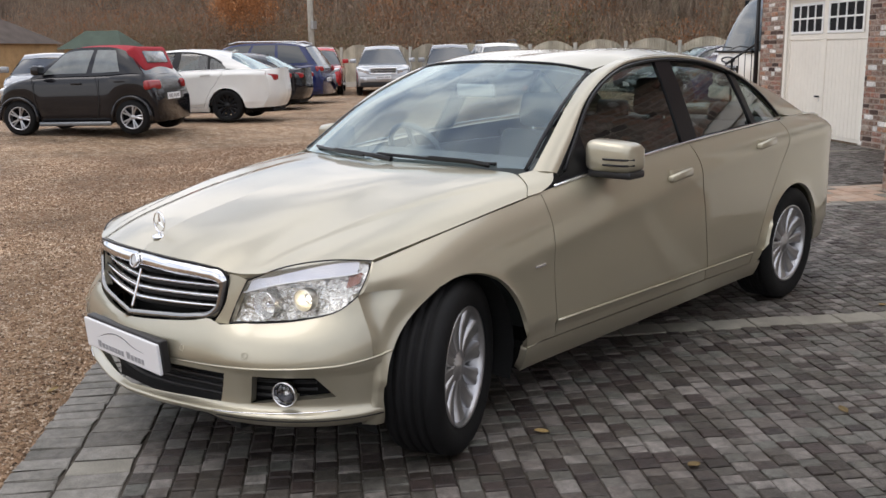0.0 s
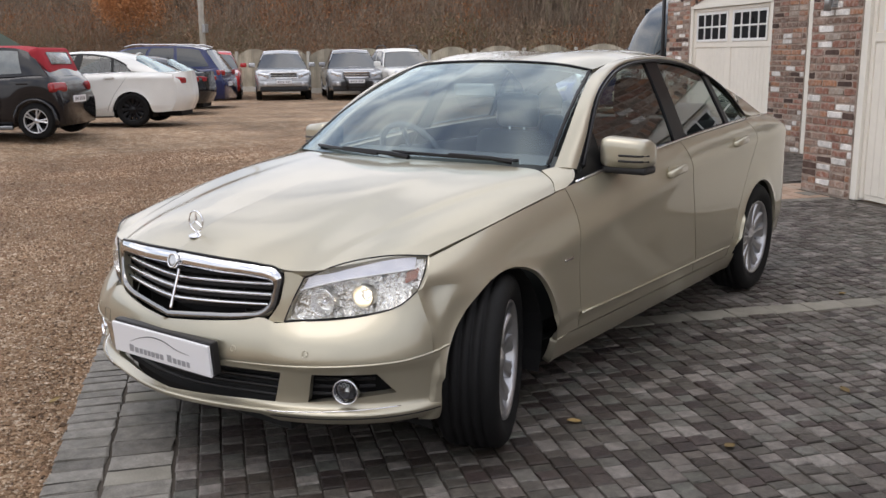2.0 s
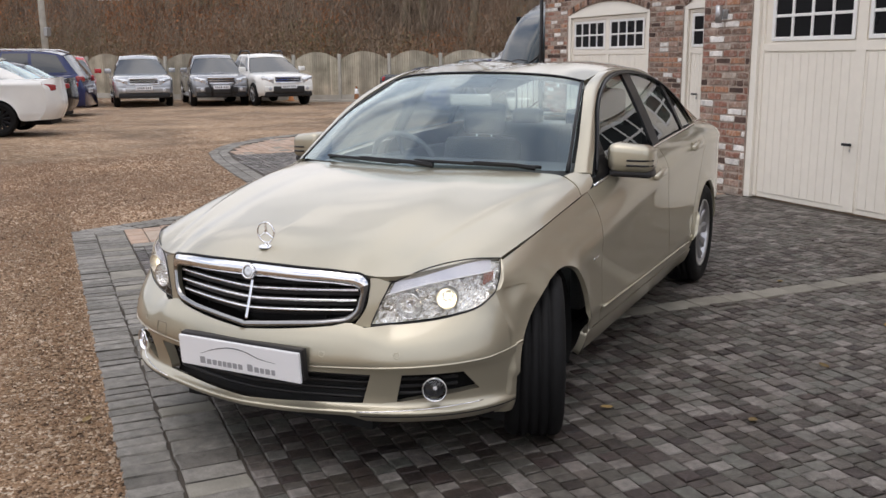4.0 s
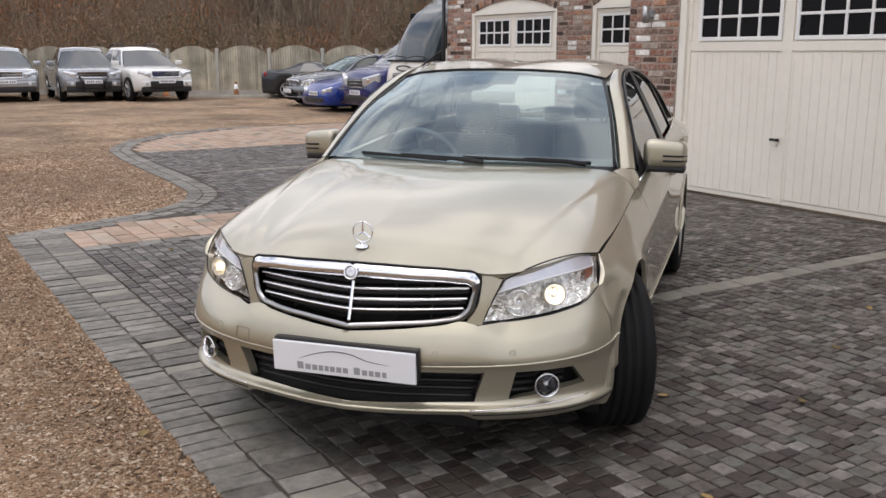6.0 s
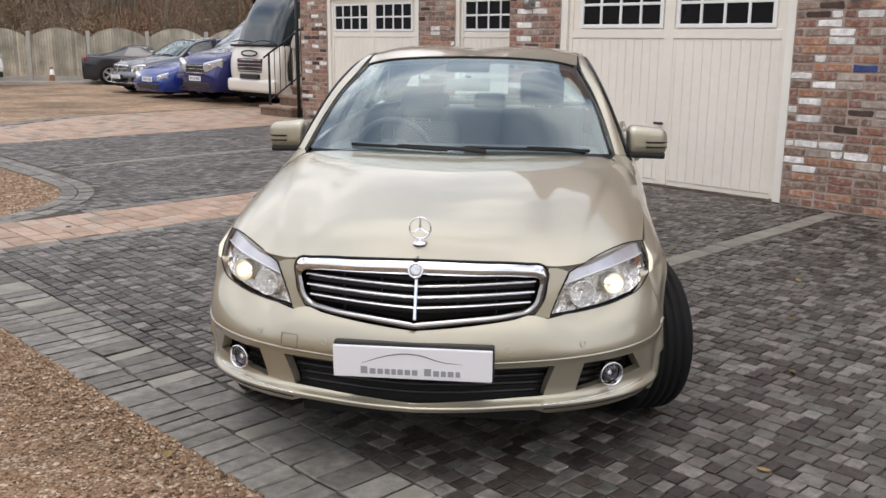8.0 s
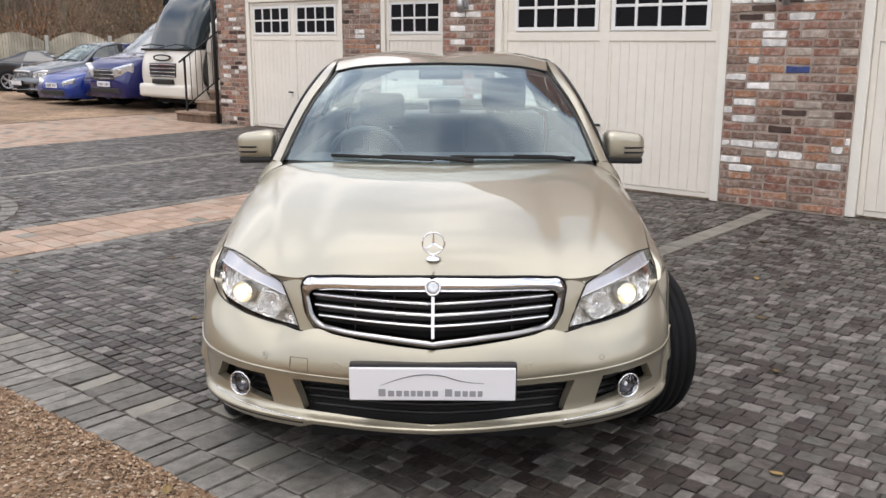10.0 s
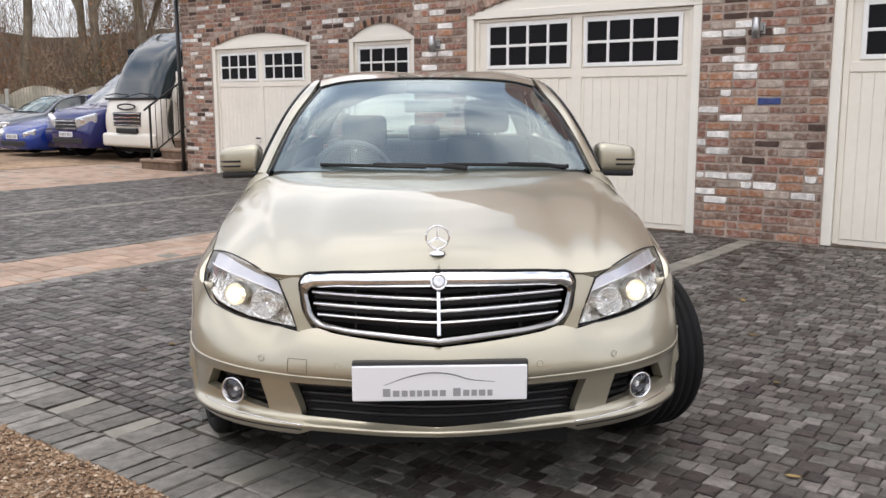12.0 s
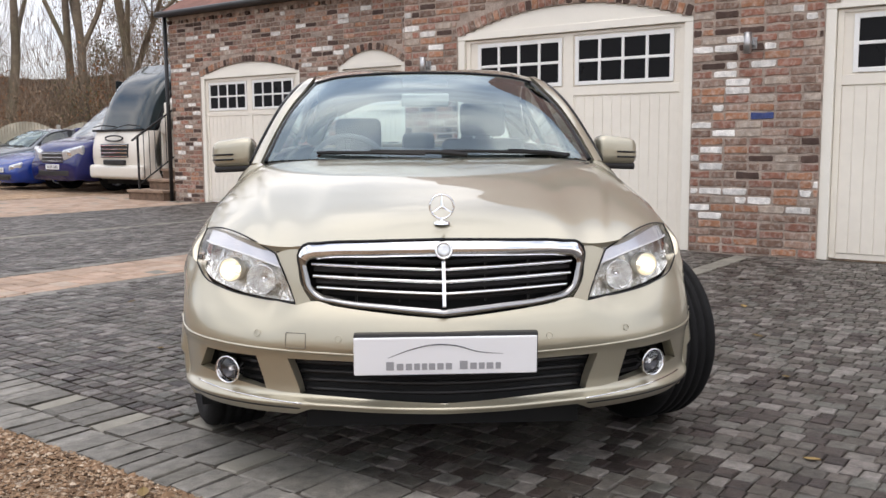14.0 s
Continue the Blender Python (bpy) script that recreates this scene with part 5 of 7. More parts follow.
for s0, s1, z0, z1, nu, nv in cells:
    if s0(0) == 0.0:
        part("bumper_section", both(*sheet(bump_cell(s0, s1, z0, z1), nu, nv, 0.035, True)), M["paint"], bumper, "", True)
    else:
        body_panel("bumper_section", bump_cell(s0, s1, z0, z1), nu, nv, M["paint"], bumper, rim=0.035)
# upper skin, from the crease to the grille, lamps and wing
up_top = graph((0.0, 0.531), (0.15, 0.543), (0.33, 0.561), (0.385, 0.573), (0.42, 0.568), (0.44, 0.560), (0.58, 0.568), (0.70, 0.590), (0.765, 0.617), (0.79, 0.650))


l_low = path((0.440, -0.689, 0.560), (0.56, -0.628, 0.568), (0.68, -0.545, 0.586), (0.755, -0.475, 0.614), (0.786, -0.425, 0.655))
l_top = path((0.502, -0.650, 0.706), (0.60, -0.575, 0.751), (0.70, -0.453, 0.768), (0.768, -0.342, 0.756))
l_in = path((0.440, -0.689, 0.560), (0.470, -0.672, 0.635), (0.502, -0.650, 0.706))
l_out = path((0.786, -0.425, 0.655), (0.785, -0.385, 0.705), (0.768, -0.342, 0.756))


def upper(u, v):
    s_end, s_lamp = s_at_y(-0.415), s_at_x(0.44)
    s = u * s_end
    tau = (s - s_lamp) / (s_end - s_lamp)
    z1 = up_top(min(bp_plan(s).x, 0.44)) if tau <= 0 else l_low(tau).z
    z = crease(s) + (z1 - crease(s)) * v
    p = bump_pt(s, z)
    if tau > 0:
        p = p + (l_low(tau) - bump_pt(s, z1)) * v * v * min(1.0, tau * 6)
    return p


part("bumper_upper", both(*sheet(upper, 44, 12, 0.02, True)), M["paint"], bumper, "", True)


def flank(u, v):
    """The bumper's side in front of the wheel, below the wing seam."""
    z = 0.212 + (0.662 - 0.212) * v
    ya = -0.425 + 0.012 * math.sin(math.pi * v)
    dz = min(z - ARCH_F[1], ARCH_RAD * 0.96)
    yb = ARCH_F[0] - math.sqrt(max(ARCH_RAD ** 2 - dz * dz, 0)) if z > ARCH_F[1] else ARCH_F[0] - ARCH_RAD + 0.02 * (ARCH_F[1] - z) / 0.1
    y = ya + (yb - ya) * u
    x_side = side_x(y, max(z, 0.30)) - (0.03 * ((0.30 - z) / 0.1) ** 2 if z < 0.30 else 0)
    s = s_at_y(min(y, -0.20))
    k = min(1, u * 2.0)
    c0 = crease(s_at_y(-0.415))
    qx = upper(1.0, min(1.0, (z - c0) / (0.655 - c0))).x if z > c0 else bump_pt(s, z).x
    k = k * k * (3 - 2 * k)
    return Vector((qx * (1 - k) + x_side * k, y, z))


body_panel("bumper_flank", flank, 14, 24, M["paint"], bumper, rim=0.03)
c_z = crease(s_at_y(-0.386))
c_y = ARCH_F[0] - math.sqrt(ARCH_RAD ** 2 - (c_z - ARCH_F[1]) ** 2)
CREASE_END = [(side_x(-0.386 + (c_y + 0.386) * k / 6, c_z) + 0.001, -0.386 + (c_y + 0.386) * k / 6, c_z + 0.0015 * k) for k in range(2, 7)]
# seam line moulding along the crease; thin chrome that also draws the lip's highlight
rail_part("crease_strip", [tuple(bump_pt(s_at_y(-0.386) * k / 40, crease(s_at_y(-0.386) * k / 40) - 0.001, 0.001)) for k in range(8, 41)] + CREASE_END, 0.0045, M["paint"], bumper)
rail_part("lip_strip", [tuple(bump_pt(s_at_x(0.42) + (s_at_x(0.79) - s_at_x(0.42)) * k / 20, 0.274 + 0.014 * k / 20, -0.001)) for k in range(21)], 0.0024, M["chrome"], bumper, "bright lip strip")
rail_part("lip_groove", [tuple(bump_pt(s_at_x(0.43) + (sEnd - s_at_x(0.43)) * k / 24, 0.256 + 0.004 * k / 24, -0.001)) for k in range(25)], 0.0022, M["trim"], bumper)
# ducts
duct = []
for k in range(49):
    s = sD1 * abs(k - 24) / 24 * 1.01
    sg = -1 if k < 24 else 1
    for z in (0.268, 0.412):
        p = bump_pt(s, z, 0.078)
        duct.append((sg * p.x, p.y, z))
link("lower_duct", duct, [(2 * k, 2 * k + 2, 2 * k + 3, 2 * k + 1) for k in range(48)], M["liner"], bumper, "black lower intake")
for z in (0.300, 0.328, 0.356, 0.384):
    pts = []
    for k in range(33):
        s = (s_at_x(0.437) + (z - 0.29) / 0.11 * (sD1 - sD0)) * abs(k - 16) / 16 * 0.995
        p = bump_pt(s, z, 0.050)
        pts.append(((-1 if k < 16 else 1) * p.x, p.y, z))
    rail_part("duct_slat", pts, 0.007, M["mesh_black"], bumper, pair=False, sides=5)
for sg in (1, -1):
    rec = []
    for i in range(13):
        s = sF0 - 0.01 + (sF3 + 0.02 - sF0) * i / 12
        for z in (0.285, 0.42):
            p = bump_pt(s, z, 0.075)
            rec.append((sg * p.x, p.y, z))
    link("fog_recess", rec, [(2 * k, 2 * k + 2, 2 * k + 3, 2 * k + 1) for k in range(12)], M["liner"], bumper, "black fog lamp recess")
    for z in (0.318, 0.345, 0.372):
        pts = [tuple(Vector((sg, 1, 1)) * bump_pt(sF0 + (sF2 - sF0) * k / 10, z, 0.048)) for k in range(11)]
        v, f = tube_data(pts, 0.006, 5)
        link("recess_slat", v, f, M["mesh_black"], bumper)
    fog = empty("fog_lamp", pose(sg * 0.655, -0.636, 0.350, 0, 0, sg * 24), "", "")
    for k in ("label", "category"):
        if k in fog:
            del fog[k]
    fog.parent = saloon
    v, f = spin_data([(0.02, 0.041), (-0.010, 0.0435), (-0.014, 0.041), (-0.010, 0.0380), (0.012, 0.0355)], 28, "Y")
    link("ring", v, f, M["chrome"], fog, "bright fog lamp ring", smooth=True)
    v, f = spin_data([(0.035, 0.0), (0.030, 0.018), (0.010, 0.034)], 24, "Y")
    link("bowl", v, f, M["fog_bowl"], fog, smooth=True)
    v, f = spin_data([(0.0, 0.0), (0.004, 0.008), (0.022, 0.009)], 16, "Y")
    link("bulb", v, f, M["reflector"], fog, smooth=True)
    v, f = spin_data([(-0.012, 0.0), (-0.010, 0.020), (-0.004, 0.036)], 24, "Y")
    link("lens", v, f, M["lens"], fog, smooth=True)
# parking sensors and towing cap
for x, z in ((0.554, 0.477), (0.309, 0.472), (-0.554, 0.477), (-0.309, 0.472)):
    pts = []
    for k in range(19):
        a = 2 * math.pi * k / 18
        q = bp_plan(s_at_x(abs(x)))
        d = (bp_plan(s_at_x(abs(x)) + 0.01) - bp_plan(s_at_x(abs(x)) - 0.01)).normalized()
        p = bump_pt(s_at_x(abs(x)), z + 0.0095 * math.sin(a), -0.0003) + d * 0.0095 * math.cos(a)
        pts.append(((1 if x > 0 else -1) * p.x, p.y, p.z))
    rail_part("parking_sensor", pts, 0.0012, M["paint"], bumper, pair=False, sides=4)
p = bump_pt(s_at_x(0.435), 0.462, -0.001)
cap = []
for k in range(33):
    a, b = ((-0.03 + 0.0075 * (k % 8), -0.022), (0.03, -0.022 + 0.0055 * (k % 8)), (0.03 - 0.0075 * (k % 8), 0.022), (-0.03, 0.022 - 0.0055 * (k % 8)))[k // 8 % 4]
    q = bump_pt(bp_s(0.435 + a), 0.462 + b, -0.0004)
    cap.append((-q.x, q.y, q.z))
rail_part("towing_cap", cap, 0.0012, M["sensor_shade"], bumper, pair=False, sides=4)

# number plate with dealer lettering as plain bars
plate = part("number_plate", box_bm(-0.262, 0.262, -0.006, 0.006, -0.055, 0.055, 0.004), M["plate"], saloon, "white show plate with dark lettering bars")
plate.matrix_basis = pose(0, -0.853, 0.432, 4, 0, 0)
part("holder", box_bm(-0.262, 0.267, 0.007, 0.036, -0.050, 0.063, 0.006), M["mesh_black"], plate, "black plate holder")
x = -0.170
for k, wd in enumerate((0.030, 0.026, 0.024, 0.022, 0.020, 0.024, 0.024, 0.024, 0.0, 0.030, 0.025, 0.022, 0.026, 0.020)):
    if wd:
        h = 0.025 if k in (0, 9) else 0.019
        part("letter_bar", box_bm(x, x + wd * 0.74, -0.0075, -0.005, -0.040, -0.040 + h), M["letter"], plate)
    x += wd if wd else 0.016
sw = path((-0.165, 0, -0.004), (-0.10, 0, 0.020), (-0.03, 0, 0.034), (0.03, 0, 0.030), (0.09, 0, 0.012), (0.165, 0, 0.004))
v, f = tube_data([tuple(sw(k / 24) + Vector((0, -0.006, 0))) for k in range(25)], 0, 5, [0.0006 + 0.0016 * math.sin(math.pi * k / 24) for k in range(25)])
link("swoosh", v, f, M["ink"], plate, "thin car-outline flourish")

# ---- grille ----
grille = empty("grille", pose(0, 0, 0), "", "")
for k in ("label", "category"):
    if k in grille:
        del grille[k]
grille.parent = saloon
g_out = path((0, -0.752, 0.750), (0.2, -0.741, 0.746), (0.36, -0.708, 0.738), (0.415, -0.688, 0.728), (0.430, -0.682, 0.705), (0.424, -0.690, 0.655), (0.412, -0.700, 0.605), (0.390, -0.710, 0.576), (0.33, -0.735, 0.562), (0.15, -0.782, 0.545), (0, -0.812, 0.534))
g_in = path((0, -0.757, 0.706), (0.2, -0.744, 0.703), (0.36, -0.709, 0.697), (0.392, -0.698, 0.692), (0.404, -0.694, 0.682), (0.400, -0.699, 0.650), (0.388, -0.707, 0.612), (0.368, -0.716, 0.595), (0.315, -0.739, 0.583), (0.15, -0.780, 0.566), (0, -0.809, 0.555))


def ring(u, v):
    a, b = g_out(u), g_in(u)
    p = a * (1 - v) + b * v
    return p + Vector((0, -min(0.014, 0.30 * (a - b).length) * math.sin(math.pi * v) ** 0.8, 0.0))


U_SIDE = min((k / 200 for k in range(60, 140)), key=lambda u: (g_out(u) - Vector((0.429, -0.683, 0.700))).length)
part("surround", both(*sheet(lambda u, v: ring(u * U_SIDE, v), 40, 8, 0.012, True)), M["chrome"], grille, "broad chrome grille surround", True)
part("lower_surround", both(*sheet(lambda u, v: ring(U_SIDE + u * (1 - U_SIDE), v), 44, 6, 0.006, True)), M["smoke_chrome"], grille, "thin smoked chrome lower rim", True)
rail_part("gasket", [tuple(g_out(k / 30 * 0.55) + Vector((0, 0.004, 0.004))) for k in range(31)], 0.0048, M["trim"], grille, sides=5)
shell = []
for k in range(25):
    y_ = -0.735 + 0.075 * (abs(k - 12) / 12) ** 2
    shell += [((k - 12) / 12 * 0.40, y_ + 0.060 - 0.03 * (1 - abs(k - 12) / 12), 0.535 + 0.03 * (abs(k - 12) / 12)), ((k - 12) / 12 * 0.41, y_ + 0.055, 0.735)]
link("backing", shell, [(2 * k, 2 * k + 2, 2 * k + 3, 2 * k + 1) for k in range(24)], M["liner"], grille, "dark mesh behind the bars")
for zc, xe in ((0.671, 0.392), (0.636, 0.388), (0.602, 0.376)):
    v, f = [], []
    for k in range(41):
        q = abs(k - 20) / 20
        x = (k - 20) / 20 * xe
        y_ = (-0.748 - (0.706 - zc) * 0.33) * (1 - q ** 1.6) + (-0.686 - (0.671 - zc) * 0.19) * q ** 1.6
        z_ = zc - 0.006 + 0.012 * q
        v += [(x, y_ + 0.020, z_ + 0.0052), (x, y_ + 0.003, z_ + 0.0044), (x, y_, z_), (x, y_ + 0.003, z_ - 0.0046), (x, y_ + 0.02, z_ - 0.005)]
    for k in range(40):
        for i in range(4):
            f.append((5 * k + i, 5 * k + 5 + i, 5 * k + 6 + i, 5 * k + 1 + i))
    link("bar", v, f, M["chrome"], grille, "chrome louvre", smooth=True)
for zc, xe in ((0.689, 0.388), (0.654, 0.385), (0.619, 0.378), (0.587, 0.36)):
    v, f = tube_data([((k - 16) / 16 * xe, (-0.722 - (0.706 - zc) * 0.33) * (1 - (abs(k - 16) / 16) ** 1.6) + (-0.662 - (0.671 - zc) * 0.19) * (abs(k - 16) / 16) ** 1.6, zc - 0.006 + 0.012 * abs(k - 16) / 16) for k in range(33)], 0.0075, 5)
    link("blade", v, f, M["mesh_black"], grille, "dark blade behind the louvres")
bm = box_bm(-0.006, 0.006, -0.004, 0.02, 0.0, 0.140, 0.004)
part("centre_bar", bm, M["chrome"], grille, "chrome centre bar", m=pose(0, -0.800, 0.560, -20, 0, 0))
for x in (-0.26, -0.13, 0.13, 0.26):
    part("upright", box_bm(x - 0.003, x + 0.003, -0.70 + 0.03 * abs(x), -0.67, 0.56, 0.70), M["mesh_black"], grille)
for nm, r0, r1, mt, yy in (("emblem", 0.0, 0.022, "lamp_glass_grey", -0.774), ("emblem_ring", 0.020, 0.026, "chrome", -0.776)):
    v, f = spin_data([(0.006, r1), (-0.004, r1), (-0.006, (r0 + r1) / 2), (-0.004, r0)], 28, "Y")
    link(nm, v, f, M[mt], grille, "round bonnet-edge emblem", m=pose(0, yy, 0.724, -14, 0, 0), smooth=True)
# skin between grille and lamps
cheek = coons(path((0.385, -0.712, 0.556), (0.44, -0.692, 0.556)), path((0.433, -0.668, 0.728), (0.497, -0.650, 0.708)), path((0.385, -0.712, 0.556), (0.424, -0.690, 0.62), (0.433, -0.668, 0.728)), path((0.44, -0.692, 0.556), (0.468, -0.672, 0.63), (0.497, -0.650, 0.708)))
body_panel("cheek", cheek, 6, 10, M["paint"], saloon, rim=0.03)
# bonnet ornament: ring on a stalk
orn = empty("bonnet_ornament", pose(0, -0.672, 0.792), "", "")
for k in ("label", "category"):
    if k in orn:
        del orn[k]
orn.parent = saloon
v, f = spin_data([(0.0, 0.026), (0.006, 0.024), (0.010, 0.012), (0.012, 0.0)], 20, "Z")
link("base", v, f, M["chrome"], orn, smooth=True)
v, f = tube_data([(0, 0, 0.006), (0, 0.003, 0.018)], 0.0045, 8)
link("stalk", v, f, M["chrome"], orn)
R = 0.036
v, f = tube_data([(R * math.sin(6.2832 * k / 32), 0.004, 0.052 + R * math.cos(6.2832 * k / 32)) for k in range(33)], 0.0032, 8)
link("hoop", v, f, M["chrome"], orn, "bright hoop", smooth=True)
for a in (0, 120, 240):
    v, f = tube_data([(0, 0.004, 0.052), (R * math.sin(radians(a)), 0.004, 0.052 + R * math.cos(radians(a)))], 0, 6, [0.005, 0.0015])
    link("spoke", v, f, M["chrome"], orn)

# ---- headlamps ----
lens_fn = coons(l_low, l_top, l_in, l_out, lambda u, v: (0.006 * math.sin(math.pi * u) * math.sin(math.pi * v), -0.022 * math.sin(math.pi * u) * math.sin(math.pi * v), 0))
lv, lf = sheet(lens_fn, 20, 14, 0)
bv, bf = sheet(lambda u, v: lens_fn(u, v) + Vector((-0.022, 0.055, -0.006)) * (math.sin(math.pi * min(max(u, 0.04), 0.96)) * math.sin(math.pi * min(max(v, 0.04), 0.96))) ** 0.35 + Vector((-0.004, 0.008, 0)), 20, 14, 0)
for s in (1, -1):
    lamp = empty("headlamp", pose(0, 0, 0), "", "")
    for k in ("label", "category"):
        if k in lamp:
            del lamp[k]
    lamp.parent = saloon
    fl = (lambda v, f: (v, f)) if s == 1 else flip
    link("cover", *fl(lv, lf), M["lens"], lamp, "clear lamp cover", smooth=True)
    link("housing", *fl(bv, bf), M["facets"], lamp, "bright faceted lamp housing", smooth=False)
    edge_pts = [l_low(k / 14) for k in range(15)] + [l_out(k / 6) for k in range(1, 7)] + [l_top(1 - k / 12) for k in range(1, 13)] + [l_in(1 - k / 6) for k in range(1, 7)]
    v, f = tube_data([tuple(p) for p in edge_pts], 0.0026, 5)
    link("gasket", *fl([Vector(q) for q in v], f), M["trim"], lamp, "black lamp edge")
    for nm, c, r, lit in (("main_beam", (0.548, -0.612, 0.624), 0.042, False), ("dipped_beam", (0.655, -0.535, 0.644), 0.034, True)):
        v, f = spin_data([(0.05, 0.0), (0.045, r * 0.5), (0.02, r * 0.85), (-0.012, r), (-0.016, r * 1.08), (-0.010, r * 1.14), (0.02, r * 1.1)], 28, "Y")
        bowl = link(nm, v, f, M["lit_bowl"] if lit else M["reflector"], lamp, "bright round reflector", m=pose(s * c[0], c[1], c[2], 0, 0, s * 14), smooth=True)
        if lit:
            v, f = spin_data([(0.006, 0.0), (0.009, r * 0.13), (0.016, r * 0.19), (0.036, r * 0.14)], 20, "Y")
            link("lit_lens", v, f, M["lamp_on"], bowl, "glowing projector lens", smooth=True)
        else:
            v, f = spin_data([(0.0, 0.0), (0.004, 0.010), (0.04, 0.012)], 14, "Y")
            link("bulb_cap", v, f, M["chrome"], bowl, smooth=True)
    # indicator strip along the top and amber marker at the side
    v, f = sheet(lambda u, v: lens_fn(0.03 + 0.87 * u, 0.70 + 0.28 * v) + Vector((-0.004, 0.010, -0.004)), 16, 4, 0)
    link("indicator", *fl(v, f), M["lamp_satin"], lamp, "pale satin indicator band", smooth=True)
    v, f = tube_data([tuple(lens_fn(0.02 + 0.90 * k / 14, 0.695) + Vector((-0.004, 0.006, 0))) for k in range(15)], 0.0028, 5)
    link("divider", *fl([Vector(q) for q in v], f), M["plate"], lamp)
    v, f = sheet(lambda u, v: lens_fn(0.85 + 0.10 * u, 0.40 + 0.26 * v) + Vector((-0.016, 0.020, 0)), 4, 4, 0)
    link("side_marker", *fl(v, f), M["amber"], lamp, "amber side marker", smooth=True)

# painted return between lamp and wing
def wing_edge(k):
    p = w_front(k)
    return Vector((side_x(p.y, p.z), p.y, p.z))


body_panel("lamp_return", lambda u, v: l_out(u) * (1 - v) + wing_edge(u) * v + Vector((0.0015, -0.001, 0.0)) * math.sin(math.pi * v), 12, 6, M["paint"], saloon, rim=0)

# ---- mirrors ----
for s in (1, -1):
    mir = empty("door_mirror", pose(0, 0, 0), "", "")
    for k in ("label", "category"):
        if k in mir:
            del mir[k]
    mir.parent = saloon
    bm = box_bm(0.792, 0.990, 0.832, 0.965, 0.925, 1.055, 0.040, 4)
    for p in bm.verts:
        q = (p.co.x - 0.785) / 0.22
        p.co.y += 0.055 * q * q - 0.02
        p.co.z = 0.985 + (p.co.z - 0.985) * (1.05 - 0.26 * q * q)
        p.co.z += -0.010 * q + (0.010 if p.co.z > 0.99 else 0.0) * math.sin(math.pi * q)
        if p.co.z < 0.97:
            p.co.z += 0.012 * (1 - q)
        p.co.x *= s
    part("shell", bm, M["paint"], mir, "champagne mirror shell", True)
    bm = box_bm(0.80, 0.984, 0.850, 0.962, 0.908, 0.942, 0.014, 3)
    for p in bm.verts:
        q = (p.co.x - 0.785) / 0.22
        p.co.y += 0.055 * q * q - 0.02
        p.co.z += -0.010 * q
        p.co.x *= s
    part("lower_shell", bm, M["mesh_black"], mir, "black lower half", True)
    for dz in (0.985, 0.962):
        pts = [(s * (0.885 + 0.104 * k / 8), 0.812 + 0.03 + 0.055 * ((0.10 + 0.118 * k / 8) / 0.22) ** 2 - 0.034 - 0.001 + (0.03 if k == 8 else 0.010 if k == 7 else 0), dz - 0.004 * k / 8) for k in range(9)]
        v, f = tube_data(pts, 0.0048, 6)
        link("repeater_slit", v, f, M["trim"], mir, "dark indicator slit")
    bm = box_bm(0.74, 0.83, 0.875, 0.935, 0.905, 0.935, 0.010, 2)
    for p in bm.verts:
        p.co.x *= s
    part("arm", bm, M["mesh_black"], mir, "black mirror arm", True)
    bm = box_bm(0.80, 0.962, 0.972, 0.976, 0.945, 1.035, 0.0)
    for p in bm.verts:
        p.co.y += 0.03 * ((p.co.x - 0.785) / 0.22) ** 2 - 0.01
        p.co.x *= s
    part("mirror_glass", bm, M["chrome"], mir, "mirror glass")

# ---- wipers and cowl ----
cowl = coons(path((0, 0.345, 0.955), (0.3, 0.372, 0.957), (0.55, 0.445, 0.952), (0.70, 0.52, 0.944)), path((0, 0.46, 0.995), (0.3, 0.48, 0.994), (0.55, 0.54, 0.985), (0.69, 0.60, 0.975)), path((0, 0.345, 0.955), (0, 0.46, 0.985)), path((0.70, 0.52, 0.944), (0.69, 0.60, 0.97)))
body_panel("cowl", lambda u, v: cowl(u, v) + Vector((0, 0, -0.018)), 20, 4, M["mesh_black"], saloon, "black scuttle panel", mode="sym", rim=0)
for x0, x1, y0, z0, dy in ((-0.02, -0.47, 0.40, 0.998, 0.045), (0.60, 0.05, 0.475, 0.992, -0.045)):
    wp = empty("wiper", pose(0, 0, 0), "", "")
    for k in ("label", "category"):
        if k in wp:
            del wp[k]
    wp.parent = saloon

    def on_screen(x, v):
        p = screen_fn(min(abs(x) / 0.70, 1), v)
        return Vector((x, p.y - 0.012, p.z + 0.010))
    v, f = tube_data([tuple(on_screen(x0 + (x1 - x0) * k / 10, 0.012 + 0.022 * k / 10)) for k in range(11)], 0.008, 6)
    link("blade", v, f, M["trim"], wp)
    v, f = tube_data([tuple(on_screen(x0 + (0.17 if x0 < 0.3 else -0.02), 0.0)), tuple(on_screen(x0 + (0.06 if x0 < 0.3 else -0.1), 0.012) + Vector((0, -0.006, 0.006))), tuple(on_screen((x0 + x1) / 2, 0.026) + Vector((0, -0.004, 0.006)))], 0, 6, [0.012, 0.010, 0.007])
    link("arm", v, f, M["trim"], wp)

# ---- wheels ----


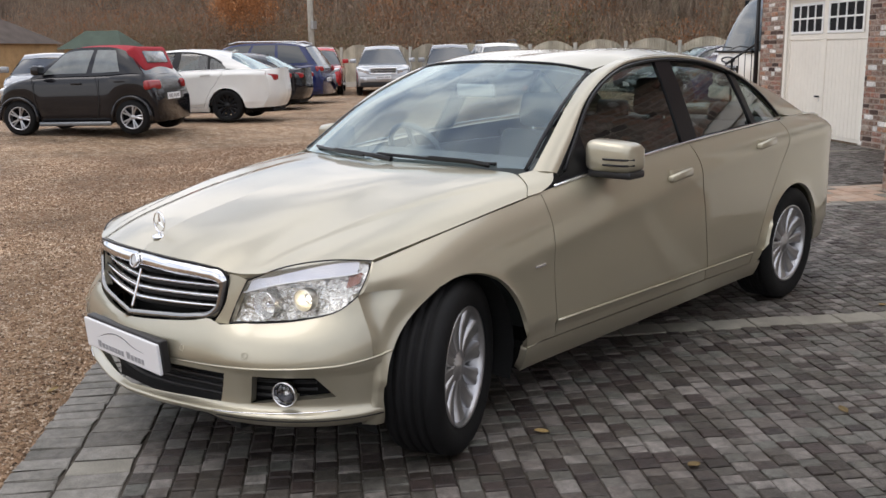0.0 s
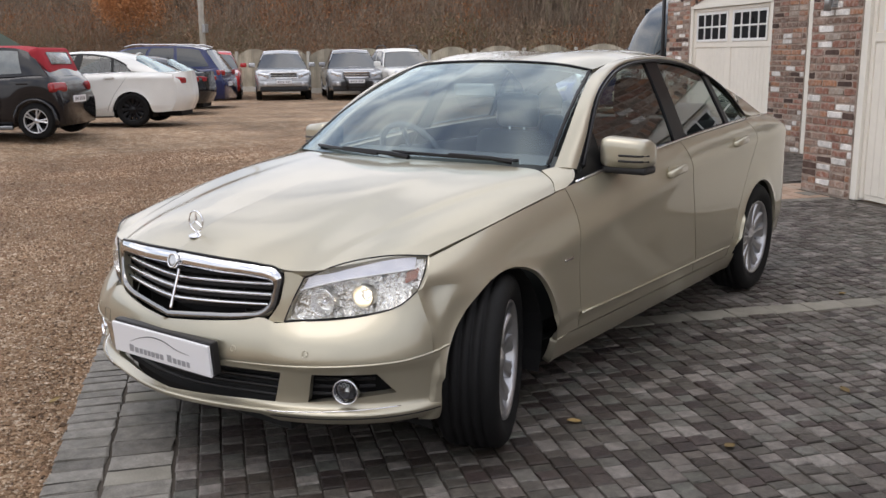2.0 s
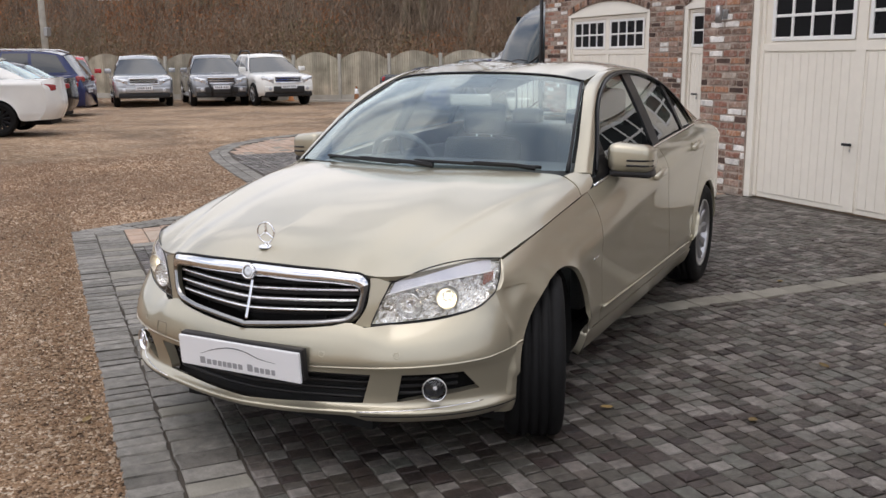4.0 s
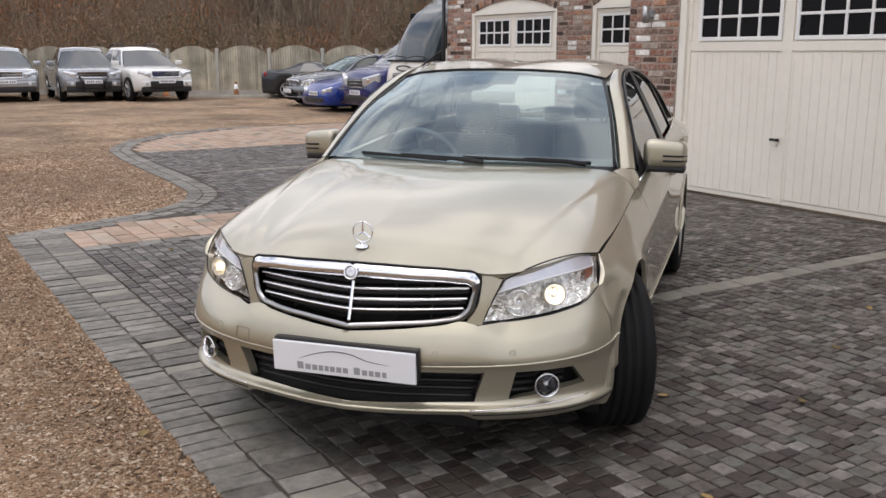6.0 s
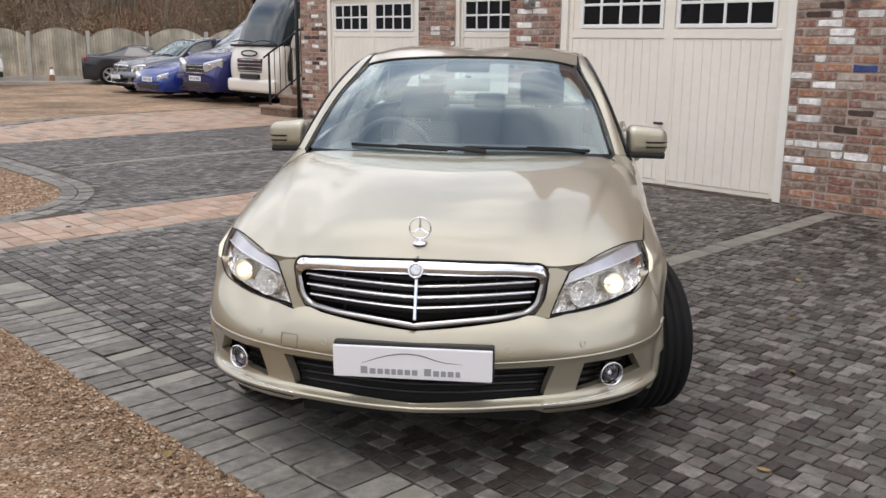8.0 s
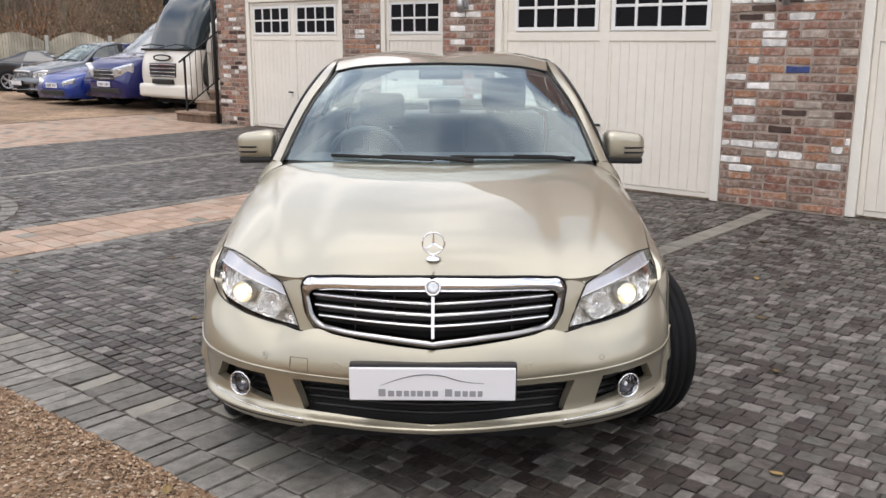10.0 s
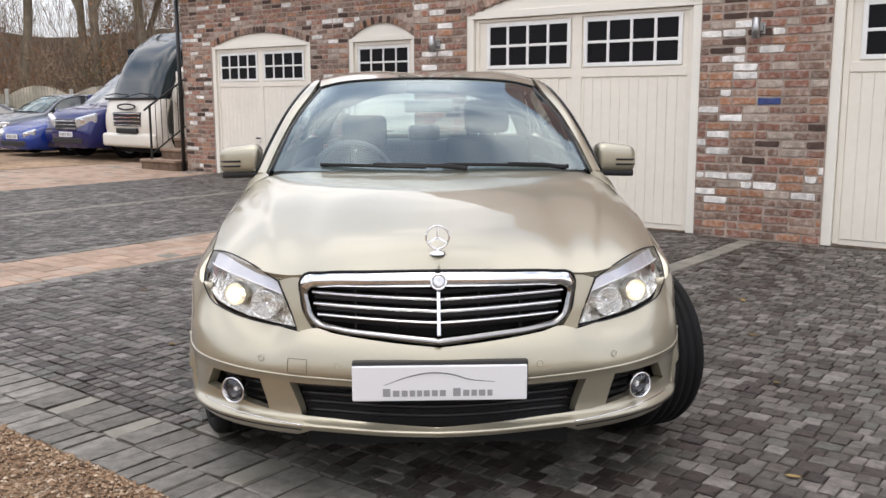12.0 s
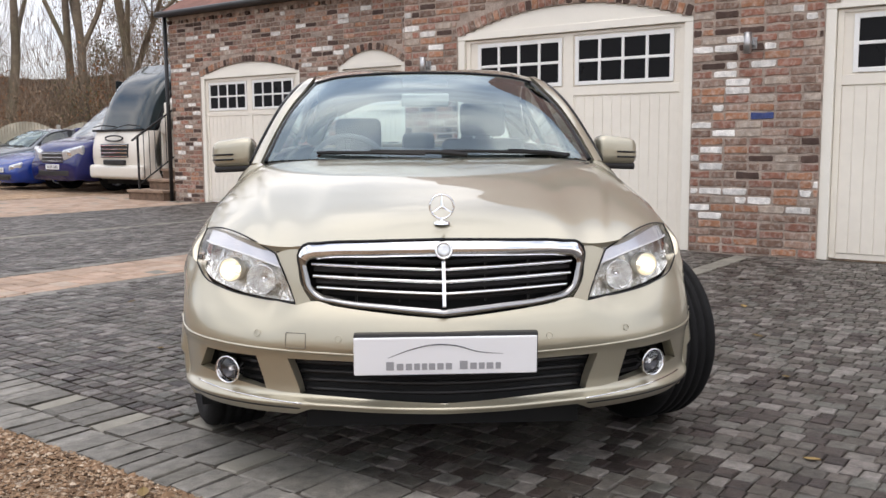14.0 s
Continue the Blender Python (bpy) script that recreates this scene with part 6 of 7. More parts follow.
def wheel_mesh_parts(host):
    """Tyre with grooves, rim barrel, twelve paired spokes, hub; the axle along x, outer face at +x."""
    prof = [(-0.092, 0.222), (-0.106, 0.240), (-0.112, 0.268), (-0.108, 0.294), (-0.096, 0.310), (-0.082, 0.316)]
    for gx_ in (-0.054, -0.018, 0.018, 0.054):
        prof += [(gx_ - 0.007, 0.3175), (gx_ - 0.005, 0.310), (gx_ + 0.005, 0.310), (gx_ + 0.007, 0.3175)]
    prof += [(0.082, 0.316), (0.096, 0.310), (0.108, 0.294), (0.112, 0.268), (0.106, 0.240), (0.094, 0.216)]
    v, f = spin_data(prof, 64, "X")
    tyre = link("tyre", v, f, M["rubber"], host, "black road tyre", smooth=True)
    v, f = spin_data([(-0.09, 0.220), (0.092, 0.220), (0.100, 0.217), (0.098, 0.208), (0.074, 0.202), (0.02, 0.190), (-0.09, 0.188)], 48, "X")
    rim = link("rim", v, f, M["alloy"], host, "silver multi-spoke alloy rim", smooth=True)
    # flat black disc painted as the shade deep inside the wheel
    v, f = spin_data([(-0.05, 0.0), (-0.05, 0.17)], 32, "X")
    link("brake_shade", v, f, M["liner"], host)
    v, f = spin_data([(0.0, 0.14), (0.012, 0.14), (0.012, 0.05), (0.02, 0.05)], 32, "X")
    link("brake_disc", v, f, M["steel"], host, smooth=True)
    n = 12
    for k in range(n):
        a = 2 * math.pi * k / n
        v, f = [], []
        for i in range(6):
            q = i / 5
            rr = 0.048 + 0.164 * q
            ht = 0.074 - 0.010 * math.sin(math.pi * q) + 0.012 * q
            wd = 0.015 + 0.023 * q
            for dx, dw in ((ht - 0.028, 1.0), (ht - 0.004, 0.9), (ht, 0.35), (ht - 0.005, 0.0), (ht, -0.35), (ht - 0.004, -0.9), (ht - 0.028, -1.0)):
                c, s = rr, dw * wd
                v.append((dx, c * math.cos(a) - s * math.sin(a), c * math.sin(a) + s * math.cos(a)))
        for i in range(5):
            for j in range(6):
                f.append((7 * i + j, 7 * i + j + 1, 7 * i + 8 + j, 7 * i + 7 + j))
        link("spoke", v, f, M["alloy"], rim, smooth=True)
    v, f = spin_data([(0.03, 0.062), (0.066, 0.060), (0.076, 0.050), (0.078, 0.034), (0.082, 0.032), (0.084, 0.0)], 28, "X")
    link("hub_cap", v, f, M["alloy"], rim, smooth=True)


def add_wheel(x, y, steer):
    wobj = empty("wheel", pose(x, y, 0.317, 0, 0, steer + (180 if x < 0 else 0)), "", "")
    for k in ("label", "category"):
        if k in wobj:
            del wobj[k]
    wobj.parent = saloon
    wheel_mesh_parts(wobj)


STEER = 23
add_wheel(0.774, -0.034, STEER)
add_wheel(-0.775, -0.02, STEER - 3)
add_wheel(0.772, 2.745, 0)
add_wheel(-0.772, 2.745, 0)
# wheel houses and underside
for cy, cz in (ARCH_F, ARCH_R):
    for s in (1, -1):
        v, f = [], []
        for k in range(19):
            a = math.pi * (-0.12 + 1.24 * k / 18)
            for x in (0.42, 0.80):
                v.append((s * x, cy + 0.375 * math.cos(a), cz + 0.375 * math.sin(a)))
        f = [(2 * k, 2 * k + 1, 2 * k + 3, 2 * k + 2) for k in range(18)]
        o = len(v)
        v += [(s * 0.42, cy + 0.375 * math.cos(math.pi * (-0.12 + 1.24 * k / 18)), cz + 0.375 * math.sin(math.pi * (-0.12 + 1.24 * k / 18))) for k in range(19)]
        f.append(tuple(range(o, o + 19)))
        link("wheel_house", v, f, M["liner"], saloon, "black wheel arch liner")
ub = Pile()
ub.box(-0.42, 0.42, -0.66, 3.55, 0.17, 0.30)
ub.box(-0.76, 0.76, 0.42, 2.30, 0.17, 0.26)
# low front tray, added to deepen the shade below the nose
ub.box(-0.50, 0.50, -0.50, 0.42, 0.165, 0.22)
ub.put("underbody", M["liner"], saloon, "dark underbody")
part("engine_cover", box_bm(-0.40, 0.40, -0.60, 0.40, 0.30, 0.70, 0.02), M["liner"], saloon, "dark engine bay")

# ---- cabin ----
part("dashboard", box_bm(-0.68, 0.68, 0.62, 1.02, 0.62, 0.945, 0.06, 4), M["seat"], saloon, "black dashboard", True)
part("cabin_floor", box_bm(-0.72, 0.72, 0.5, 3.2, 0.26, 0.32), M["liner"], saloon)
for s in (1, -1):
    bm = box_bm(0.70, 0.76, 0.60, 2.60, 0.32, 0.90, 0.02, 2)
    for p in bm.verts:
        p.co.x *= s
    part("door_lining", bm, M["seat"], saloon, "dark door lining")
v, f = sheet(lambda u, v: coons(ws_top2, roof_rear, roof_mid, roof_edge)(u, v) + Vector((0, 0, -0.035)), 10, 10, 0, True)
part("headlining", both(v, f), M["headliner"], saloon, "pale cloth headlining", True)
for x, y, dz in ((-0.37, 1.60, -0.14), (0.37, 1.66, -0.05)):
    seat = empty("front_seat", pose(x, y, dz), "", "")
    for k in ("label", "category"):
        if k in seat:
            del seat[k]
    seat.parent = saloon
    part("cushion", box_bm(-0.25, 0.25, -0.30, 0.25, 0.32, 0.55, 0.06, 4), M["seat"], seat, "", True)
    part("backrest", box_bm(-0.25, 0.25, -0.07, 0.07, 0.0, 0.62, 0.065, 4), M["seat"], seat, "", True, pose(0, 0.26, 0.50, -16, 0, 0))
    part("headrest", box_bm(-0.135, 0.135, -0.05, 0.05, 0.0, 0.20, 0.048, 4), M["seat"], seat, "", True, pose(0, 0.435, 1.115, -8, 0, 0))
    for d in (-0.05, 0.05):
        v, f = tube_data([(d, 0.43, 1.06), (d, 0.437, 1.14)], 0.007, 6)
        link("headrest_post", v, f, M["chrome"], seat)
rear = part("rear_bench", box_bm(-0.66, 0.66, 2.15, 2.72, 0.32, 0.56, 0.06, 3), M["seat"], saloon, "black rear bench", True)
part("bench_back", box_bm(-0.66, 0.66, -0.07, 0.07, 0, 0.52, 0.06, 3), M["seat"], rear, "", True, pose(0, 2.68, 0.50, -20, 0, 0))
for x in (-0.40, 0.0, 0.40):
    part("rear_headrest", box_bm(-0.11, 0.11, -0.045, 0.045, 0.0, 0.13, 0.04, 3), M["seat"], rear, "", True, pose(x, 2.84, 0.965, -8, 0, 0))
part("parcel_shelf", box_bm(-0.66, 0.66, 2.86, 3.26, 0.955, 0.985, 0.01), M["seat"], saloon, "dark parcel shelf")
sw_ = empty("steering_wheel", pose(-0.37, 1.02, 0.90, -62, 0, 0), "", "")
for k in ("label", "category"):
    if k in sw_:
        del sw_[k]
sw_.parent = saloon
v, f = tube_data([(0.185 * math.cos(6.2832 * k / 36), 0.185 * math.sin(6.2832 * k / 36), 0) for k in range(37)], 0.015, 8)
link("wheel_rim", v, f, M["seat"], sw_, smooth=True)
part("boss", box_bm(-0.07, 0.07, -0.06, 0.06, -0.03, 0.02, 0.02, 2), M["seat"], sw_)
for a in (0, 180, 270):
    v, f = tube_data([(0, 0, 0), (0.18 * math.cos(radians(a)), 0.18 * math.sin(radians(a)), 0)], 0.014, 6)
    link("wheel_spoke", v, f, M["seat"], sw_)
part("interior_mirror", box_bm(-0.115, 0.115, -0.012, 0.012, -0.032, 0.032, 0.012, 2), M["headliner"], saloon, "interior mirror", True, pose(0, 1.05, 1.235, 12, 0, 0))
part("sensor_pod", box_bm(-0.11, 0.11, 0.0, 0.10, 0.0, 0.03, 0.014, 2), M["trim"], saloon, "dark mirror sensor pod", True, pose(0, 1.06, 1.292, 22, 0, 0))
v, f = tube_data([(0.0, 2.62, 1.352), (0.0, 2.68, 1.385), (0.0, 2.74, 1.372)], 0, 6, [0.022, 0.014, 0.006])
link("roof_aerial", v, f, M["paint"], saloon, "small fin aerial", smooth=True)

# ---- parked vehicles ----
M["far_glass"] = mat("tinted_car_glass", (0.02, 0.024, 0.026), 0.06, spec=0.9, coat=0.5)
# opaque pane; its pale mottled colour stands for light seen through
M["clear_pane"] = mat("pale_car_glass", (0.15, 0.165, 0.16), 0.06, spec=0.9, coat=0.5, var=0.35, scale=3)
# base colour lifted to stand for sky reflected in the glass
M["pale_screen"] = mat("sky_lit_screen", (0.07, 0.085, 0.09), 0.08, spec=1.0, coat=1.0)
PAINTS = dict(black=(0.008, 0.008, 0.01), white=(0.72, 0.71, 0.67), navy=(0.012, 0.02, 0.085), red=(0.42, 0.018, 0.02), silver=(0.42, 0.43, 0.44), slate=(0.27, 0.275, 0.285), grey=(0.16, 0.17, 0.18), blue=(0.008, 0.034, 0.22), indigo=(0.012, 0.015, 0.105), dark_grey=(0.03, 0.032, 0.036), soft_red=(0.33, 0.02, 0.03))
for k, c in PAINTS.items():
    M["paint_" + k] = mat("paint_" + k, c, 0.16, spec=0.25, metal=0.5 if k in ("silver", "slate", "grey") else 0.0, coat=0.6 if k in ("black", "dark_grey") else 0.8, var=0.05, scale=3)
M["cloth_red"] = mat("red_hood_cloth", (0.33, 0.025, 0.035), 0.9, var=0.1, scale=20)
WHEELS = {}


def bare(name, parent, m=None):
    ob = new(name)
    ob.parent = parent
    if m is not None:
        ob.matrix_basis = m
    return ob


def park_wheel(parent, x, y, r, rim="alloy", width=0.2):
    """Tyre, rim and five split spokes, meshes shared between alike wheels."""
    w = bare("wheel", parent, pose(x, y, r, 0, 0, 180 if x < 0 else 0))
    key = (round(r, 3), rim)
    if key in WHEELS:
        for nm, me in WHEELS[key]:
            new(nm, me).parent = w
        return
    h = width / 2
    made = []
    v, f = spin_data([(-h, r * 0.68), (-h, r * 0.9), (-h * 0.8, r), (h * 0.8, r), (h, r * 0.9), (h, r * 0.68)], 32, "X")
    made.append(link("tyre", v, f, M["rubber"], w, smooth=True))
    v, f = spin_data([(h * 0.9, r * 0.70), (h * 0.98, r * 0.68), (h * 0.85, r * 0.62), (0.0, r * 0.6), (-0.02, 0.0)], 32, "X")
    made.append(link("rim", v, f, M["liner"] if rim != "alloy" else M["brake_grey"], w, smooth=True))
    v, f = spin_data([(h * 0.9, r * 0.70), (h * 1.0, r * 0.69), (h * 0.97, r * 0.63), (h * 0.8, r * 0.62)], 32, "X")
    made.append(link("rim_edge", v, f, M["alloy"], w, smooth=True))
    for k in range(5):
        p = Pile()
        for d in (-0.16, 0.16):
            a = 2 * math.pi * k / 5 + d * 0.35
            b = 2 * math.pi * k / 5 + d
            vv, ff = tube_data([(h * 0.75, r * 0.12 * math.cos(a), r * 0.12 * math.sin(a)), (h * 0.85, r * 0.65 * math.cos(b), r * 0.65 * math.sin(b))], r * 0.055, 5)
            p.add(vv, ff)
        made.append(p.put("spoke", M["alloy"] if rim == "alloy" else M["trim"], w))
    v, f = spin_data([(h * 0.6, r * 0.18), (h * 0.85, r * 0.16), (h * 0.9, 0.0)], 14, "X")
    made.append(link("hub", v, f, M["alloy"] if rim == "alloy" else M["trim"], w, smooth=True))
    WHEELS[key] = [(o.name.split(".")[0], o.data) for o in made]


M["brake_grey"] = mat("brake_grey", (0.05, 0.05, 0.052), 0.6)


def vehicle(name, label, m, paint, wb, front, back, half, top, low, r, cabin, roof_paint=None, panes=(0.05, 0.48, 0.52, 0.95), lamps="front", rim="alloy", nose_in=0.10, tail_in=0.08, grille=None, clad=False, screen="far_glass", category="car", lamp_mat="lamp_glass_grey", track=None, lamp_size=(0.17, 0.075), side_glass="far_glass"):
    """A parked vehicle. Local axes: front at -y, front axle at 0. top: height of bonnet, waist and boot along y;
    cabin: base front, base back, roof front, roof back, roof height, roof half width."""
    car = empty(name, m, label, category, "parked vehicles")
    y0, y1 = -front, wb + back
    tz = graph(*top)
    P = M["paint_" + paint]
    arches = ((0.0, r), (wb, r))
    ra = r * 1.16

    def wide(y):
        a = min(1, max(0, (y - y0) / 0.55))
        b = min(1, max(0, (y1 - y) / 0.5))
        return half * (1 - nose_in * (1 - a) ** 2.2 - tail_in * (1 - b) ** 2.2)

    def lowest(y):
        z = low + 0.10 * max(0, 1 - (y - y0) / 0.3) + 0.10 * max(0, 1 - (y1 - y) / 0.3)
        for ay, az in arches:
            d = abs(y - ay)
            if d < ra:
                z = max(z, az + math.sqrt(ra * ra - d * d) - 0.02)
        return z

    n = max(24, round((y1 - y0) / 0.075))
    v, f = [], []
    for i in range(n + 1):
        y = y0 + (y1 - y0) * i / n
        w, zt, zl = wide(y), tz(y), lowest(y)
        zl = min(zl, zt - 0.08)
        e = min(1, (i / n) / 0.03, (1 - i / n) / 0.03)
        zt -= 0.05 * (1 - e)
        zm = zl + (zt - zl) * 0.55
        rows = [(0, low + 0.02), (w * 0.9, low + 0.03), (w * 0.955, zl), (w * 0.985, zl + (zm - zl) * 0.4), (w, zm), (w * 0.992, zm + (zt - zm) * 0.4), (w * 0.965, zm + (zt - zm) * 0.72), (w * 0.92, zt - 0.022), (w * 0.82, zt + 0.002), (w * 0.5, zt + 0.018), (0, zt + 0.026)]
        v += [(x, y, z) for x, z in rows]
    W = 11
    f = [(i * W + j, (i + 1) * W + j, (i + 1) * W + j + 1, i * W + j + 1) for i in range(n) for j in range(W - 1)]
    f += [tuple(range(W)), tuple(n * W + j for j in range(W - 1, -1, -1))]
    bm = both([Vector(p) for p in v], f)
    bmesh.ops.recalc_face_normals(bm, faces=bm.faces[:])
    body = part("body", bm, P, car, "", True)
    # cabin
    cb0, cb1, ct0, ct1, cz, cw = cabin
    zb0, zb1 = tz(cb0) + 0.0, tz(cb1) + 0.0

    def side_pt(q, t, o=0.0):
        yb, yt = cb0 + (cb1 - cb0) * q, ct0 + (ct1 - ct0) * q
        t2 = t
        zb = tz(yb) - 0.02
        zt = cz - 0.10 * (2 * q - 1) ** 4 - 0.02 * (2 * q - 1) ** 2
        xb = wide(yb) * 0.93
        bow = 0.02 * math.sin(math.pi * t)
        return Vector((xb + (cw - xb) * t + bow + o, yb + (yt - yb) * t2, zb + (zt - zb) * t))

    def roof_pt(q, s):
        p = side_pt(q, 1.0)
        return Vector((p.x * (1 - s), p.y, p.z + 0.035 * math.sin(s * math.pi / 2)))

    Nq = 16
    hv = [side_pt(i / Nq, j / 4) for i in range(Nq + 1) for j in range(5)]
    hf = [(i * 5 + j, (i + 1) * 5 + j, (i + 1) * 5 + j + 1, i * 5 + j + 1) for i in range(Nq) for j in range(4)]
    part("cabin_side", both(hv, hf), P, car, "", True)
    rv = [roof_pt(i / Nq, j / 5) for i in range(Nq + 1) for j in range(6)]
    rf = [(i * 6 + j, (i + 1) * 6 + j, (i + 1) * 6 + j + 1, i * 6 + j + 1) for i in range(Nq) for j in range(5)]
    part("roof", both(rv, rf), M[roof_paint] if roof_paint else P, car, "", True)
    for nm, q, mt in (("windscreen", 0.0, screen), ("rear_screen", 1.0, "far_glass")):
        o = -0.006 if q == 0 else 0.006
        gv = []
        for j in range(9):
            t = 0.02 + 0.95 * j / 8
            a = side_pt(q, t)
            for k in range(7):
                s = 1 - k / 6
                gv.append(Vector((a.x * s * 0.97, a.y + o + (1 - s * s) * (-0.06 if q == 0 else 0.05), a.z + 0.03 * (1 - s * s) * t)))
        gf = [(j * 7 + k, j * 7 + k + 1, (j + 1) * 7 + k + 1, (j + 1) * 7 + k) for j in range(8) for k in range(6)]
        part(nm, both(gv, gf), M[mt], car, "", True)
    for a, b in zip(panes[::2], panes[1::2]):
        gv = [side_pt(a + (b - a) * i / 8, 0.10 + 0.80 * j / 4, 0.005) for i in range(9) for j in range(5)]
        gf = [(i * 5 + j, (i + 1) * 5 + j, (i + 1) * 5 + j + 1, i * 5 + j + 1) for i in range(8) for j in range(4)]
        link("side_window", gv, gf, M[side_glass], car, smooth=True)
        link("side_window", *flip(gv, gf), M[side_glass], car, smooth=True)
    tr = track or half - 0.11
    for x in (tr, -tr):
        for y in (0.0, wb):
            park_wheel(car, x, y, r, rim)
            part("wheel_well", box_bm(min(x, x * 0.75), max(x, x * 0.75), y - ra * 0.97, y + ra * 0.97, low, r + ra * 0.75), M["liner"], car)
    zf, zr = tz(y0 + 0.15), tz(y1 - 0.1)
    for s in (1, -1):
        # lamps wrap the corners
        lz = zf - 0.12
        bl = box_bm(-lamp_size[0], lamp_size[0], -0.05, 0.08, -lamp_size[1], lamp_size[1], min(0.055, lamp_size[1] * 0.8), 4)
        for p in bl.verts:
            p.co.z += 0.22 * s * p.co.x
        hl = part("headlamp", bl, M[lamp_mat], car, "clear headlamp", True, pose(s * half * 0.70, y0 + 0.05 + half * 0.03, lz, 14, 0, s * 24))
        v_, f_ = spin_data([(0.0, 0.0), (0.004, lamp_size[1] * 0.45), (0.02, lamp_size[1] * 0.62)], 14, "Y")
        link("reflector", v_, f_, M["chrome"], hl, m=pose(-s * lamp_size[0] * 0.25, -0.058, 0), smooth=True)
        tb = box_bm(-0.17, 0.17, -0.07, 0.05, -0.075, 0.085, 0.055, 4)
        part("tail_lamp", tb, M["red_lens"], car, "red tail lamp", True, pose(s * half * 0.78, y1 - 0.085, zr - 0.12, 8, 0, s * -22))
        bmm = box_bm(-0.11, 0.11, -0.07, 0.07, -0.075, 0.075, 0.04, 3)
        ym = cb0 + (ct0 - cb0) * 0.25 + 0.12
        part("door_mirror", bmm, P, car, "", True, pose(s * (half + 0.09), ym, tz(ym) + 0.10))
    gw, gz0, gz1 = grille or (half * 0.42, zf - 0.22, zf - 0.06)
    gr = part("grille", box_bm(-gw, gw, y0 - 0.008, y0 + 0.06, gz0, gz1, 0.02, 2), M["mesh_black"], car, "dark front grille")
    for k in range(3):
        z = gz0 + (gz1 - gz0) * (k + 0.5) / 3
        part("bar", box_bm(-gw * 0.96, gw * 0.96, y0 - 0.018, y0 - 0.002, z - 0.012, z + 0.012, 0.004, 1), M["chrome"] if gz1 - gz0 > 0.1 else M["mesh_black"], gr, "grille bar")
    part("lower_intake", box_bm(-half * 0.62, half * 0.62, y0 - 0.004, y0 + 0.06, low + 0.12, gz0 - 0.16 if gz0 - 0.16 > low + 0.2 else low + 0.22, 0.02, 2), M["mesh_black"], car)
    for yy, s in ((y0 - 0.016, -1), (y1 + 0.006, 1)):
        pl = part("plate", box_bm(-0.26, 0.26, yy - 0.008, yy + 0.008, 0.0, 0.11, 0.004, 1), M["plate"], car, "plate with dark bars", m=pose(0, -0.052 if clad and s < 0 else 0, low + 0.26 if s < 0 else low + 0.38))
        for k in range(7):
            x = -0.2 + 0.058 * k + (0.03 if k > 3 else 0)
            part("plate_bar", box_bm(x, x + 0.03, yy - 0.0095 if s < 0 else yy + 0.0075, yy - 0.0075 if s < 0 else yy + 0.0095, 0.025, 0.085), M["ink"], pl)
    if clad:
        part("bumper_bar", box_bm(-half * 0.86, half * 0.86, y0 - 0.05, y0 + 0.1, low + 0.16, low + 0.34, 0.04, 3), P, car, "body-coloured front bumper", True)
        part("bumper_foot", box_bm(-half * 0.84, half * 0.84, y0 - 0.035, y0 + 0.1, low + 0.0, low + 0.15, 0.03, 2), M["black_plastic"], car, "dark lower bumper", True)
        v_, f_ = tube_data([(a * (gw + 0.02), y0 - 0.016, b) for a, b in ((-1, gz0), (1, gz0), (1, gz1), (-1, gz1), (-1, gz0))], 0.018, 6)
        link("grille_surround", v_, f_, M["chrome"], gr, "bright grille surround")
        for s in (1, -1):
            v_, f_ = spin_data([(0.0, 0.0), (-0.006, 0.045), (0.01, 0.06)], 16, "Y")
            link("fog_lamp", v_, f_, M["lamp_glass_grey"], car, smooth=True, m=pose(s * half * 0.66, y0 - 0.055, low + 0.25))
            part("side_step", box_bm(-0.05, 0.05, 0.55, wb - 0.55, -0.025, 0.025, 0.015, 2), M["steel"], car, "side step", m=pose(s * (half - 0.02), 0, low + 0.02))
    for s in (1, -1):
        for yy in (cb0 + (cb1 - cb0) * 0.42, cb0 + (cb1 - cb0) * 0.8):
            part("handle", box_bm(-0.012, 0.012, -0.09, 0.09, -0.014, 0.014, 0.008, 2), P, car, m=pose(s * (half * 0.995), yy, tz(yy) - 0.14))
    return car


def fronted(rz, x, y, z=None):
    return pose(x, y, ground_z(x, y) if z is None else z, 0, 0, rz)


def row(u, v):
    """A place along the garage line, facing the way the garage faces."""
    return YARD @ pose(u, v, 0)


smart = vehicle("city_car", "black two-seat city car with a red soft top on gravel", fronted(-53, -13.32, 4.62), "black", 1.98, 0.42, 0.42, 0.80,
        [(-0.42, 0.62), (-0.25, 0.82), (0.05, 0.92), (0.5, 0.97), (1.5, 0.99), (2.15, 1.01), (2.3, 0.92), (2.40, 0.70)], 0.17, 0.285, (0.22, 2.22, 0.75, 1.95, 1.43, 0.56), "cloth_red", (0.10, 0.50, 0.55, 0.80), nose_in=0.16, tail_in=0.12, side_glass="clear_pane")
part("soft_top_rear", box_bm(-0.60, 0.60, -0.10, 0.10, 0.0, 0.45, 0.07, 3), M["cloth_red"], smart, "red folding hood", True, pose(0, 2.12, 0.99, 22, 0, 0))
part("hood_window", box_bm(-0.42, 0.42, 0.095, 0.112, 0.14, 0.35, 0.02, 2), M["pale_screen"], smart, "clear hood window", True, pose(0, 2.12, 0.99, 22, 0, 0))
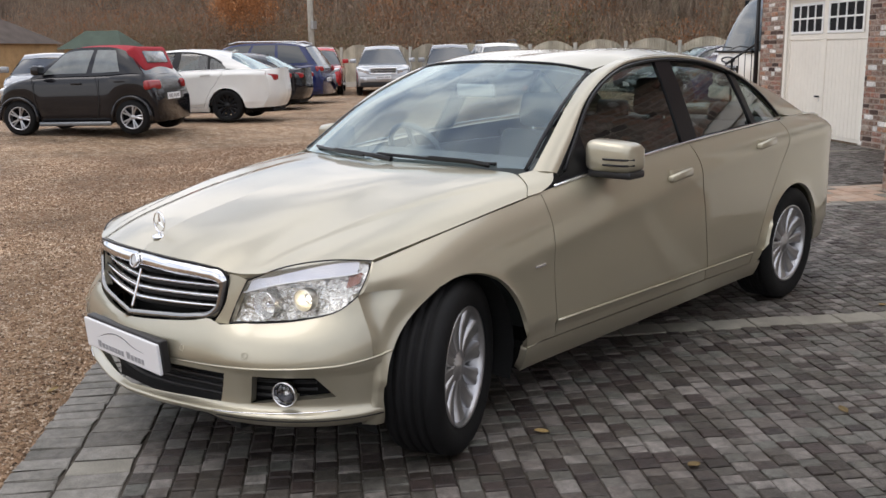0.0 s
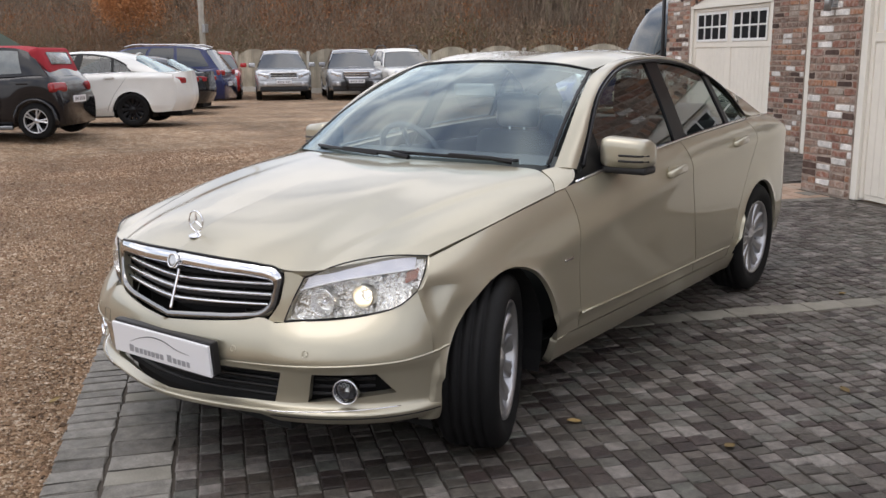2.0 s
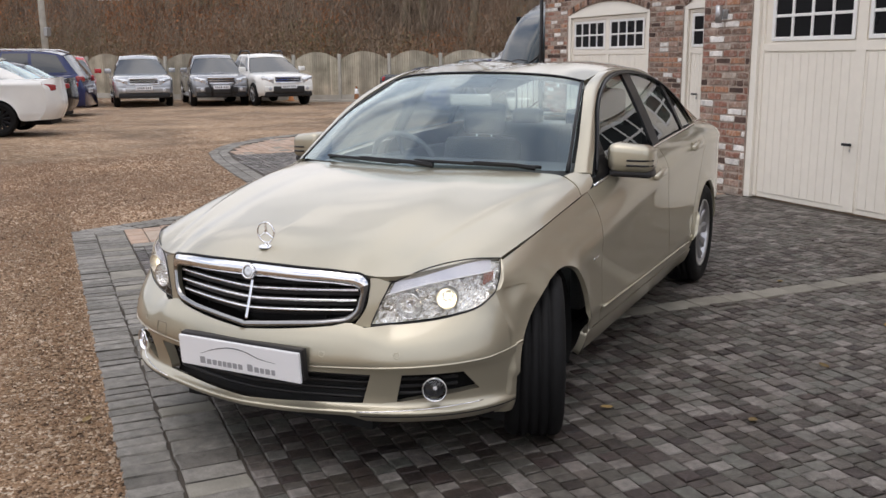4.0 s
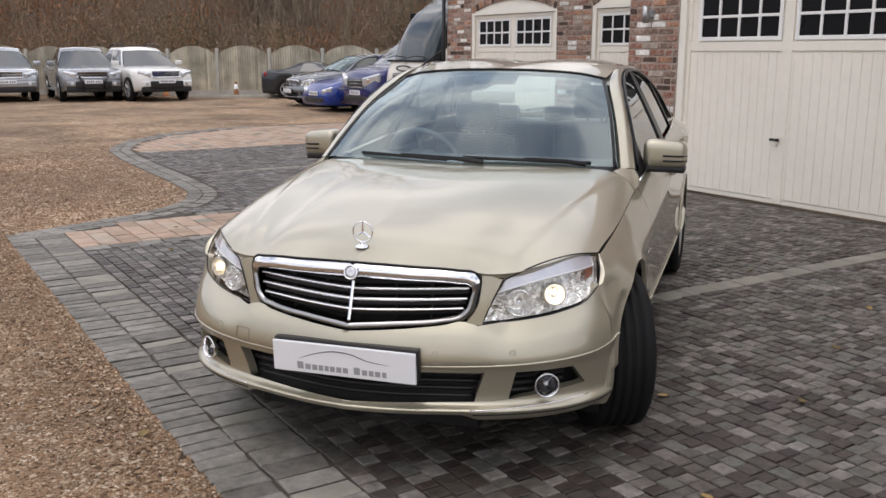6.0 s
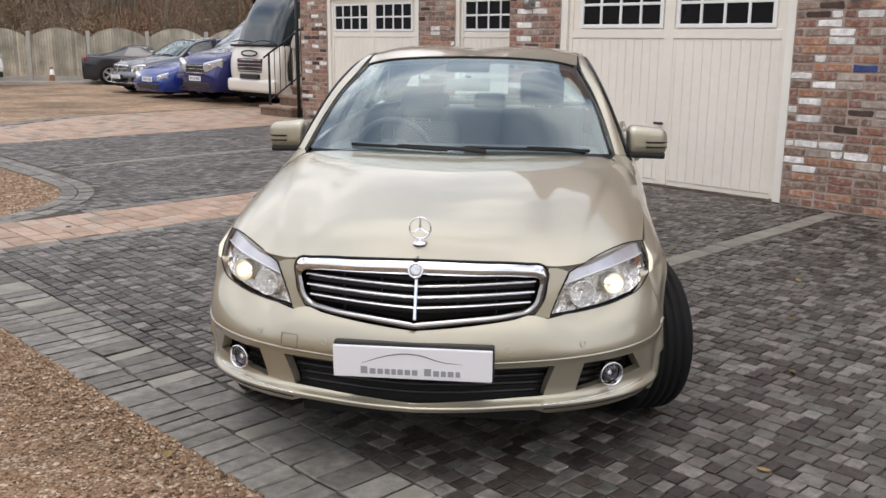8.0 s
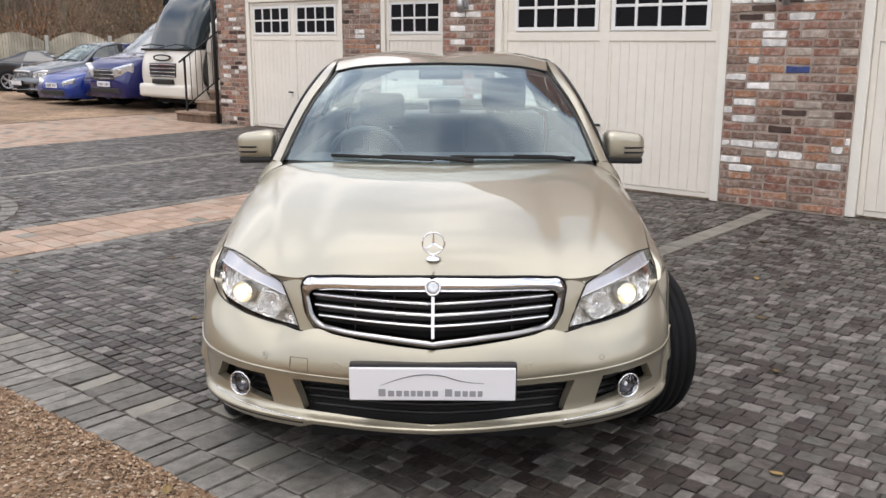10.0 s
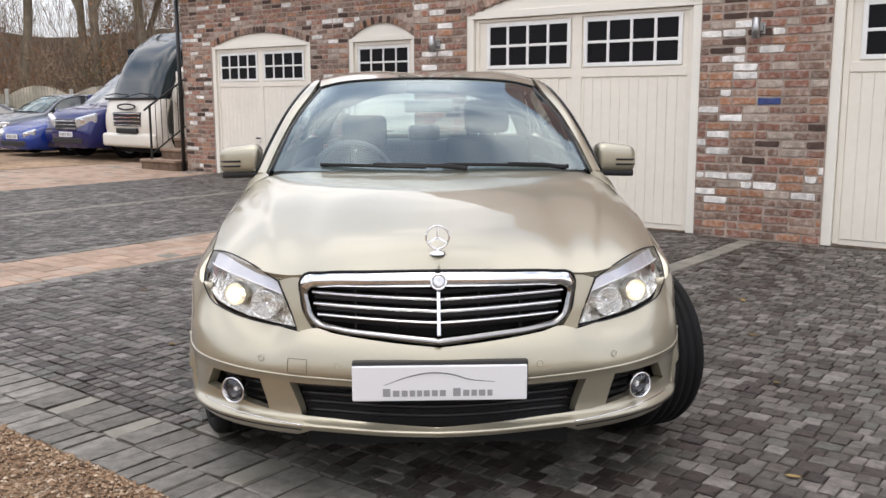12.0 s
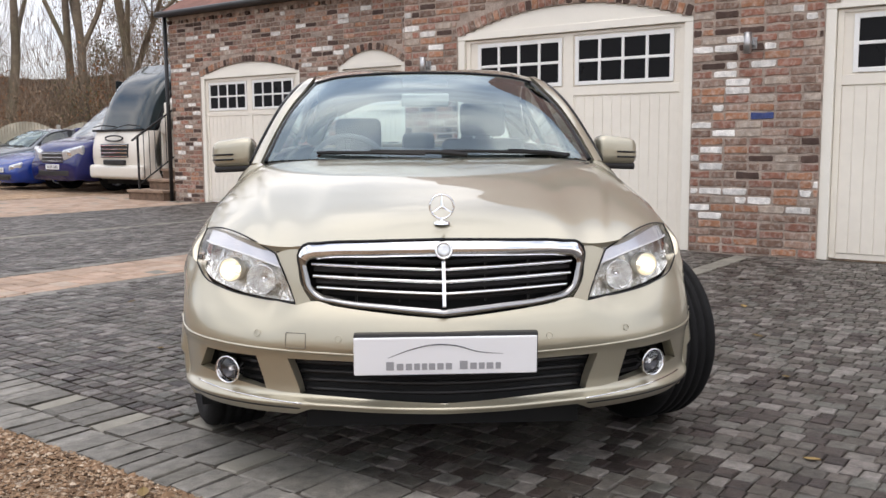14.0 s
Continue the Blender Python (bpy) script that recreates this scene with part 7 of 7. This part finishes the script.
for s in (1, -1):
    part("side_skirt", box_bm(-0.03, 0.03, 0.36, 1.62, 0.15, 0.22, 0.02, 2), M["paint_grey"], smart, "grey side skirt", True, pose(s * 0.79, 0, 0))
    v, f = tube_data([(s * 0.806, 0.30, 0.93), (s * 0.815, 0.32, 0.55), (s * 0.80, 0.38, 0.26)], 0.004, 5)
    link("door_seam", v, f, M["liner"], smart, "door shut line")
    v, f = tube_data([(s * 0.812, 1.42, 0.96), (s * 0.822, 1.45, 0.60), (s * 0.805, 1.40, 0.26)], 0.004, 5)
    link("door_seam", v, f, M["liner"], smart, "door shut line")
    for y in (0.0, 1.98):
        v, f = tube_data([(s * 0.79, y + 0.335 * math.cos(radians(a)), 0.285 + 0.335 * math.sin(radians(a))) for a in range(-10, 200, 15)], 0.028, 6)
        link("arch_flare", v, f, M["paint_black"], smart, "gloss black arch flare", smooth=True)


def sister(label, m, paint, rims):
    """Another saloon of the same build in another colour, its wheels straight."""
    car = copy_thing(saloon, m)
    tagged(car, label, "car", "parked vehicles")
    for o in car.children_recursive:
        if o.name.startswith("wheel.") or o.name == "wheel":
            p = o.matrix_basis.translation
            o.matrix_basis = pose(p.x, p.y, p.z, 0, 0, 180 if p.x < 0 else 0)
        if o.type == "MESH" and o.data.materials:
            was = o.data.materials[0].name
            to = M["paint_" + paint] if was == "champagne_metallic" else M[rims] if was == "silver_alloy" else M["lens"] if was == "lit_lamp" else None
            if to:
                o.material_slots[0].link = "OBJECT"
                o.material_slots[0].material = to
    return car


sister("white sports saloon with black wheels on gravel", fronted(-53, -15.42, 7.02), "white", "trim")
sister("black saloon parked on gravel beside a white one", fronted(-53, -18.75, 10.25), "black", "alloy")
suv = vehicle("estate_car", "dark blue large estate with roof rails on gravel", fronted(-53, -21.15, 12.45), "navy", 3.0, 0.9, 1.05, 0.97,
        [(-0.90, 0.75), (-0.7, 0.92), (0.4, 1.06), (1.6, 1.09), (3.5, 1.12), (3.95, 1.10), (4.05, 0.85)], 0.24, 0.37, (0.45, 4.0, 1.2, 3.55, 1.72, 0.66), None, (0.08, 0.36, 0.39, 0.64, 0.67, 0.92))
for s in (1, -1):
    v, f = tube_data([(s * 0.64, 1.35, 1.70), (s * 0.65, 1.6, 1.76), (s * 0.65, 3.2, 1.75), (s * 0.64, 3.45, 1.68)], 0.02, 6)
    link("roof_rail", v, f, M["alloy"], suv, "silver roof rail")
vehicle("hatchback", "silver hatchback behind a black city car on gravel", fronted(60, -18.9, 7.1), "slate", 2.6, 0.8, 0.7, 0.88,
        [(-0.80, 0.62), (-0.6, 0.80), (0.3, 0.98), (1.6, 1.0), (2.9, 1.02), (3.2, 0.98), (3.3, 0.8)], 0.2, 0.315, (0.35, 3.1, 1.0, 2.75, 1.45, 0.58))
PICK = [(-0.85, 0.80), (-0.7, 0.94), (0.3, 1.04), (1.4, 1.06), (2.6, 1.08), (3.2, 1.10), (4.2, 1.10), (4.3, 0.92)]


def pickup(label, m, paint, lamp="lamp_glass_grey", extra=None):
    return vehicle("pickup_truck", label, m, paint, 3.1, 0.85, 1.2, 0.93, PICK, 0.30, 0.37, (0.35, 2.75, 1.15, 2.50, 1.63, 0.60), None, (0.08, 0.48, 0.52, 0.93), clad=True, grille=(0.42, 0.74, 0.92), lamp_size=(0.19, 0.09), nose_in=0.13, screen="far_glass", category="pickup", lamp_mat=lamp)


def black_front(truck, bars):
    """Black lower grille of a pickup, with a tube guard where it has one."""
    part("lower_grille", box_bm(-0.52, 0.52, -0.915, -0.85, 0.40, 0.63, 0.03, 2), M["mesh_black"], truck, "black lower grille", True)
    for s in bars:
        v, f = tube_data([(s * 0.30, -0.93, 0.36), (s * 0.32, -0.96, 0.60), (s * 0.42, -0.93, 0.78)], 0.035, 8)
        link("guard_tube", v, f, M["black_plastic"], truck, "black guard tube", smooth=True)


pickup("red pickup truck parked before the timber fence", fronted(48, -22.62, 18.18), "red")
pickup("silver pickup truck parked before the timber fence", fronted(48, -20.5, 19.4), "silver")
grey_truck = pickup("grey-blue pickup truck with a bonnet scoop before the timber fence", fronted(47, -18.3, 20.55), "slate")
white_truck = pickup("white pickup truck with roof lamps before the timber fence", fronted(56, -16.35, 21.25), "white")
for s in (1, -1):
    v, f = tube_data([(s * 0.56, 1.2, 1.64), (s * 0.56, 1.35, 1.74), (s * 0.56, 2.2, 1.74), (s * 0.56, 2.4, 1.64)], 0.022, 6)
    link("roof_rail", v, f, M["black_plastic"], white_truck, "black roof rail")
black_front(grey_truck, (1, -1))
black_front(white_truck, ())
part("bonnet_scoop", box_bm(-0.20, 0.20, -0.10, 0.16, 1.02, 1.075, 0.02, 2), M["paint_slate"], grey_truck, "low bonnet scoop", True)
LOW = [(-0.85, 0.50), (-0.6, 0.68), (0.4, 0.82), (1.4, 0.86), (2.3, 0.90), (2.9, 0.92), (3.2, 0.86), (3.3, 0.7)]
vehicle("roadster", "black soft-top roadster parked along the timber fence", fronted(100, -10.95, 24.75), "dark_grey", 2.25, 0.78, 0.85, 0.84, LOW, 0.14, 0.31, (0.55, 2.6, 1.15, 2.05, 1.17, 0.52), None, (0.10, 0.62), screen="pale_screen")
sister("grey executive saloon parked on gravel", row(-16.15, 3.55), "grey", "alloy")
vehicle("sports_car", "bright blue sports car parked on gravel", row(-13.95, 3.45), "blue", 2.45, 0.95, 1.0, 0.92, [(-0.95, 0.50), (-0.75, 0.66), (-0.1, 0.82), (0.6, 0.86), (1.4, 0.88), (2.5, 0.92), (3.1, 0.86), (3.4, 0.6)], 0.13, 0.34, (0.55, 3.0, 1.2, 1.95, 1.28, 0.50), None, (0.12, 0.62), nose_in=0.2, grille=(0.5, 0.22, 0.30), screen="pale_screen")
vehicle("hatchback", "dark hatchback far back along the fence", fronted(100, -7.0, 24.9), "black", 2.6, 0.8, 0.7, 0.88, [(-0.80, 0.62), (-0.6, 0.80), (0.3, 0.98), (1.6, 1.0), (2.9, 1.02), (3.2, 0.98), (3.3, 0.8)], 0.2, 0.315, (0.35, 3.1, 1.0, 2.75, 1.48, 0.58))
vehicle("panel_van", "deep blue panel van with a sloping nose on gravel", row(-11.85, 3.55), "indigo", 3.0, 0.92, 1.0, 0.97, [(-0.92, 0.72), (-0.72, 1.0), (-0.2, 1.14), (0.3, 1.22), (1.2, 1.24), (4.0, 1.24), (4.02, 1.0)], 0.22, 0.34, (0.05, 3.98, 0.95, 3.95, 2.0, 0.80), None, (0.06, 0.26), grille=(0.42, 0.62, 0.86), screen="pale_screen", category="van", lamp_size=(0.26, 0.11))

# motorhome at the gable
M["coach_screen"] = mat("dark_coach_screen", (0.018, 0.03, 0.034), 0.05, spec=0.6, coat=0.3)
M["coach_white"] = mat("coach_white", (0.72, 0.68, 0.60), 0.35, coat=0.6, var=0.04, scale=2)
coach = empty("motorhome", row(-9.68, 2.85), "cream motorhome with a huge raked windscreen beside the steps", "motorhome", "parked vehicles")
cw = 0.97
body_c = path((0, 0.02, 0.30), (0, -0.10, 0.55), (0, -0.12, 0.95), (0, -0.02, 1.28))
part("front_panel", both(*sheet(lambda u, v: Vector((cw * math.sin(u * math.pi / 2) ** 0.8, body_c(v).y + 0.28 * u ** 4, body_c(v).z)), 14, 10, 0.02, True)), M["coach_white"], coach, "cream front panel", True)
ws_c = path((0, -0.02, 1.30), (0, 0.16, 1.75), (0, 0.48, 2.25), (0, 1.05, 2.66))
part("windscreen", both(*sheet(lambda u, v: Vector(((cw - 0.13) * math.sin(u * math.pi / 2) ** 0.8, ws_c(v).y + 0.32 * u ** 3.5, ws_c(v).z - 0.10 * u ** 4 * v)), 16, 14, 0, True)), M["coach_screen"], coach, "large curved windscreen", True)
for s in (1, -1):
    v, f = tube_data([(s * cw, 0.34, 1.22), (s * cw, 0.56, 1.72), (s * cw, 0.98, 2.2), (s * cw, 1.6, 2.50)], 0.12, 10)
    link("screen_pillar", v, f, M["coach_white"], coach, "cream screen pillar", smooth=True)
    part("side_wall", box_bm(s * cw - 0.03, s * cw + 0.03, 0.30, 6.2, 0.40, 1.30, 0.02), M["coach_white"], coach, "cream side wall")
    part("side_wall", box_bm(s * cw - 0.03, s * cw + 0.03, 1.9, 6.2, 1.31, 2.62, 0.02), M["coach_white"], coach, "cream side wall")
    part("side_window", box_bm(s * cw - 0.012, s * cw + 0.012, 0.62, 1.88, 1.31, 2.35, 0.005), M["far_glass"], coach, "dark cab side window")
    part("lamp_cluster", box_bm(-0.06, 0.06, -0.03, 0.03, -0.26, 0.22, 0.02, 2), M["lamp_glass_grey"], coach, "stacked front lamps", False, pose(s * 0.80, 0.03, 0.98, 0, 0, s * 32))
    if s > 0:
        part("mirror", box_bm(-0.07, 0.07, -0.05, 0.05, -0.17, 0.17, 0.03, 2), M["coach_white"], coach, "white door mirror", True, pose(1.15, 0.35, 1.66))
    edge = [Vector((s * (cw - 0.12), ws_c(k / 10).y + 0.315, ws_c(k / 10).z - 0.10 * k / 10)) for k in range(11)]
    v, f = tube_data([tuple(p) for p in edge], 0.045, 6)
    link("screen_border", v, f, M["trim"], coach, "black screen border", smooth=True)
    park_wheel(coach, s * 0.82, 1.0, 0.36)
    park_wheel(coach, s * 0.82, 4.6, 0.36)
part("roof", box_bm(-cw, cw, 1.35, 6.2, 2.58, 2.70, 0.05, 3), M["coach_white"], coach, "cream roof", True)
part("rear_wall", box_bm(-cw, cw, 6.14, 6.2, 0.4, 2.6, 0.02), M["coach_white"], coach)
part("underside", box_bm(-cw * 0.92, cw * 0.92, 0.25, 6.1, 0.18, 0.42, 0.02), M["liner"], coach, "dark skirt and chassis")
part("bumper", box_bm(-cw * 0.94, cw * 0.94, -0.16, 0.3, 0.32, 0.60, 0.08, 4), M["coach_white"], coach, "cream bumper", True)
part("bumper_slot", box_bm(-0.36, 0.36, -0.175, -0.1, 0.60, 0.70, 0.02, 2), M["mesh_black"], coach)
part("screen_foot", box_bm(-cw * 0.9, cw * 0.9, -0.06, 0.10, 1.27, 1.315, 0.01), M["trim"], coach, "black screen edge")
gr = part("grille", box_bm(-0.46, 0.46, -0.155, -0.05, 0.74, 1.02, 0.02, 2), M["mesh_black"], coach, "dark grille")
for k in range(4):
    part("bar", box_bm(-0.46, 0.46, -0.172, -0.15, 0.755 + 0.075 * k, 0.775 + 0.075 * k, 0.004, 1), M["chrome"], gr)
v, f = tube_data([(0.30 * math.cos(6.2832 * k / 28), -0.135, 1.13 + 0.055 * math.sin(6.2832 * k / 28)) for k in range(29)], 0.018, 6)
link("badge", v, f, M["trim"], coach, "dark oval badge")
for a, b in ((0.15, 0.75), (-0.75, -0.1)):
    v, f = tube_data([(a, -0.10, 1.36), ((a + b) / 2, -0.10, 1.40), (b, -0.02, 1.37)], 0.012, 5)
    link("wiper", v, f, M["trim"], coach)

# ---- beyond: pole, shed, houses, cones ----
M["shed_green"] = mat("green_felt", (0.055, 0.075, 0.055), 0.9, var=0.2, scale=2)
M["shed_wood"] = mat("orange_timber", (0.36, 0.23, 0.11), 0.85, var=0.25, scale=2, fine=20)
pole = empty("utility_pole", pose(-34.5, 27.5, 0), "grey utility pole with a small fitting behind the cars", "pole")
v, f = tube_data([(0, 0, -0.2), (0, 0, 4), (0, 0, 9)], 0, 10, [0.16, 0.14, 0.11])
link("shaft", v, f, M["concrete"], pole, smooth=True)
part("box", box_bm(0.14, 0.34, -0.12, 0.12, 2.6, 3.0, 0.02), M["steel"], pole)


def shed(x, y, rz, w, d, h, wall, roof_m, label, ridge=0.7):
    s = empty("shed", pose(x, y, 0, 0, 0, rz), label, "shed")
    part("wall", box_bm(-w / 2, w / 2, 0, d, -0.1, h), M[wall], s)
    v = [(-w / 2 - 0.2, -0.25, h - 0.03), (w / 2 + 0.2, -0.25, h - 0.03), (w / 2 + 0.2, d + 0.25, h - 0.03), (-w / 2 - 0.2, d + 0.25, h - 0.03), (-0.05 - w * 0.28, d / 2, h + ridge), (0.05 + w * 0.28, d / 2, h + ridge)]
    link("roof", v, [(0, 1, 5, 4), (1, 2, 5), (2, 3, 4, 5), (3, 0, 4), (3, 2, 1, 0)], M[roof_m], s)
    for k in (-0.25, 0.2):
        part("window", box_bm(k * w, k * w + 0.7, -0.03, 0.02, h * 0.45, h * 0.8, 0.01), M["far_glass"], s)
    return s


shed(-32.2, 14.75, 40, 2.2, 2.2, 1.78, "shed_wood", "shed_green", "timber shed with a green felt roof beyond the cars", 0.68)
M["brown_roof"] = mat("brown_felt_roof", (0.085, 0.066, 0.055), 0.9, var=0.25, scale=2)
shed(-41.0, 11.0, 30, 7.0, 5.0, 2.1, "shed_wood", "brown_roof", "low timber building beyond the yard", 1.3)
side_fence = empty("timber_screen", pose(-42, 15.2, 0, 0, 0, 38), "orange-brown close-boarded timber screen behind the cars", "fence")
for k in range(46):
    part("board", box_bm(k * 0.3, k * 0.3 + 0.29, 0, 0.03, 0, 1.55 + 0.03 * (k % 3)), M["shed_wood"], side_fence)
for i, (x, y) in enumerate(((-18.0, 24.1), (-15.4, 24.4), (-13.6, 24.8))):
    c = empty("marker_post", pose(x, y, ground_z(x, y)), "small white-topped marker standing by the fence", "marker", "markers by the fence")
    v, f = spin_data([(0.0, 0.15), (0.03, 0.15), (0.04, 0.10), (0.5, 0.03), (0.5, 0.0)], 14, "Z")
    link("cone", v, f, M["leaf_rust"], c, smooth=True)
    v, f = spin_data([(0.25, 0.075), (0.42, 0.05), (0.42, 0.0)], 14, "Z")
    link("collar", v, f, M["plate"], c, smooth=True)
kerb = part("kerb", box_bm(0.0, 3.2, -0.06, 0.06, -0.06, 0.085, 0.02), M["concrete"], tagged(empty("kerb_line", pose(-16.6, 23.15, 0.0, 0, 0, 20.5), "low pale kerb before the fence", "kerb"), kind="structure"))

# ---- the wood ----
wr = random.Random(21)
for k in range(30):
    x = -62 + k * 2.45 + wr.uniform(-1, 1)
    y = 36 + 0.16 * (x + 62) + wr.uniform(-3, 5)
    leaf = wr.choice(("leaf_rust", "leaf_brown", "leaf_brown", "leaf_olive"))
    tree("tree", x, y, wr.uniform(8, 12), 100 + k, leaf, 2200, "slender autumn tree with thin " + {"leaf_rust": "rust-coloured", "leaf_brown": "brown", "leaf_olive": "olive"}[leaf] + " leaves", (wr.uniform(-0.15, 0.15), 0), 3, wr.uniform(0.06, 0.12), 0.06)
M["leaf_copper"] = mat("copper_leaves", (0.31, 0.14, 0.055), 0.85, rand=0.4, var=0.3, scale=0.4)
tree("tree", -44.3, 30.8, 7.0, 77, "leaf_copper", 26000, "broad copper-leaved tree beyond the fence", (0, 0), 4, 0.2, 0.05)
for x, y, h, lean, base, seed in ((-16.2, 35.5, 20, (-0.05, 0), 0.24, 5), (-14.0, 36.0, 21, (-0.03, 0), 0.22, 6), (-13.2, 35.5, 21, (0.05, 0), 0.24, 16), (-11.6, 36.0, 20, (0.16, 0), 0.24, 7), (-12.6, 37.0, 19, (0.30, 0), 0.17, 8), (-18.4, 36.0, 19, (-0.10, 0), 0.22, 9), (-9.4, 40.0, 17, (0.0, 0), 0.13, 10), (-8.2, 41.0, 17, (0.05, 0), 0.12, 12), (-7.2, 40.0, 17, (0.02, 0), 0.12, 14), (-20.5, 37.0, 19, (0.05, 0), 0.2, 13)):
    tree("tree", x, y, h, seed, None, 0, "tall bare poplar with forked grey-brown limbs", lean, 3, base)


def brush(name, label, x0, x1, yf, depth, height, count, kind, seed, size, slim=0.45, clump=-2.0):
    """A thicket: upright twigs and small leaf faces, thinning upwards."""
    r = np.random.default_rng(seed)
    x = r.uniform(x0, x1, count)
    x = x[np.sin(x * 0.37 + seed) * np.sin(x * 0.83 + 2.1 * seed) + 0.25 * np.sin(x * 2.3) > clump]
    count = len(x)
    y = yf(x) + r.uniform(0, depth, count)
    top = height * (0.8 + 0.3 * np.sin(x * 0.7 + seed) * np.sin(x * 0.23 + 1.3 * seed) + 0.22 * np.sin(x * 1.9 + 2 * seed) * np.sin(x * 0.51))
    z = top * (1 - r.uniform(0, 1, count) ** 0.75) + r.normal(0, 0.15, count)
    a = r.normal(0, 0.7 if slim > 0.1 else 0.3, (count, 3)) + np.array((0, 0, 1.0))
    a /= np.linalg.norm(a, axis=1)[:, None]
    b = np.cross(a, r.normal(0, 1, (count, 3)))
    b /= np.linalg.norm(b, axis=1)[:, None]
    s = (size * r.uniform(0.5, 1.6, count))[:, None]
    p = np.stack([x, y, z], 1)
    v = np.stack([p - a * s, p + b * s * slim, p + a * s, p - b * s * slim], 1).reshape(-1, 3)
    ob = link(name, v.tolist(), np.arange(count * 4).reshape(-1, 4).tolist(), M[kind])
    return tagged(ob, label, "brush", kind="stuff")


line = lambda x: 27.6 + 0.16 * (x + 40)
brush("brush_brown", "dense brown winter brush behind the fence", -75, 12, lambda x: line(x) + 1.0, 7, 3.6, 260000, "leaf_brown", 1, 0.045)
brush("brush_rust", "rust and copper undergrowth behind the fence", -75, -12, lambda x: line(x) + 3.0, 7, 5.2, 150000, "leaf_rust", 2, 0.055, 0.45, 0.0)
brush("brush_twig", "tall grey-brown saplings behind the fence", -75, 14, lambda x: line(x) + 1.5, 9, 6.5, 120000, "twig", 3, 0.30, 0.022)
brush("brush_tall_brown", "tall brown tree crowns of the wood", -80, -22, lambda x: line(x) + 9.0, 8, 6.2, 150000, "leaf_brown", 5, 0.065)
brush("brush_tall_rust", "tall copper tree crowns of the wood", -80, -24, lambda x: line(x) + 8.0, 8, 6.2, 130000, "leaf_rust", 6, 0.07, 0.45, -0.1)
brush("brush_tall_twig", "tall bare twigs of the wood", -80, -20, lambda x: line(x) + 8.0, 8, 7.5, 80000, "twig", 7, 0.38, 0.02)
brush("brush_fine", "fine bare twigs about the tall poplars", -26, -4, lambda x: 35 + 0 * x, 8, 15, 28000, "twig", 11, 0.45, 0.016)
brush("brush_olive", "olive ivy and bramble behind the fence", -60, 8, lambda x: line(x) + 0.8, 6, 3.8, 80000, "leaf_olive", 4, 0.04, 0.45, 0.1)

# fallen leaves on the paving
M["fallen"] = mat("fallen_leaf", (0.19, 0.13, 0.05), 0.8, rand=0.4)
rl = random.Random(9)
for x, y in ((1.55, 0.42), (0.98, 0.30), (1.75, 1.25), (2.6, 0.9), (2.0, 2.1), (-1.35, 1.2), (-1.9, 2.6), (-2.8, 2.2), (3.0, 1.9), (1.2, -0.6), (-0.9, -0.75), (2.4, 3.2), (-3.3, 3.0), (1.35, 2.9)):
    v = []
    for k in range(9):
        q = k / 8
        w = 0.017 * math.sin(math.pi * q) ** 0.8
        v += [(-w, -0.03 + 0.06 * q, 0.004 + 0.008 * q * q), (0, -0.03 + 0.06 * q, 0.001 + 0.006 * q * q), (w, -0.03 + 0.06 * q, 0.005 + 0.006 * q)]
    f = [(3 * k + i, 3 * k + i + 1, 3 * k + i + 4, 3 * k + i + 3) for k in range(8) for i in range(2)]
    tagged(link("fallen_leaf", v, f, M["fallen"], m=pose(x, y, 0.002, 0, 0, rl.uniform(0, 360))), "small curled yellow-brown leaf lying on the paving", "leaf", "fallen leaves")
